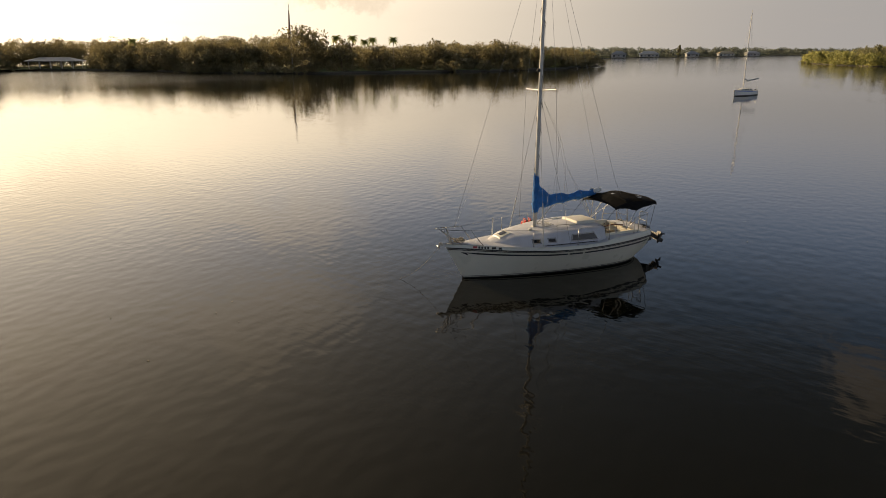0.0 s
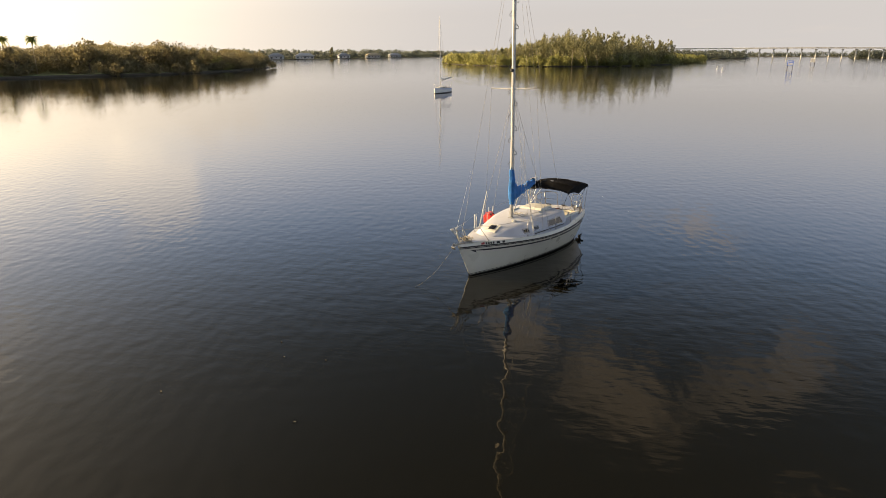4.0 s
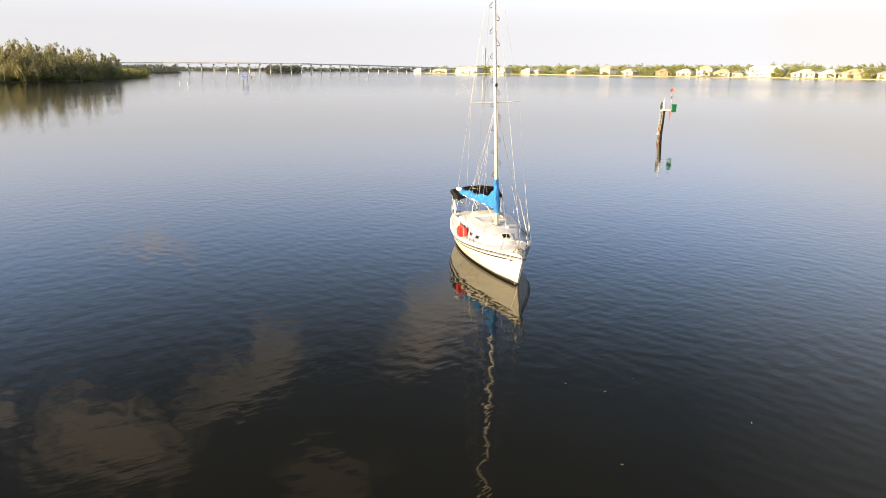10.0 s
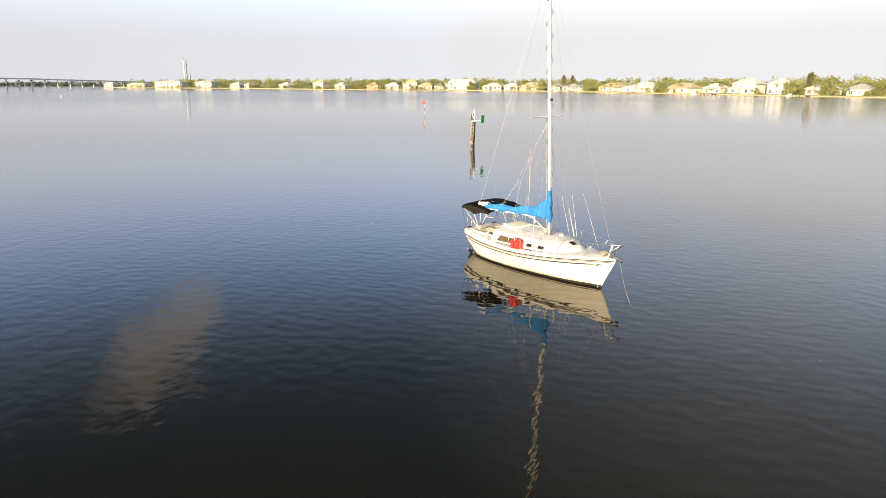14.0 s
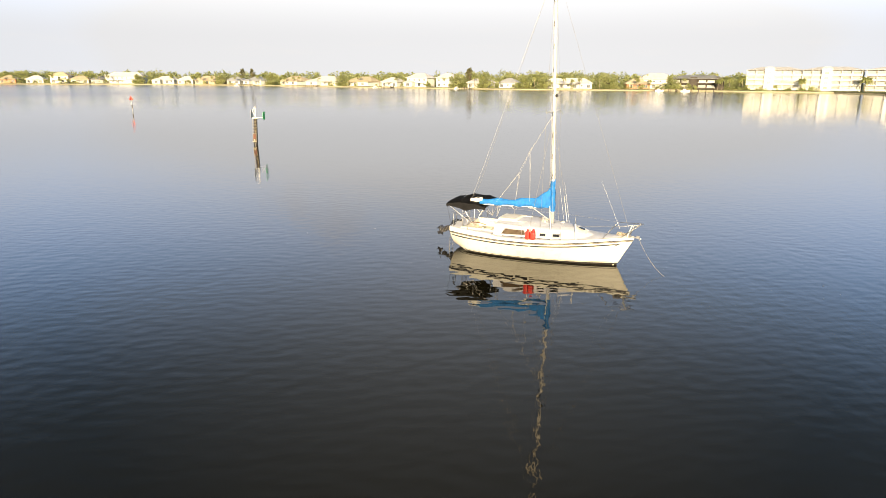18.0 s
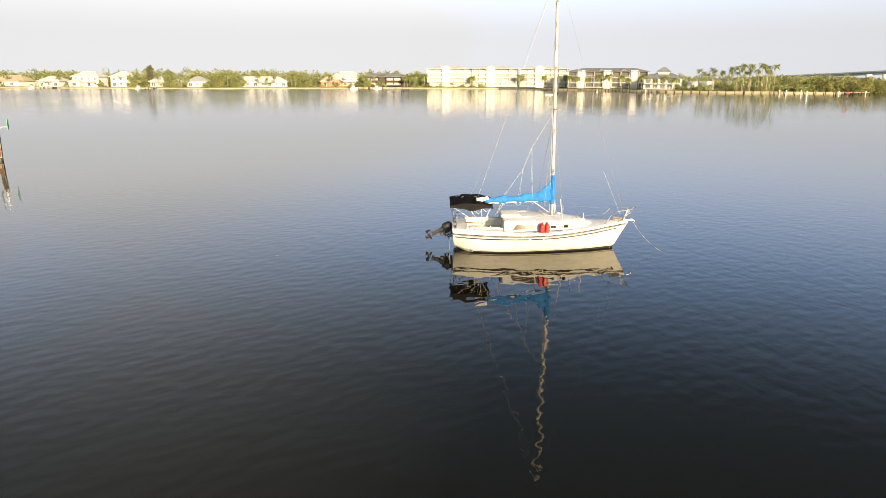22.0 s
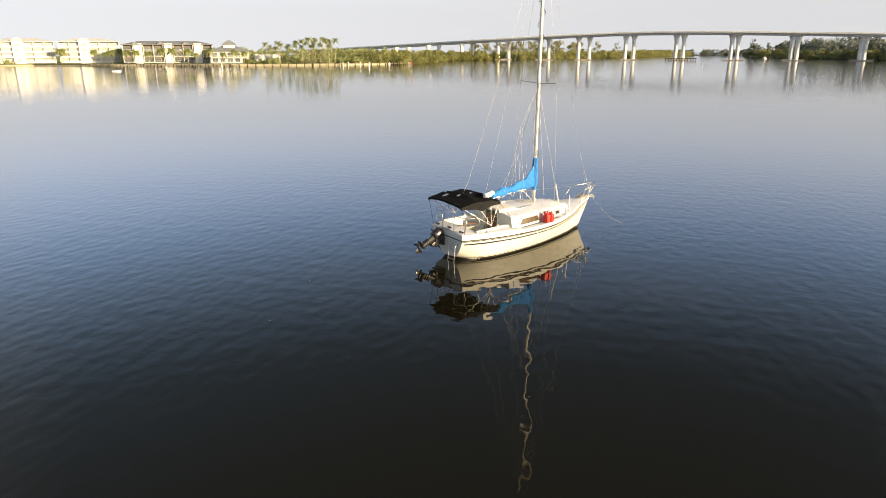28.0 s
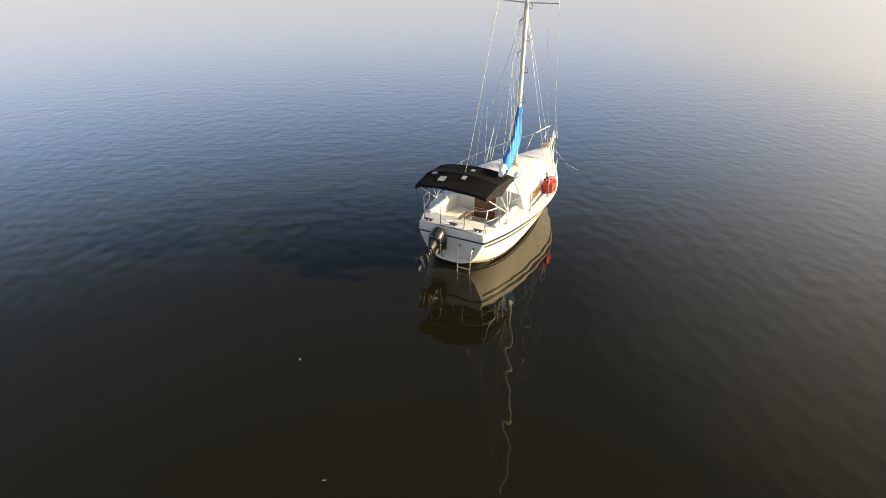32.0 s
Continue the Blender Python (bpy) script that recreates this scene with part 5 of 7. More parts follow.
tube(bm, [(0.18, 0, -0.71), (0.10, 0, -0.71), (-0.14, 0, -0.71), (-0.2, 0, -0.71)], [0.015, 0.055, 0.05, 0.03], 10)
box(bm, (0.02, 0, -0.82), (0.14, 0.016, 0.18), bevel=0.005)
part("gearcase", bm, "motor", motor, smooth=True)
bm = B()
for k in range(3):
    a = k * 2.094
    box(bm, (-0.2, 0.06 * math.sin(a), -0.71 + 0.06 * math.cos(a)), (0.02, 0.07, 0.12), rx=-a, rz=0.5)
part("propeller", bm, "motor", motor)
bm = B()
box(bm, (0.16, 0, -0.14), (0.12, 0.24, 0.26), bevel=0.02)
tube(bm, [(0.2, 0.14, 0.0), (0.5, 0.16, 0.06)], 0.018, 8)
part("clamp", bm, "castgrey", motor, "clamp bracket and tiller arm")
for k in range(5):
    bm = B()
    y0, y1 = -0.12 + 0.06 * k, 0.14 - 0.07 * k
    tube(bm, [(0.16, y0, 0.02), (0.27 + 0.02 * k, y0 - 0.04, -0.08 - 0.02 * k), (0.34, y1, -0.16 + 0.03 * k), (0.44 - 0.03 * k, y1 + 0.05, -0.02), (0.50, y1, 0.08 - 0.03 * k)], 0.011, 6)
    part("cable", bm, "castgrey" if k % 2 else "black", motor, "loose control cable under the cowl")

for k, x in enumerate((-0.06, 0.15)):
    can = thing("jerry_can", "red plastic fuel can lashed on the starboard side deck", "jerry can", "red fuel cans on deck", at=HEEL @ Matrix.Translation((x, -1.335, deck_z(x, 1.33))) @ Matrix.Rotation(radians(86 + 9 * k), 4, "Z"))
    bm = B()
    box(bm, (0, 0, 0.175), (0.37, 0.19, 0.34), bevel=0.045)
    box(bm, (0, 0, 0.36), (0.2, 0.11, 0.06), bevel=0.015)
    part("body", bm, "red", can, smooth=False)
    for y in (-0.086, 0.086):
        bm = B()
        box(bm, (0, y, 0.19), (0.2, 0.016, 0.24), bevel=0.004)
        part("side_panel", bm, "red", can)
    bm = B()
    tube(bm, [(-0.12, 0, 0.36), (-0.10, 0, 0.44), (0.05, 0, 0.44), (0.07, 0, 0.37)], 0.016, 8)
    part("handle", bm, "red", can, smooth=True)
    bm = B()
    tube(bm, [(0.12, 0, 0.36), (0.12, 0, 0.42)], 0.03, 12)
    part("cap", bm, "black", can, "black screw cap")
    bm = B()
    box(bm, (0.0, -0.095, 0.22), (0.03, 0.01, 0.42))
    part("strap", bm, "whiterope", can, "white webbing strap")

# bimini
bim = thing("bimini_top", "black canvas bimini on a tubular frame over the cockpit", "bimini", at=HEEL)


def canopy(u, v):
    """u along the boat from aft to forward, v across."""
    x = -4.18 + 1.92 * u
    crown_z = np.interp(u, (0, 0.36, 0.74, 1.0), (2.30, 2.455, 2.44, 2.29))
    drop = spl(u, (0, 0.3, 0.62, 1.0), (0.10, 0.13, 0.15, 0.12))
    a = abs(v)
    sag = 0.028 * math.sin(math.pi * min(1, u / 0.36)) + 0.024 * math.sin(math.pi * min(1, max(0, u - 0.36) / 0.38))
    crumple = 0.014 * noise.noise(Vector((u * 7, v * 3.2, 0.3))) + 0.008 * noise.noise(Vector((u * 17, v * 9, 4.0)))
    z = crown_z - drop * a**2.6 - sag * (1 - a**3) + crumple
    return Vector((x, v * (1.02 - 0.05 * abs(u - 0.5)), z))


bm = B()
rows = [[canopy(u, v) for v in np.linspace(-1, 1, 29)] for u in np.linspace(0, 1, 37)]
loft(bm, rows)
bmesh.ops.solidify(bm, geom=bm.faces[:], thickness=0.012)
canvas = part("canvas", bm, "canvas", bim, "black canvas with seams", smooth=True)
for side in (-1, 1):
    bm = B()
    us = np.linspace(0, 1, 21)
    top = [canopy(u, side) for u in us]
    low = [p + Vector((0.0, side * 0.02, -0.11 - 0.24 * max(0, 1 - abs(u - 0.5) / 0.42) ** 0.9)) for p, u in zip(top, us)]
    loft(bm, [top, low, [q - Vector((0, side * 0.012, 0)) for q in low], [q - Vector((0, side * 0.012, 0)) for q in top]])
    part("side_valance", bm, "canvas", canvas)
for u in (0.012, 0.985):
    bm = B()
    top = [canopy(u, v) for v in np.linspace(-1, 1, 17)]
    low = [p + Vector((-0.01 if u < 0.5 else 0.01, 0, -0.09)) for p in top]
    loft(bm, [top, low, [q + Vector((0.012 if u < 0.5 else -0.012, 0, 0)) for q in low], [q + Vector((0.012 if u < 0.5 else -0.012, 0, 0)) for q in top]])
    part("end_valance", bm, "canvas", canvas)
for u in (0.36, 0.74):
    bm = B()
    tube(bm, [canopy(u, v) + Vector((0, 0, 0.004)) for v in np.linspace(-0.98, 0.98, 21)], 0.009, 5)
    part("seam", bm, "canvas", canvas, "stitched seam over a frame bow")
for u, v, w in ((0.30, -0.12, 0.10), (0.62, -0.10, 0.10), (0.2, 0.42, 0.16), (0.34, 0.75, 0.12)):
    bm = B()
    loft(bm, [[canopy(u + du, v + dv) + Vector((0, 0, 0.012)) for dv in (-w * 0.6, 0, w * 0.6)] for du in (-w * 0.35, 0, w * 0.35)])
    part("clear_patch", bm, "patch", canvas, "pale worn vinyl patch")
for u in (0.02, 0.36, 0.74, 0.97):
    bm = B()
    arc = [canopy(u, v) - Vector((0, 0, 0.03)) for v in np.linspace(-0.97, 0.97, 13)]
    hinge = lambda s: Vector((-2.75, s * 1.08, deck_z(-2.75, 1.05) + 0.18))
    tube(bm, [hinge(-1)] + arc + [hinge(1)], 0.012, 8)
    part("frame_bow", bm, "tubing", bim, "stainless frame bow", smooth=True)
for side in (-1, 1):
    bm = B()
    tube(bm, [canopy(0.02, side) - Vector((0, 0, 0.05)), (-3.95, side * 0.95, deck_z(-3.95, 0.9))], 0.007, 6)
    part("hold_down_strap", bm, "black", bim, "black hold-down strap")
    bm = B()
    tube(bm, [canopy(0.98, side) - Vector((0, 0, 0.05)), (-1.7, side * 1.0, 1.5)], 0.007, 6)
    part("hold_down_strap", bm, "black", bim, "black hold-down strap")

rode = thing("anchor_rode", "slack pale rope running from the bow into the water", "rope")
bm = B()
p0 = HEEL @ Vector((4.33, -0.02, 1.29))
tube(bm, sag(p0, (5.65, -0.85, -0.02), 0.22, 14), 0.0045, 6)
tube(bm, [(5.65, -0.85, -0.02), (6.1, -1.1, -0.5)], 0.011, 6)
part("line", bm, "rope", rode, smooth=True)


# ---- second sailboat ----
def far_yacht(at):
    y = thing("moored_yacht", "small white anchored sloop with a blue sheer stripe and bare mast", "sailboat", at=at)
    bm = B()
    rows = []
    for x in np.linspace(-3.7, 3.7, 15):
        b = 1.25 * max(0.0, 1 - max(0, (x + 0.6) / 4.4) ** 2.2) * (1 - 0.25 * max(0, (-x - 1.5) / 2.2))
        z = 0.78 + 0.25 * ((x + 3.7) / 7.4) ** 2
        r = [(x - 0.1 * (z - zz) * (x > 3), b * (0.93 + 0.07 * (zz + 0.3) / (z + 0.3)), zz) for zz in (z, z * 0.55, 0.12, -0.3)]
        rows.append(r + [(a, -c, d) for a, c, d in r[::-1]])
    loft(bm, rows)
    bm.faces.new([bm.verts.new(p) for p in rows[0]])
    part("hull", bm, "white", y, "white hull", smooth=False)
    for s in (-1, 1):
        bm = B()
        loft(bm, [[(r[2][0], s * (abs(r[2][1]) + 0.012), 0.14) for r in rows], [(r[2][0], s * (abs(r[2][1]) + 0.012), -0.1) for r in rows]])
        part("boot_stripe", bm, "boot", y, "black waterline stripe")
    bm = B()
    loft(bm, [[r[0] for r in rows], [(r[0][0], 0, r[0][2] + 0.05) for r in rows], [r[-1] for r in rows]])
    part("deck", bm, "deck", y)
    for s in (-1, 1):
        bm = B()
        loft(bm, [[(r[0][0], s * (abs(r[0][1]) + 0.012), r[0][2] - 0.05) for r in rows], [(r[0][0], s * (abs(r[0][1]) + 0.008), r[0][2] - 0.15) for r in rows]])
        part("stripe", bm, "blue", y, "blue sheer stripe")
    bm = B()
    loft(bm, [[(x, w, z), (x, w * 0.8, z + h), (x, -w * 0.8, z + h), (x, -w, z)] for x, w, z, h in ((-1.6, 0.85, 0.82, 0.36), (0.5, 0.85, 0.87, 0.36), (1.6, 0.6, 0.92, 0.24), (2.2, 0.4, 0.97, 0.05))])
    bm.faces.new([bm.verts.new(p) for p in ((-1.6, 0.85, 0.82), (-1.6, 0.68, 1.18), (-1.6, -0.68, 1.18), (-1.6, -0.85, 0.82))])
    part("cabin", bm, "whitewall", y)
    for s in (-1, 1):
        for x in (-0.9, 0.1, 0.9):
            bm = B()
            box(bm, (x, s * 0.79, 1.04), (0.5, 0.05, 0.13))
            part("cabin_window", bm, "smoke", y)
    bm = B()
    tube(bm, [(0.5, 0, 1.4), (0.35, 0, 7), (0.15, 0, 14.4)], [0.085, 0.08, 0.055], 8)
    part("mast", bm, "alloy", y, "bare white mast")
    for s in (-1, 1):
        for x, z in ((-2.9, 0.8), (-0.8, 0.85), (0.9, 0.9)):
            bm = B()
            tube(bm, [(x, s * 1.02, z - 0.05), (x, s * 1.02, z + 0.6)], 0.016, 6)
            part("stanchion", bm, "steel", y, "thin steel stanchion")
    bm = B()
    tube(bm, [(0.4, 0, 2.3), (-2.3, 1.5, 2.9)], 0.05, 8)
    part("boom", bm, "alloy", y)
    bm = B()
    tube(bm, [(0.36, 0, 3.6), (0.32, 0.03, 2.8), (-0.3, 0.4, 2.58), (-1.2, 0.9, 2.75), (-2.2, 1.44, 2.98)], [0.05, 0.16, 0.14, 0.11, 0.06], 8)
    part("furled_sail", bm, "sail", y, "loosely furled grey-white sail")
    for p in ((3.7, 0, 1.2), (-3.6, 0, 1.0), (0.3, 1.2, 1.0), (0.3, -1.2, 1.0)):
        bm = B()
        tube(bm, [(0.15, 0, 14.3), p], 0.009, 4)
        part("stay", bm, "wire", y)
    bm = B()
    tube(bm, [(0.35, -0.8, 6.6), (0.35, 0.8, 6.6)], 0.03, 6)
    part("spreader", bm, "alloy", y)
    bm = B()
    box(bm, (-3.95, 0.2, 0.75), (0.3, 0.25, 0.55), bevel=0.05)
    part("outboard", bm, "black", y, "black outboard motor")
    for s in (-1, 1):
        bm = B()
        tube(bm, [(3.6, 0, 1.75), (3.0, s * 0.55, 1.75), (3.0, s * 0.55, 1.15)], 0.02, 6)
        part("pulpit", bm, "steel", y)
        bm = B()
        tube(bm, [(-2.6, s * 1.0, 1.0), (-2.6, s * 1.0, 1.6), (-3.6, s * 0.8, 1.6), (-3.6, s * 0.8, 0.95)], 0.02, 6)
        part("pushpit", bm, "steel", y)
    return y


far_yacht(pose(-85.7, -67.8, 0, 1.2, 0, 15) @ Matrix.Diagonal((0.95, 0.92, 1.0, 1.0)))

# ---- channel marks ----
mark = thing("channel_marker", "weathered timber pile with a pale ladder and green boards", "channel marker", at=pose(-45.9, 31.75, 0, -3.0, 0.8, 0))
bm = B()
tube(bm, [(0, 0, -1.5), (0.01, 0, 0.6), (0, 0.01, 1.8), (0, 0, 3.02)], [0.235, 0.23, 0.215, 0.205], 16)
part("pile", bm, "piling", mark, "dark weathered timber pile", smooth=True)
bm = B()
tube(bm, [(0, 0, -0.1), (0, 0, 0.2)], [0.255, 0.25], 16)
part("wrap", bm, "black", mark, "black tarred wrap at the waterline")
LAD, ACROSS, UP = Vector((0.10, -0.285, 0)), Vector((0.94, 0.34, 0)), Vector((0, 0, 1))
LTURN = math.atan2(ACROSS.y, ACROSS.x)
bm = B()
box(bm, (LAD * 0.9 + UP * 0.80).to_tuple(), (0.36, 0.05, 0.75), rz=LTURN, bevel=0.012)
part("tide_board", bm, "rustband", mark, "rusty red board under the ladder")
bm = B()
box(bm, (LAD + UP * 0.34).to_tuple(), (0.5, 0.16, 0.10), rz=LTURN, bevel=0.015)
box(bm, (LAD * 1.1 + UP * 0.52).to_tuple(), (0.2, 0.05, 0.22), rz=LTURN, bevel=0.01)
part("foot_ledge", bm, "dayyellow", mark, "faded yellow ledge at the ladder's foot")
for s in (-1, 1):
    bm = B()
    tube(bm, [LAD + ACROSS * s * 0.2 + UP * 0.35, LAD + ACROSS * s * 0.2 + UP * 3.05], 0.02, 6)
    part("ladder_rail", bm, "dayyellow", mark, "faded cream ladder rail")
    for z in (0.9, 2.0, 2.95):
        bm = B()
        tube(bm, [LAD + ACROSS * s * 0.2 + UP * z, ACROSS * s * 0.18 + UP * z], 0.02, 5)
        part("stand_off", bm, "grey", mark)
for z in np.arange(1.25, 3.0, 0.34):
    bm = B()
    tube(bm, [LAD + ACROSS * 0.2 + UP * z, LAD - ACROSS * 0.2 + UP * z], 0.026, 6)
    part("ladder_rung", bm, "dayyellow", mark, "faded cream ladder rung")
bm = B()
box(bm, (0, 0, 3.05), (0.62, 0.62, 0.06), rz=radians(30), bevel=0.01)
part("platform", bm, "white", mark, "small white platform")
GREEN_AT, BACK_AT = Vector((0.40, 1.02, 3.36)), Vector((-0.62, 0.12, 3.52))
for at_ in (GREEN_AT, BACK_AT):
    bm = B()
    tube(bm, [(0, 0, 3.11), (at_.x, at_.y, 3.13)], 0.035, 6)
    tube(bm, [(at_.x * 0.97, at_.y * 0.97, 3.10), (at_.x * 0.97, at_.y * 0.97, 3.75)], 0.03, 6)
    part("board_arm", bm, "white", mark, "white arm carrying a dayboard")
bm = B()
tube(bm, [(0, 0, 3.05), (0, 0, 4.25)], 0.055, 8)
tube(bm, [(-0.5, 0.1, 3.75), (-0.42, 0.08, 4.05), (-0.25, 0.05, 4.22), (0, 0, 4.26)], 0.035, 6)
tube(bm, [(-0.5, 0.1, 3.75), (0, 0, 3.3)], 0.03, 6)
part("post", bm, "white", mark, "white post with a bent brace")
bm = B()
tube(bm, [(0, 0, 4.24), (0, 0, 4.33), (0, 0, 4.46), (0, 0, 4.5)], [0.09, 0.075, 0.07, 0.03], 10)
part("lantern", bm, "grey", mark, "small grey navigation lantern")
for at_, face, label in ((GREEN_AT, "green", "square green dayboard"), (BACK_AT, "grey", "grey back of a dayboard")):
    bm = B()
    box(bm, at_.to_tuple(), (0.03, 0.92, 0.92), rz=radians(26), bevel=0.008)
    board = part("dayboard", bm, face, mark, label)
    for zz in (-0.25, 0.25):
        bm = B()
        box(bm, (at_ - Vector((0.03, 0.016, -zz))).to_tuple(), (0.03, 0.8, 0.05), rz=radians(26))
        part("batten", bm, "grey", board)


def red_marker(at, h):
    m = thing("red_marker", "slim pile with a red triangular dayboard", "channel marker", "red channel markers", at=at)
    bm = B()
    tube(bm, [(0, 0, -1), (0, 0, h * 0.62), (0, 0, h)], [0.10, 0.09, 0.085], 10)
    part("pile", bm, "grey", m, "weathered grey pile")
    bm = B()
    tube(bm, [(0, 0, h * 0.28), (0, 0, h * 0.55)], 0.112, 10)
    part("wrap", bm, "piling", m, "dark wrap")
    bm = B()
    tube(bm, [(0, 0, h - 1.2), (0, 0, h + 0.6)], 0.05, 8)
    part("post", bm, "grey", m)
    for rz in (20, 110):
        bm = B()
        prism(bm, [(-0.55, -0.02), (0.55, -0.02), (0.55, 0.02), (-0.55, 0.02)], h - 0.1, h - 0.04)
        v = [bm.verts.new(p) for p in ((-0.55, 0.02, h - 0.1), (0.55, 0.02, h - 0.1), (0, 0.02, h + 0.9))]
        w = [bm.verts.new(p) for p in ((-0.55, -0.02, h - 0.1), (0.55, -0.02, h - 0.1), (0, -0.02, h + 0.9))]
        bm.faces.new(v)
        bm.faces.new(w[::-1])
        for k in range(3):
            bm.faces.new((v[k], v[(k + 1) % 3], w[(k + 1) % 3], w[k]))
        part("dayboard", bm, "redboard", m, "red triangle board", at=pose(0, 0, 0, 0, 0, rz))


red_marker(pose(-122, 75, 0, 1, -2, 0), 2.6)
red_marker(pose(131, 192, 0, 0, 1, 60), 2.7)
for k, (x, y) in enumerate(((-330, -46), (-460, -55))):
    s = thing("notice_board", "square blue notice board standing on two posts in the water", "sign", "notice boards in the water", at=pose(x, y, 0, 0, 0, 8))
    for d in (-1.1, 1.1):
        bm = B()
        tube(bm, [(0, d, -1), (0, d, 3.6)], 0.12, 8)
        part("post", bm, "piling", s)
    bm = B()
    box(bm, (0.14, 0, 3.0), (0.06, 2.6, 2.2), bevel=0.02)
    part("panel", bm, "blue" if k == 0 else "white", s, "blue panel" if k == 0 else "white panel")
    for z in (3.5, 2.9, 2.3):
        bm = B()
        box(bm, (0.175, 0, z), (0.01, 2.0, 0.28))
        part("bar", bm, "white" if k == 0 else "grey", s, "plain bar of lettering")
for x, y in ((-298, -68), (-320, -76), (-395, 20), (80, 330), (330, 190)):
    b = thing("mooring_buoy", "small white mooring buoy on the water", "buoy", "white buoys", at=pose(x, y, 0))
    bm = B()
    bmesh.ops.create_uvsphere(bm, u_segments=10, v_segments=8, radius=0.38, matrix=Matrix.Translation((0, 0, 0.15)))
    tube(bm, [(0, 0, 0.4), (0, 0, 1.5)], [0.1, 0.07], 8)
    part("float", bm, "white", b, smooth=True)


# ---- bridges ----
def ribbon(name, pts, w, h, material, parent, drop=0.0):
    """A beam of constant section along points at its top."""
    bm = B()
    rows = []
    for k, p in enumerate(pts):
        a, b = Vector(pts[max(k - 1, 0)]), Vector(pts[min(k + 1, len(pts) - 1)])
        d = (b - a).normalized()
        s = Vector((-d.y, d.x, 0)).normalized()
        p = Vector(p) - Vector((0, 0, drop))
        rows.append([p + s * w / 2, p + s * w / 2 - Vector((0, 0, h)), p - s * w / 2 - Vector((0, 0, h)), p - s * w / 2])
    loft(bm, rows, closed=True)
    return part(name, bm, material, parent)


def offset(pts, o):
    out = []
    for k, p in enumerate(pts):
        a, b = Vector(pts[max(k - 1, 0)]), Vector(pts[min(k + 1, len(pts) - 1)])
        d = (b - a).normalized()
        out.append(Vector(p) + Vector((-d.y, d.x, 0)).normalized() * o)
    return out


def crossing(azimuth):
    """Where a bearing from the last part of the path meets the near bridge's line."""
    o, d = Vector((-18.84, -18.65)), Vector((math.cos(radians(azimuth)), math.sin(radians(azimuth))))
    a, b = Vector((372, 436)), Vector((505, 176))
    e = b - a
    s = ((a.x - o.x) * e.y - (a.y - o.y) * e.x) / (d.x * e.y - d.y * e.x)
    return o + d * s


near = thing("road_bridge", "high curved concrete road bridge on twin-column piers", "bridge")
ANCHORS = [(270, 720, 6.0), (325, 580, 10.6), (372, 436, 16.6), (409, 364, 20.0), (432, 320, 21.6), (458, 267, 21.5), (485, 216, 20.2), (510, 166, 18.7), (560, 60, 15), (640, -90, 10)]
top = []
for a, b in zip(ANCHORS, ANCHORS[1:]):
    top += [Vector(a).lerp(Vector(b), k / 6) for k in range(6)]
top.append(Vector(ANCHORS[-1]))
for _ in range(3):
    top = [top[0]] + [(top[k - 1] + top[k] * 2 + top[k + 1]) / 4 for k in range(1, len(top) - 1)] + [top[-1]]


def deck_height(x, y):
    return min(top, key=lambda p: (p.x - x) ** 2 + (p.y - y) ** 2).z


ribbon("deck", top, 11.5, 0.35, "deckgrey", near, 0.9)
for o in (-3.9, -1.3, 1.3, 3.9):
    ribbon("girder", offset(top, o), 0.9, 1.5, "deckgrey", near, 1.25)
for o in (-5.6, 5.6):
    ribbon("parapet", offset(top, o), 0.3, 0.95, "concrete", near, 0.0)
for az1, az2 in ((55.83, 54.82), (53.14, 52.24), (50.3, 49.4), (47.26, 46.36), (43.8, 43.05), (40.63, 39.76), (36.9, 36.25), (33.01, 32.45), (28.94, 28.49), (24.78, 24.4), (20.34, 20.09)):
    c = crossing((az1 + az2) / 2)
    z = deck_height(c.x, c.y) - 2.75
    ang = math.atan2(176 - 436, 505 - 372) + math.pi / 2
    p = part("pier_footing", box(B(), (0, 0, 0.35), (14.5, 3.4, 1.1), bevel=0.15), "footing", near, "low weathered footing", at=pose(c.x, c.y, 0, 0, 0, (az1 + az2) / 2 + 90))
    reach = (c - Vector((-18.84, -18.65))).length
    for az in (az1, az2):
        bm = B()
        zs = [0.9, z * 0.66, z * 0.80, z * 0.93, z]
        hw = [1.4, 1.35, 1.45, 2.1, 2.7]
        loft(bm, [[(w * math.cos(a) * 1.05, (1.3 + 0.15 * (w - 1.5)) * math.sin(a), q) for a in np.linspace(0, 2 * math.pi, 13)[:-1]] for w, q in zip(hw, zs)], closed=True)
        part("pier_column", bm, "concrete", near, "pale flared concrete column", smooth=True, at=pose(-18.84 + reach * math.cos(radians(az)), -18.65 + reach * math.sin(radians(az)), 0, 0, 0, az + 90))
c = crossing(32.6)
fender = thing("pier_fender", "dark timber fender round a bridge pier", "fender", at=pose(c.x - 4, c.y - 3, 0, 0, 0, 27))
for k in range(12):
    bm = B()
    box(bm, (0, -11 + 2 * k, 0.7), (0.5, 0.5, 2.4), bevel=0.05)
    part("fender_pile", bm, "piling", fender)
bm = B()
box(bm, (0, 0, 1.5), (0.3, 23.5, 0.45))
part("waler", bm, "piling", fender)

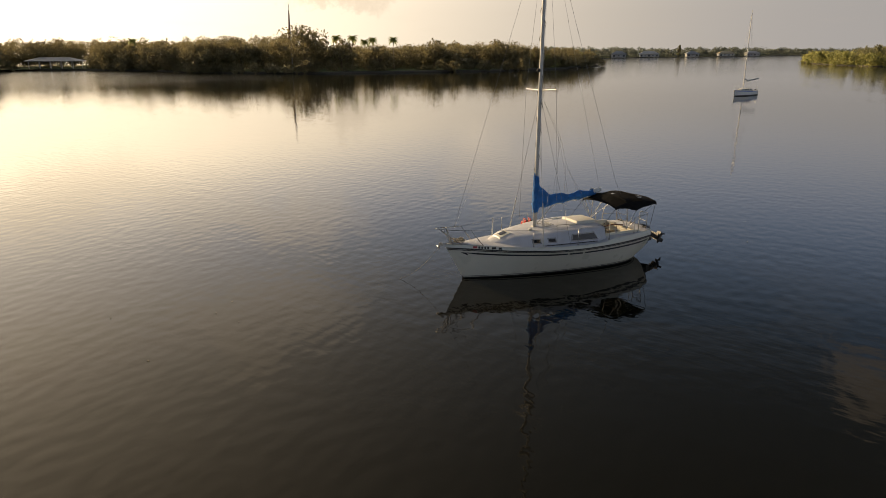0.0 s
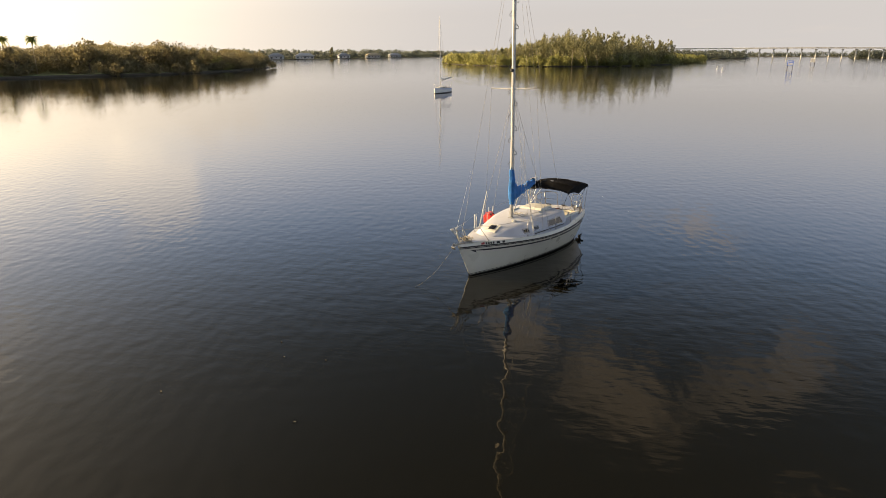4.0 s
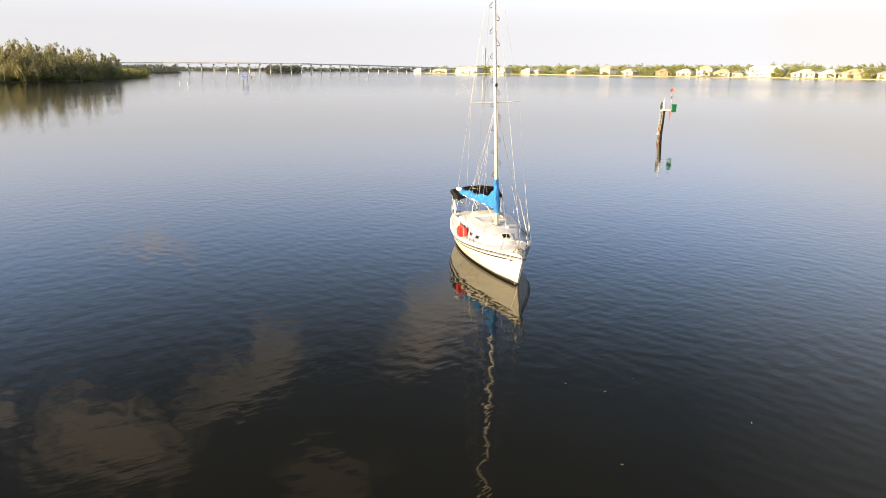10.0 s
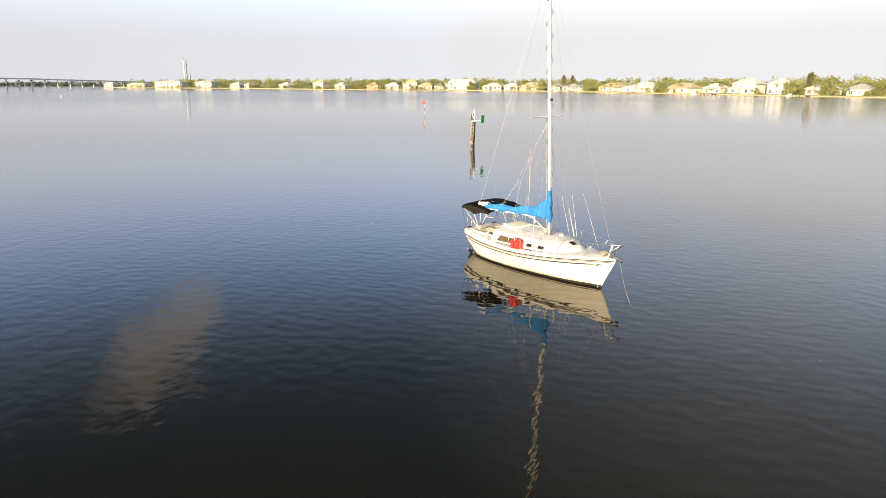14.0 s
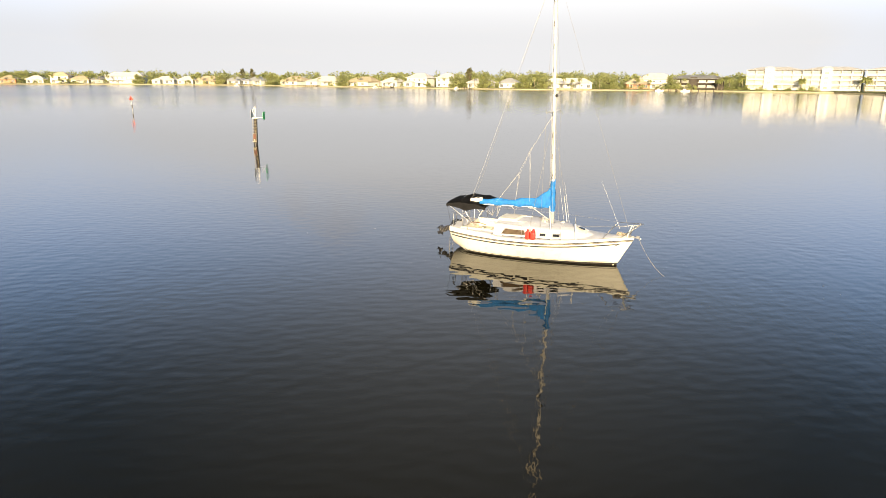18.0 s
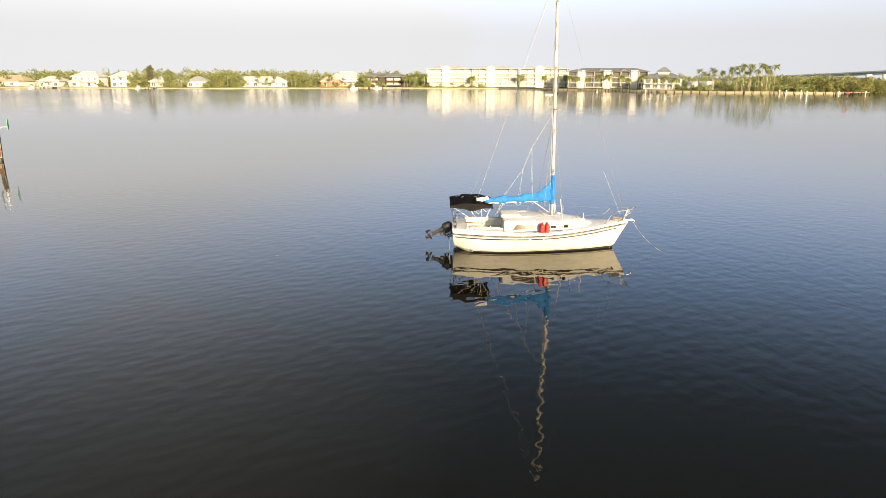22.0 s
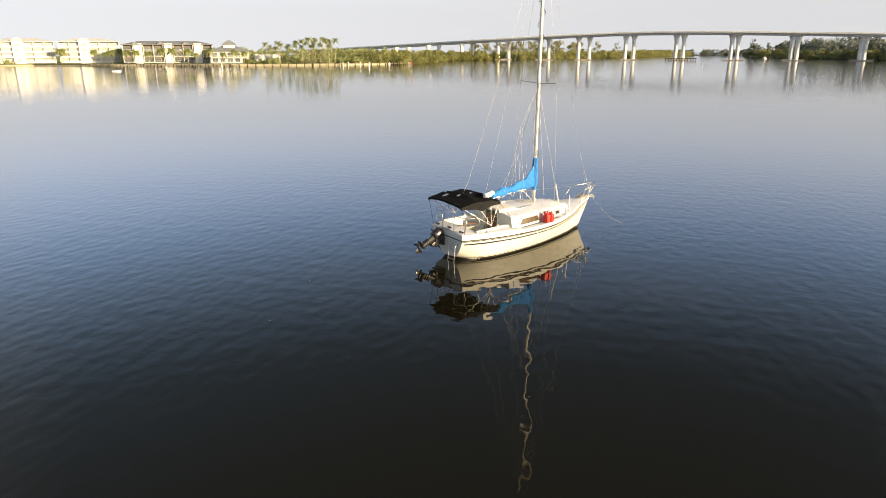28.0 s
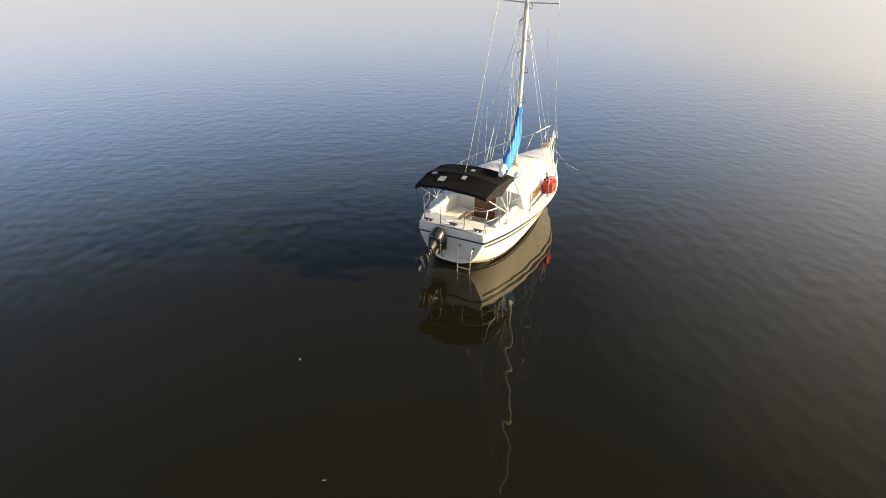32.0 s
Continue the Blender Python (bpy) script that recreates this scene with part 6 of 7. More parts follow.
far = thing("far_bridge", "long low concrete bridge seen far across the water", "bridge")
FAR = [Vector(p) for p in ((-950, -330, 13.5), (-985, -230, 14.2), (-1010, -130, 14.6), (-1035, -40, 14.0), (-1075, 50, 12.5), (-1130, 150, 10), (-1190, 240, 8))]
ftop = []
for a, b in zip(FAR, FAR[1:]):
    ftop += [a.lerp(b, k / 6) for k in range(6)]
ribbon("deck", ftop, 8, 0.8, "concrete", far, 0.9)
for o in (-3.9, 3.9):
    ribbon("parapet", offset(ftop, o), 0.3, 0.9, "concrete", far)
for k in range(0, len(ftop) - 1):
    p = ftop[k]
    bm = B()
    loft(bm, [[(w * math.cos(a), w * 1.1 * math.sin(a), q) for a in np.linspace(0, 2 * math.pi, 9)[:-1]] for w, q in ((0.75, -0.5), (0.7, p.z * 0.6), (0.85, p.z * 0.75))], closed=True)
    loft(bm, [[(1.1, -w, q), (1.1, w, q), (-1.1, w, q), (-1.1, -w, q)] for w, q in ((0.9, p.z * 0.74), (3.2, p.z - 2.2))], closed=True)
    part("pier", bm, "concrete", far, "slim pale hammerhead pier", at=pose(p.x, p.y, 0, 0, 0, 108))

# ---- buildings ----
def hip_roof(bm, w, d, z, h, over=0.7, ridge=None):
    a, b = w / 2 + over, d / 2 + over
    r = max(0.2, a - b) if ridge is None else ridge
    v = [bm.verts.new(p) for p in ((-a, -b, z), (a, -b, z), (a, b, z), (-a, b, z), (-r, 0, z + h), (r, 0, z + h))]
    u = [bm.verts.new(p) for p in ((-a, -b, z - 0.25), (a, -b, z - 0.25), (a, b, z - 0.25), (-a, b, z - 0.25))]
    for q in ((0, 1, 5, 4), (1, 2, 5), (2, 3, 4, 5), (3, 0, 4)):
        bm.faces.new([v[k] for k in q])
    for k in range(4):
        bm.faces.new((u[k], u[(k + 1) % 4], v[(k + 1) % 4], v[k]))
    bm.faces.new(u[::-1])
    return bm


def pane_in(parent, x, y, z, w, h, rz=0.0, name="window", trim="whitewall", glass="window"):
    """A window that faces -y: a proud frame with a recessed pane."""
    bm = B()
    t = 0.12
    for c, s in (((0, 0, h / 2 + t / 2), (w + 2 * t, 0.14, t)), ((0, 0, -h / 2 - t / 2), (w + 2 * t, 0.2, t)), ((-w / 2 - t / 2, 0, 0), (t, 0.14, h)), ((w / 2 + t / 2, 0, 0), (t, 0.14, h)), ((0, 0.02, 0), (0.07, 0.08, h))):
        box(bm, c, s)
    f = part(name, bm, trim, parent, at=pose(x, y - 0.03, z, 0, 0, rz))
    bm = B()
    box(bm, (0, 0.035, 0), (w, 0.05, h))
    part("pane", bm, glass, f)


def house(x, y, rz, w, d, storeys, wall, roof, label, wing=0, chimney=False, porch=True):
    h = 3.1 * storeys
    t = thing("house", label, "house", "waterfront houses", at=pose(x, y, 1.2, 0, 0, rz))
    bm = B()
    box(bm, (0, 0, h / 2 - 0.2), (w, d, h + 0.4))
    part("wall", bm, wall, t)
    part("roof", hip_roof(B(), w, d, h + 0.22, 1.9 + 0.14 * min(w, d), 1.0), roof, t, smooth=False)
    n = max(2, int(w / 4.2))
    for s in range(storeys):
        for k in range(n):
            px = -w / 2 + (k + 0.5) * w / n
            big = s == 0 and k % 2 == 0
            pane_in(t, px, -d / 2, 3.1 * s + (1.25 if big else 1.6), 2.2 if big else 1.3, 2.1 if big else 1.2)
        pane_in(t, w / 2, 0, 3.1 * s + 1.6, 1.3, 1.2, 90)
    if wing:
        ww = w * 0.42
        bm = B()
        box(bm, (wing * (w / 2 - ww / 2), -d / 2 - 2.2, 1.45), (ww, 4.6, 3.1))
        part("wing_wall", bm, wall, t)
        part("wing_roof", hip_roof(B(), ww, 4.8, 3.02, 1.5), roof, t, at=pose(wing * (w / 2 - ww / 2), -d / 2 - 2.2, 0))
        pane_in(t, wing * (w / 2 - ww / 2), -d / 2 - 4.5, 1.4, 2.4, 1.9)
    if porch:
        px = -wing * w * 0.22 if wing else 0
        bm = B()
        box(bm, (px, -d / 2 - 1.5, 2.75), (w * 0.4, 3.0, 0.22), bevel=0.03)
        part("porch_roof", bm, roof, t)
        for k in range(4):
            bm = B()
            tube(bm, [(px - w * 0.19 + k * w * 0.127, -d / 2 - 2.8, -0.3), (px - w * 0.19 + k * w * 0.127, -d / 2 - 2.8, 2.65)], 0.13, 8)
            part("porch_post", bm, "whitewall", t)
    if chimney:
        bm = B()
        box(bm, (w * 0.22, 0.5, h + 1.6), (1.1, 1.1, 2.8), bevel=0.05)
        part("chimney", bm, wall, t)


HOUSES = (
    (-549, 406, 32, 34, 12, 2, "whitewall", "tile_white", "large white two-storey waterfront house", 1, False),
    (-511, 420, 20, 19, 11, 1, "whitewall", "tile_white", "low white bungalow behind the seawall", -1, False),
    (-493, 428, 20, 15, 10, 1, "stucco", "tile_white", "small cream bungalow on the seawall", 0, False),
    (-469, 436, 18, 28, 14, 1, "tanwall", "tile_tan", "wide tan-roofed villa with a screened porch", 0, False),
    (-444, 442, 14, 15, 10, 1, "whitewall", "tile_grey", "white bungalow with a grey roof", 1, False),
    (-417, 440, -4, 18, 11, 1, "whitewall", "tile_grey", "white house with a grey metal roof", -1, True),
    (-370, 436, -7, 24, 13, 1, "stucco", "tile_tan", "cream house under a broad tan tile roof", 1, True),
    (-333, 432, -7, 29, 14, 1, "stucco", "tile_white", "large cream villa with a pale hipped roof", -1, True),
    (-294, 428, -7, 25, 13, 1, "stucco", "tile_tan", "cream villa with a tan hipped roof", 1, True),
    (-265, 425, -7, 15, 11, 1, "whitewall", "tile_white", "low white house with a wide porch", 0, False),
    (-240, 424, -5, 18, 11, 2, "whitewall", "tile_white", "white two-storey house with a hipped roof", -1, False),
    (-216, 423, -5, 14, 11, 2, "whitewall", "tile_white", "plain white two-storey house", 0, False),
    (-188, 421, -4, 17, 10, 1, "whitewall", "tile_white", "white bungalow partly hidden by trees", 1, False),
    (-166, 421, 6, 13, 10, 1, "whitewall", "tile_grey", "small white waterfront cottage", 0, False),
    (-128, 436, 20, 33, 10, 1, "whitewall", "tile_white", "long low white house with a row of windows", 0, False),
    (-84, 456, 20, 15, 11, 1, "pinkwall", "tile_tan", "terracotta-coloured house among palms", 1, False),
    (-76, 486, 16, 26, 16, 2, "stucco", "tile_white", "big pale building behind the palms", 0, False),
    (-486, -602, 143, 16, 10, 1, "whitewall", "tile_grey", "far pale house on the wooded western shore", 0, False),
    (-552, -628, 143, 22, 11, 1, "stucco", "tile_white", "far long pale house under the trees", 0, False),
    (-640, -648, 150, 15, 10, 1, "whitewall", "tile_grey", "far white bungalow by the western woods", 0, False),
    (-716, -664, 150, 20, 10, 1, "stucco", "tile_tan", "far cream house by the western woods", 0, False),
    (-806, -700, 155, 18, 10, 1, "whitewall", "tile_white", "far white house on the western shore", 0, False),
    (-1022, 142, 36, 16, 10, 1, "whitewall", "tile_white", "far white waterfront house", 0, False),
    (-860, 268, 30, 15, 10, 1, "whitewall", "tile_white", "far white house near the power plant", 0, False),
    (-842, 278, 14, 11, 9, 1, "greywall", "tile_grey", "far grey bungalow on the seawall", 0, False),
    (-703, 316, 14, 18, 12, 2, "stucco", "tile_tan", "far cream house among palms", 0, False),
    (-635, 348, 35, 14, 11, 1, "pinkwall", "tile_tan", "far terracotta house under palms", 0, False),
    (-617, 362, 35, 15, 10, 1, "whitewall", "tile_white", "white house with a steep pale roof", 0, False),
    (-598, 374, 35, 16, 12, 2, "stucco", "tile_tan", "cream two-storey villa with a tan roof", 1, False),
    (-584, 384, 35, 16, 11, 1, "stucco", "tile_tan", "low tan-roofed wing of a seawall villa", 0, False),
    (-770, 300, 14, 16, 10, 1, "whitewall", "tile_white", "far white bungalow on the seawall", 0, False),
    (-670, 326, 25, 15, 10, 1, "stucco", "tile_white", "far cream bungalow on the seawall", 0, False),
    (-570, 394, 35, 14, 10, 1, "greywall", "tile_dark", "dark screened bungalow beside a seawall", 0, False),
)
for hx, hy, rz, w, d, st, wall, roof, label, wing, chim in HOUSES:
    house(hx, hy, rz, w, d, st, wall, roof, label, wing, chim, porch=w > 14)


def condo(x, y, rz, w, d, label, floors=4, wall="stucco", roof="tile_white", group="apartment blocks", fh=3.15, bays=6, gables=False, core_wall=None):
    h = fh * floors + 0.4
    t = thing("apartment_block", label, "apartment building", group, at=pose(x, y, 1.2, 0, 0, rz))
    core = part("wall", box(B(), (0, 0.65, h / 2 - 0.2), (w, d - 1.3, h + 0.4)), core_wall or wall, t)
    part("roof", hip_roof(B(), w, d, h + 0.22, 2.0, 0.8), roof, t)
    bay = w / bays
    for k in range(bays):
        px = -w / 2 + (k + 0.5) * bay
        if k % 3 == (1 if gables else 2) and (gables or floors < 4 or k == 2):
            bm = B()
            box(bm, (px, -d / 2 + 1.0, h / 2 + 0.25), (bay * (0.8 if floors < 4 else 1.05), 3.2, h + 1.3))
            if floors == 4:
                part("tower_roof", hip_roof(B(), bay * 1.05, 3.2, h + 0.95, 1.3, 0.35), roof, t, at=pose(px, -d / 2 + 1.0, 0))
            part("stair_tower", bm, wall, t, "projecting bay")
            for f in range(floors):
                pane_in(t, px, -d / 2 - (0.6 if floors == 4 else 0), fh * f + 1.6, bay * 0.42, 1.5, glass="window" if gables else "palepane")
            continue
        for f in range(floors):
            z = fh * f
            bm = B()
            box(bm, (px, -d / 2 + 0.65, z + 0.1), (bay * 0.98, 1.4, 0.24))
            b = part("balcony", bm, wall, t)
            bm = B()
            box(bm, (px, -d / 2 + 0.02, z + 1.12), (bay * 0.98, 0.06, 0.08))
            box(bm, (px, -d / 2 + 0.02, z + 0.32), (bay * 0.98, 0.05, 0.06))
            for j in range(9):
                box(bm, (px - bay * 0.48 + j * bay * 0.12, -d / 2 + 0.02, z + 0.7), (0.05, 0.05, 0.85))
            part("railing", bm, "rail", b)
            if not gables:
                bm = B()
                box(bm, (px, -d / 2 - 0.16, z + 0.52), (bay * 0.9, 0.08, 0.8), bevel=0.02)
                part("balcony_front", bm, wall, b, "solid white balcony front")
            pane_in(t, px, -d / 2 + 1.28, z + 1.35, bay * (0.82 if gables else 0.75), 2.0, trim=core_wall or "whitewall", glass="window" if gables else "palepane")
        for s in (-1, 1):
            bm = B()
            box(bm, (px + s * bay * 0.49, -d / 2 + 0.35, h / 2), (0.35, 0.5, h))
            part("pillar", bm, wall, t)
    for f in range(floors):
        for k in (-1, 1):
            pane_in(t, w / 2, k * d * 0.22, fh * f + 1.6, 1.4, 1.4, 90)
            pane_in(t, -w / 2, k * d * 0.22, fh * f + 1.6, 1.4, 1.4, -90)
    if gables:
        for k in (-0.36, -0.08, 0.2):
            bm = B()
            z = h + 0.1
            a = [bm.verts.new(p) for p in ((-2.6, -d / 2 - 0.9, z), (2.6, -d / 2 - 0.9, z), (0, -d / 2 - 0.9, z + 1.7))]
            b = [bm.verts.new(p) for p in ((-2.6, 0, z), (2.6, 0, z), (0, 0, z + 1.7))]
            bm.faces.new(a)
            for i in range(3):
                bm.faces.new((a[i], a[(i + 1) % 3], b[(i + 1) % 3], b[i]))
            part("gable", bm, roof, t, at=pose(k * w, 0, 0))


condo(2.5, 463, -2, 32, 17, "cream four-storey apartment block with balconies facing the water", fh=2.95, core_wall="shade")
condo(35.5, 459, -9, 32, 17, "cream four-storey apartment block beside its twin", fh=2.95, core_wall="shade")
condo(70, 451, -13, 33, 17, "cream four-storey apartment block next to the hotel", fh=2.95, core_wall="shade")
condo(106, 412, -18, 50, 16, "pale three-storey hotel with grey gabled roof and balconies", 3, "hotelwall", "tile_dark", "waterfront hotel", 3.3, 9, True, "hotel_shade")
condo(-945, 205, 36, 44, 14, "long pale far apartment row", 2, "stucco", "tile_white", "far apartment rows", 3.0, 6)
condo(-990, 172, 36, 30, 12, "pale far apartment row by the water", 1, "stucco", "tile_white", "far apartment rows", 3.0, 5)
condo(-902, 240, 36, 26, 14, "pale far apartment row under the stacks", 2, "stucco", "tile_white", "far apartment rows", 3.0, 5)
condo(-44, 462, 4, 33, 12, "low dark timber building with white-railed galleries", 2, "darkwall", "tile_dark", "yacht club", 3.2, 6)

pav = thing("pavilion", "white two-storey pavilion with a tiered grey roof", "pavilion", at=pose(132, 381, 1.0, 0, 0, -20))
part("wall", box(B(), (0, 0, 3.1), (22, 14, 6.8)), "whitewall", pav)
part("roof", hip_roof(B(), 22, 14, 6.7, 3.0, 1.2), "tile_dark", pav, "dark hipped roof")
part("cupola_wall", box(B(), (0, 0, 9.4), (6.5, 5, 2.2)), "whitewall", pav)
part("cupola_roof", hip_roof(B(), 6.5, 5, 10.6, 2.4, 1.0), "tile_dark", pav)
for f in (0, 1):
    for k in range(5):
        pane_in(pav, -8.4 + 4.2 * k, -7, 1.5 + 3.3 * f, 2.8, 2.2)
    bm = B()
    box(bm, (0, -7.9, 3.15 * f + 0.1), (21, 2.0, 0.25))
    b = part("gallery", bm, "whitewall", pav)
    bm = B()
    box(bm, (0, -8.85, 3.15 * f + 1.15), (21, 0.08, 0.1))
    for j in range(15):
        box(bm, (-10.4 + j * 1.486, -8.85, 3.15 * f + 0.7), (0.07, 0.07, 0.9))
    part("railing", bm, "rail", b)
hall = thing("annex", "plain white flat-roofed annex beside the pavilion", "building", at=pose(152, 373, 1.0, 0, 0, -20))
part("wall", box(B(), (0, 0, 2.2), (15, 10, 4.9)), "whitewall", hall)
part("parapet", box(B(), (0, 0, 4.75), (15.4, 10.4, 0.3), bevel=0.04), "whitewall", hall)
for k in range(3):
    pane_in(hall, -4.6 + 4.6 * k, -5, 1.6, 2.0, 1.8)

plant = thing("power_plant", "far white power plant with two tall slender stacks", "power plant", at=pose(-1098, 262, 0.9, 0, 0, 30))
for x, h, r in ((0, 43, 0.85), (5.0, 41, 0.8), (11, 24, 0.9)):
    bm = B()
    tube(bm, [(0, x, 0), (0, x, h * 0.9), (0, x, h)], [r * 1.15, r, r], 14)
    part("stack", bm, "whitewall", plant, "white stack")
part("boiler_house", box(B(), (-4, 3, 4.5), (18, 30, 9), bevel=0.3), "whitewall", plant)
part("tank", tube(B(), [(10, 24, 0), (10, 24, 10)], 5, 20), "whitewall", plant, "white round tank")
for k in range(5):
    bm = B()
    box(bm, (-13.1, -9 + 6 * k, 5), (0.3, 2.4, 4))
    part("louvre", bm, "grey", plant)

# ---- docks and seawall furniture ----
def dock(name, pts, width, label, pile_step=4.0):
    d = thing(name, label, "dock", "wooden docks")
    step = 0
    for a, b in zip(pts, pts[1:]):
        a, b = Vector((*a, 0)), Vector((*b, 0))
        u = (b - a).normalized()
        s = Vector((-u.y, u.x, 0))
        bm = B()
        box(bm, ((a + b) / 2 + Vector((0, 0, 1.05))).to_tuple(), ((b - a).length, width, 0.22), rz=math.atan2(u.y, u.x), bevel=0.03)
        part("planking", bm, "dockwood", d)
        n = int((b - a).length / pile_step)
        for k in range(n + 1):
            for o in (-width / 2, width / 2):
                q = a.lerp(b, k / max(n, 1)) + s * o
                bm = B()
                tube(bm, [(0, 0, -1), (0, 0, 1.4)], [0.2, 0.17], 8)
                part("pile", bm, "piling", d, at=pose(q.x, q.y, 0))


dock("hotel_dock", [(58, 390), (84, 356), (112, 328), (150, 310), (166, 306)], 3.2, "long boardwalk on piles in front of the hotel")
dock("marina_dock", [(163, 305), (190, 299), (206, 298)], 2.4, "grey fishing dock beyond the palms")
dock("house_dock", [(-330, 412), (-331, 398)], 2.0, "short private dock below a villa")
dock("house_dock", [(-252, 402), (-252, 388)], 2.0, "short private dock below the white houses")
dock("house_dock", [(-186, 398), (-186, 386)], 2.0, "short private dock with a boat lift")
dock("house_dock", [(-405, 420), (-404, 406)], 2.0, "short private dock below a grey-roofed house")
dock("club_dock", [(-70, 426), (-52, 420), (-30, 421)], 2.4, "club dock with moored boats")
for x, y, rz in ((-258, 388, 80), (-192, 388, 85), (-62, 416, 10), (-46, 414, 5), (-412, 408, 80), (567, 274, 60)):
    far_boat = thing("motorboat", "small white motorboat moored at a dock", "motorboat", "moored motorboats", at=pose(x, y, 0, 0, 0, rz) @ Matrix.Scale(0.8, 4))
    bm = B()
    rows = [[(px, 1.15 * wv, 1.0 + 0.06 * px), (px, 0.8 * wv, 0.0), (px, -0.8 * wv, 0.0), (px, -1.15 * wv, 1.0 + 0.06 * px)] for px, wv in ((-3.2, 0.9), (0, 1.0), (2, 0.75), (3.4, 0.06))]
    loft(bm, rows, closed=True)
    bm.faces.new([bm.verts.new(p) for p in rows[0]])
    part("hull", bm, "white", far_boat)
    bm = B()
    box(bm, (-0.3, 0, 1.5), (2.0, 1.5, 1.0), bevel=0.15)
    part("console", bm, "white", far_boat)
    bm = B()
    box(bm, (-0.4, 0, 2.7), (2.6, 1.9, 0.1), bevel=0.03)
    part("canopy", bm, "white", far_boat)
    for cx in (-1.5, 0.7):
        for cy in (-0.8, 0.8):
            bm = B()
            tube(bm, [(cx, cy, 1.0), (cx, cy, 2.7)], 0.04, 6)
            part("canopy_post", bm, "steel", far_boat)

for x, y, h in ((96, 297, 2.2), (157, 264, 2.4), (164.6, 303, 2.1), (168, 303, 1.9), (174.6, 301.5, 1.9), (190.3, 296.3, 1.8), (203.7, 296.6, 1.8)):
    w = thing("white_piling", "white capped piling standing at the boardwalk", "piling", "white pilings", at=pose(x, y, 0))
    bm = B()
    tube(bm, [(0, 0, -1), (0, 0, h - 0.35)], 0.22, 10)
    part("pile", bm, "white", w, smooth=True)
    bm = B()
    tube(bm, [(0, 0, h - 0.35), (0, 0, h - 0.25), (0, 0, h)], [0.3, 0.3, 0.06], 10)
    part("cap", bm, "white", w, "white conical cap")

skiff = thing("skiff", "small low white skiff lying off the boardwalk", "boat", at=pose(45, 275, 0, 0, 0, -18) @ Matrix.Scale(0.7, 4))
bm = B()
rows = [[(px, 0.85 * wv, 0.55 + 0.03 * px), (px, 0.6 * wv, -0.1), (px, -0.6 * wv, -0.1), (px, -0.85 * wv, 0.55 + 0.03 * px)] for px, wv in ((-2.3, 0.85), (-1.0, 1.0), (0.6, 0.95), (1.7, 0.6), (2.5, 0.06))]
loft(bm, rows, closed=True)
bm.faces.new([bm.verts.new(p) for p in rows[0]])
part("hull", bm, "white", skiff)
for px in (-1.4, 0.3):
    bm = B()
    box(bm, (px, 0, 0.48), (0.3, 1.4, 0.05), bevel=0.01)
    part("thwart", bm, "dockwood", skiff, "wooden seat")
bm = B()
box(bm, (-2.45, 0, 0.6), (0.3, 0.26, 0.6), bevel=0.05)
part("outboard", bm, "black", skiff, "small black outboard")

bath = thing("picnic_shelter", "pale metal-roofed picnic shelter on the park bank", "shelter", at=pose(47, -330, 0.6, 0, 0, -25))
part("roof", hip_roof(B(), 22, 8, 3.4, 1.5, 0.6), "tile_grey", bath)
for k in range(5):
    for yy in (-3.8, 3.8):
        bm = B()
        tube(bm, [(-10 + 5 * k, yy, 0), (-10 + 5 * k, yy, 3.3)], 0.16, 8)
        part("post", bm, "concrete", bath)

flag = thing("flagpole", "tall flagpole with a huge furled striped flag above the oaks", "flagpole", at=pose(-44, -256, 0.6))
bm = B()
tube(bm, [(0, 0, 0), (0, 0, 12), (0, 0, 25)], [0.28, 0.22, 0.1], 10)
part("pole", bm, "grey", flag)
bm = B()
rows = []
for k in range(13):
    f = k / 12
    z = 23.5 - 10.5 * f
    rows.append([(0.15 + (0.25 + 0.55 * f) * j / 4, 0.22 * math.sin(j * 2.0 + f * 3), z - 0.5 * j) for j in range(5)])
loft(bm, rows)
bmesh.ops.solidify(bm, geom=bm.faces[:], thickness=0.03)
part("flag", bm, "flagred", flag, "limp red-striped flag", smooth=True)

# ---- palms and single trees ----
def palm(h, label, group, fronds=15, size=2.3, lean=0.3):
    t = thing("palm_tree", label, "palm tree", group)
    bm = B()
    tube(bm, [(0, 0, -0.3), (lean * 0.3, 0, h * 0.4), (lean * 0.8, 0, h * 0.8), (lean, 0, h)], [0.21, 0.14, 0.115, 0.12], 8)
    part("trunk", bm, "palmtrunk", t, smooth=True)
    bm = B()
    for k in range(fronds):
        a = k * 2.399
        up = 0.95 - 1.5 * (k / fronds)
        d = Vector((math.cos(a), math.sin(a), 0))
        side = Vector((-d.y, d.x, 0))
        pts = [Vector((lean, 0, h)) + d * size * s + Vector((0, 0, size * (up * s - 0.75 * s * s))) for s in (0.04, 0.3, 0.6, 0.85, 1.02)]
        wd = [0.10, 0.42, 0.46, 0.3, 0.04]
        for s in (-1, 1):
            prev = None
            for p, w in zip(pts, wd):
                cur = (bm.verts.new(p), bm.verts.new(p + side * s * w * size * 0.36 - Vector((0, 0, w * size * 0.2))))
                if prev:
                    bm.faces.new((prev[0], cur[0], cur[1], prev[1]))
                prev = cur
    part("crown", bm, "frond", t, "arching green fronds")
    return t


def plant_palms(spots, h, label, group, **k):
    first = palm(h, label, group, **k)
    for n, (x, y, s, rz) in enumerate(spots):
        m = pose(x, y, 0.9, 0, 0, rz) @ Matrix.Scale(s, 4)
        if n == 0:
            first.matrix_basis = m
        else:
            copy_thing(first, m)
    return first


prng = np.random.default_rng(11)


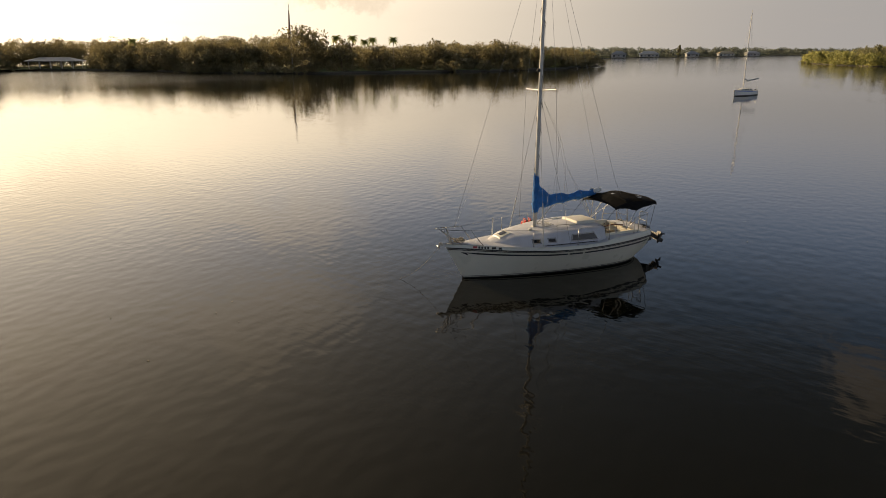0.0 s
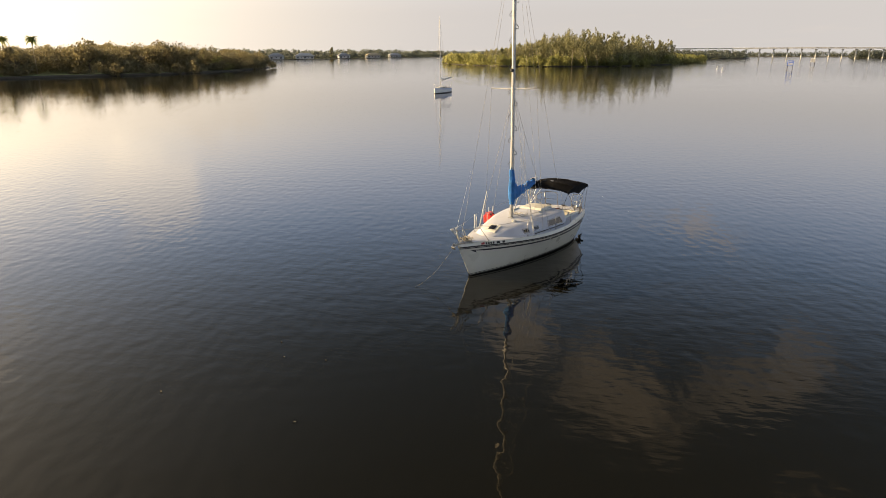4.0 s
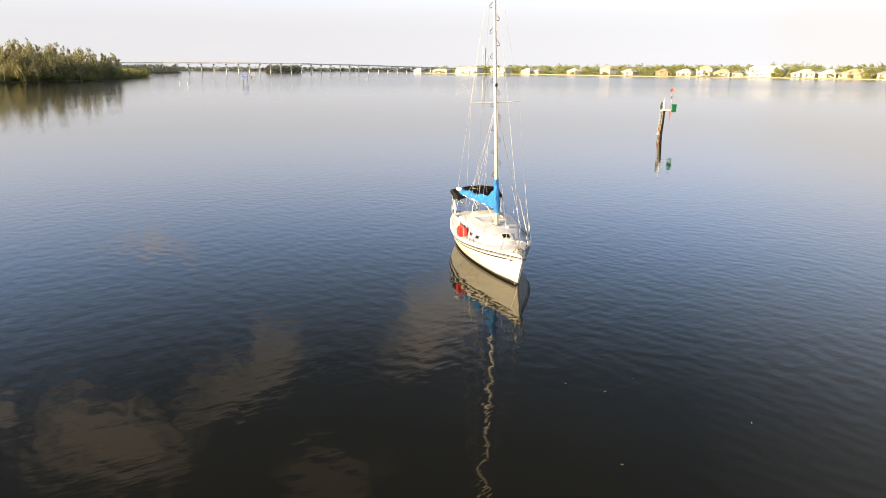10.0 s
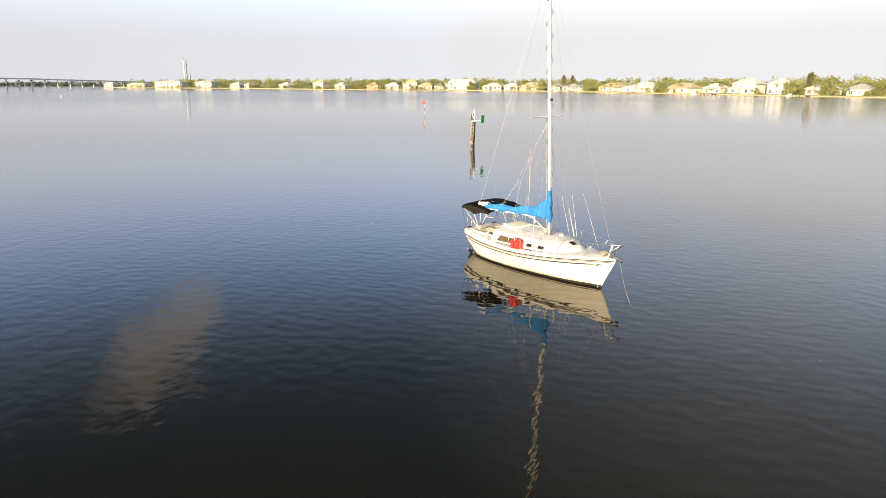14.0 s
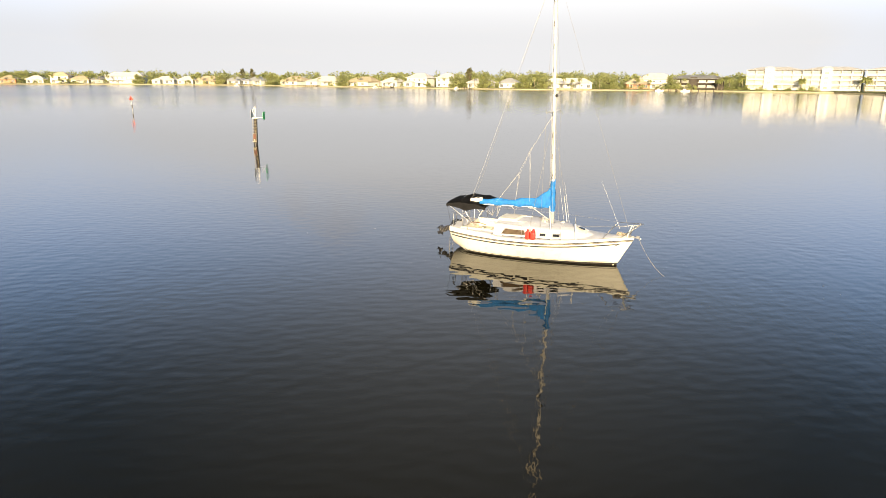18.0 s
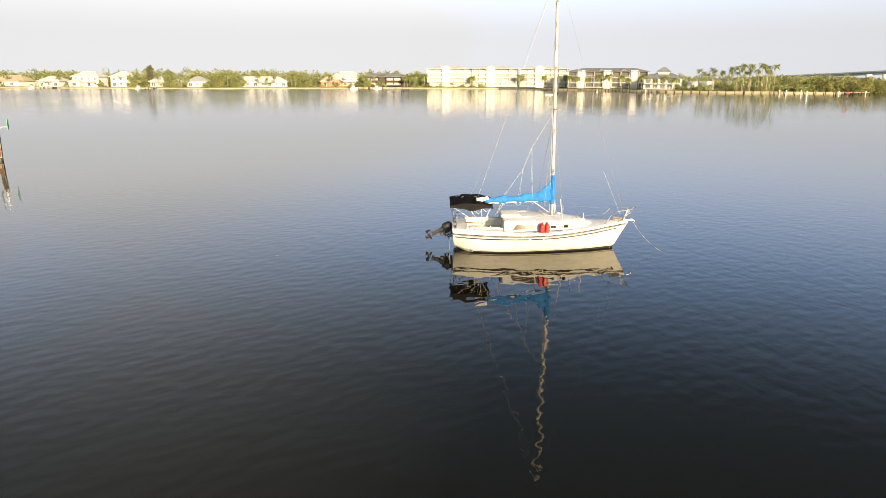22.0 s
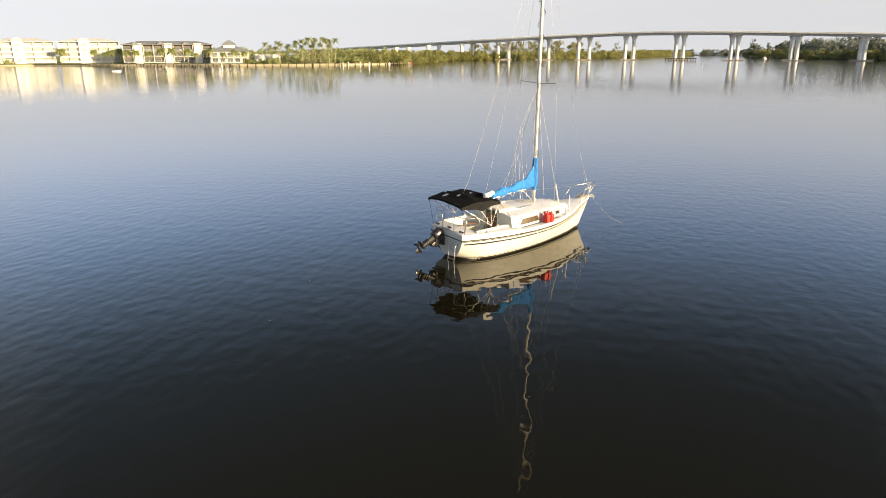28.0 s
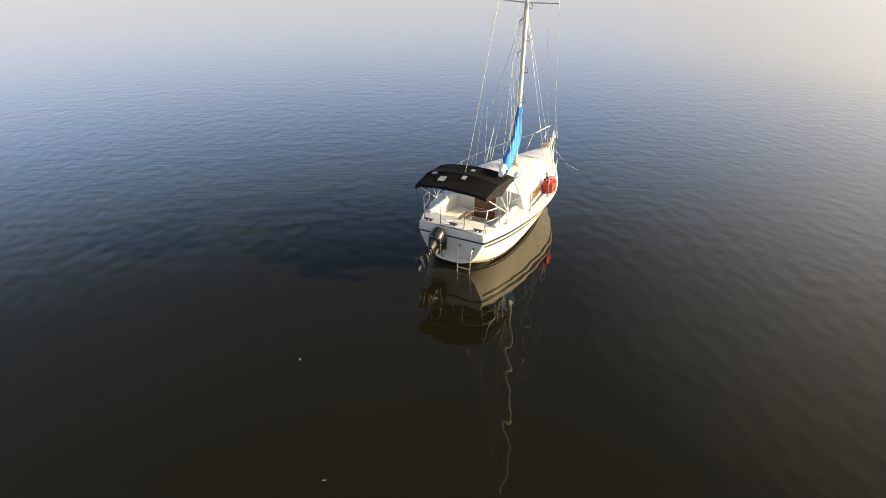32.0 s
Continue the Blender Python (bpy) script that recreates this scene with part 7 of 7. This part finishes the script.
def bearing(azimuth, reach):
    """A place on the town shore by its bearing from the anchorage."""
    return (-18.84 + reach * math.cos(radians(azimuth)), -18.65 + reach * math.sin(radians(azimuth)))


spots = [(*bearing(66.6 - 2.9 * t + prng.uniform(-0.12, 0.12), prng.uniform(398, 425)), prng.uniform(0.74, 1.12), prng.uniform(0, 360)) for t in np.linspace(0.0, 1.0, 11)]
plant_palms(spots, 11.6, "tall slender palm in the grove beside the pavilion", "tall palms", size=2.5)
spots = [(*bearing(63.5 - 2.5 * t + prng.uniform(-0.12, 0.12), prng.uniform(384, 400)), prng.uniform(0.74, 1.12), prng.uniform(0, 360)) for t in np.linspace(0.0, 1.0, 15)]
plant_palms(spots, 14.6, "very tall royal palm near the marina dock", "royal palms", size=2.6, fronds=17)
spots = [(62 + 66 * t + prng.uniform(-1.5, 1.5), 404 - 62 * t + prng.uniform(2, 7), prng.uniform(0.74, 1.12), prng.uniform(0, 360)) for t in np.linspace(0, 1, 14)]
plant_palms(spots, 8.2, "short full palm along the hotel boardwalk", "boardwalk palms", size=3.5, fronds=22)
spots = [(x + prng.uniform(-2, 2), y + prng.uniform(-2, 2), prng.uniform(0.74, 1.12), prng.uniform(0, 360)) for x, y in ((-22, 444), (-18, 448), (-26, 450), (-14, 446), (17, 446), (19, 450), (50, 440), (52, 444), (82, 432), (-30, 447), (84, 436))]
plant_palms(spots, 8.6, "bushy palm between the apartment blocks", "garden palms", size=3.5, fronds=22)
spots = [(-700 + 640 * t + prng.uniform(-8, 8), float(np.interp(-700 + 640 * t, [-830, -650, -530, -430, -340, -240, -150, -64], [262, 308, 392, 425, 414, 402, 396, 428])) + prng.uniform(5, 30), prng.uniform(0.74, 1.12), prng.uniform(0, 360)) for t in np.linspace(0, 1, 76)]
plant_palms(spots, 9.4, "garden palm on the residential waterfront", "waterfront palms", size=3.0, fronds=18)
spots = [(x, y, prng.uniform(0.86, 1.0), prng.uniform(0, 360)) for x, y in ((-60, -247), (-66, -245), (-70.5, -243), (-74, -243), (-82, -240), (14, -300))]
plant_palms(spots, 12.6, "tall cabbage palm standing above the oaks", "park palms", size=2.4, fronds=26)


def oak(label, h, w, group, leaf, seed, low=0.25):
    t = thing("tree", label, "tree", group)
    r = np.random.default_rng(seed)
    bm = B()
    tube(bm, [(0, 0, -0.4), (0.1, 0, h * 0.2), (0.0, 0.1, h * 0.38)], [0.5, 0.38, 0.3], 8)
    part("trunk", bm, "trunk", t, smooth=True)
    for k in range(6):
        a = k * 1.05 + r.uniform(-0.3, 0.3)
        e = Vector((math.cos(a) * w * 0.33, math.sin(a) * w * 0.33, h * r.uniform(0.55, 0.8)))
        bm = B()
        tube(bm, [(0, 0.1, h * 0.34), (e * 0.5 + Vector((0, 0, h * 0.22))).to_tuple(), e.to_tuple()], [0.24, 0.15, 0.05], 6)
        part("limb", bm, "trunk", t, smooth=True)
    ob = quads_object("crown", [crown((0, 0, 0), h, w, 30, 46, 0.5, low, "round")], leaf)
    ob.parent = t
    return t


def grow(proto, spots):
    for n, (x, y, rz) in enumerate(spots):
        m = pose(x, y, 0.8, 0, 0, rz)
        if n == 0:
            proto.matrix_basis = m
        else:
            copy_thing(proto, m)


grow(oak("big spreading dark live oak on the park shore", 15.5, 18, "park oaks", "leaf_oak", 1), ((-47, -246, 0),))
grow(oak("rounded dark oak along the park shore", 10.0, 14, "park oaks", "leaf_oak", 2), ((-14, -262, 10), (-24, -256, 130), (2, -276, 200), (-60, -240, 40), (24, -322, 90), (-132, -246, 20), (-100, -240, 300), (72, -330, 60), (16, -308, 140)))
grow(oak("smaller bushy oak beside the water", 8.0, 10, "park oaks", "leaf_oak", 3, 0.1), ((-74, -236, 0), (-116, -236, 60), (-146, -246, 120), (-178, -266, 20), (10, -298, 90), (-192, -276, 50), (-8, -268, 40)))
grow(oak("sunlit rounded garden tree by the seawall", 8.5, 11, "garden trees", "leaf_town", 4, 0.08), ((-205, 414, 0), (-152, 412, 50), (-180, 408, 20), (-100, 440, 90), (-388, 424, 10), (-310, 420, 70), (-455, 432, 30), (-528, 402, 80), (-58, 440, 45), (-140, 420, 12)))
grow(oak("tall narrow dark conifer above the roofs", 15.0, 5, "far conifers", "leaf_pine", 5, 0.1), ((-204, 436, 0), (-446, 452, 40), (-438, 456, 90), (-610, -640, 10)))

# bare trunks leaning out of the island's edge
for x, y, h, lean, rz in ((-330, -158, 9, 3.5, 30), (-334, -150, 8, -3.0, 80), (-331, -170, 10, 2.6, -40), (-338, -146, 7, 3.8, 10), (-333, -186, 8, -2.4, 60)):
    snag = thing("bare_trunk", "pale bare dead trunk leaning at the island's edge", "dead tree", "dead trunks", at=pose(x, y, 0.2, 0, 0, rz))
    bm = B()
    tube(bm, [(0, 0, -0.6), (lean * 0.3, 0.2, h * 0.4), (lean, -0.1, h)], [0.22, 0.15, 0.05], 7)
    part("trunk", bm, "palmtrunk", snag, smooth=True)
    for f, s in ((0.45, 1), (0.6, -1), (0.75, 1)):
        bm = B()
        p = Vector((lean * f, 0.1, h * f))
        tube(bm, [p, p + Vector((0.5 * s, 0.7 * s, 0.8)), p + Vector((0.8 * s, 1.3 * s, 2.0))], [0.07, 0.05, 0.02], 6)
        part("limb", bm, "palmtrunk", snag, smooth=True)

# ---- small things adrift ----
for x, y, rz in ((-9.35, 0.9, 20), (-11.9, -1.57, 130), (11.22, -1.01, 40), (11.8, -0.2, 100), (11.27, 0.81, 10), (14.74, -1.12, 70), (13.75, 2.44, 150)):
    leaf = thing("floating_leaf", "small pale leaf floating on the water", "leaf", "leaves adrift", at=pose(x, y, 0.012, 0, 0, rz) @ Matrix.Scale(0.55, 4))
    bm = B()
    loft(bm, [[(-0.07, 0, 0.0), (-0.07, 0.001, 0.004)], [(-0.02, -0.03, 0.006), (-0.02, 0.03, 0.01)], [(0.03, -0.028, 0.008), (0.03, 0.028, 0.006)], [(0.08, 0, 0.012), (0.08, 0.001, 0.014)]])
    bmesh.ops.solidify(bm, geom=bm.faces[:], thickness=0.004)
    part("blade", bm, "rope", leaf)
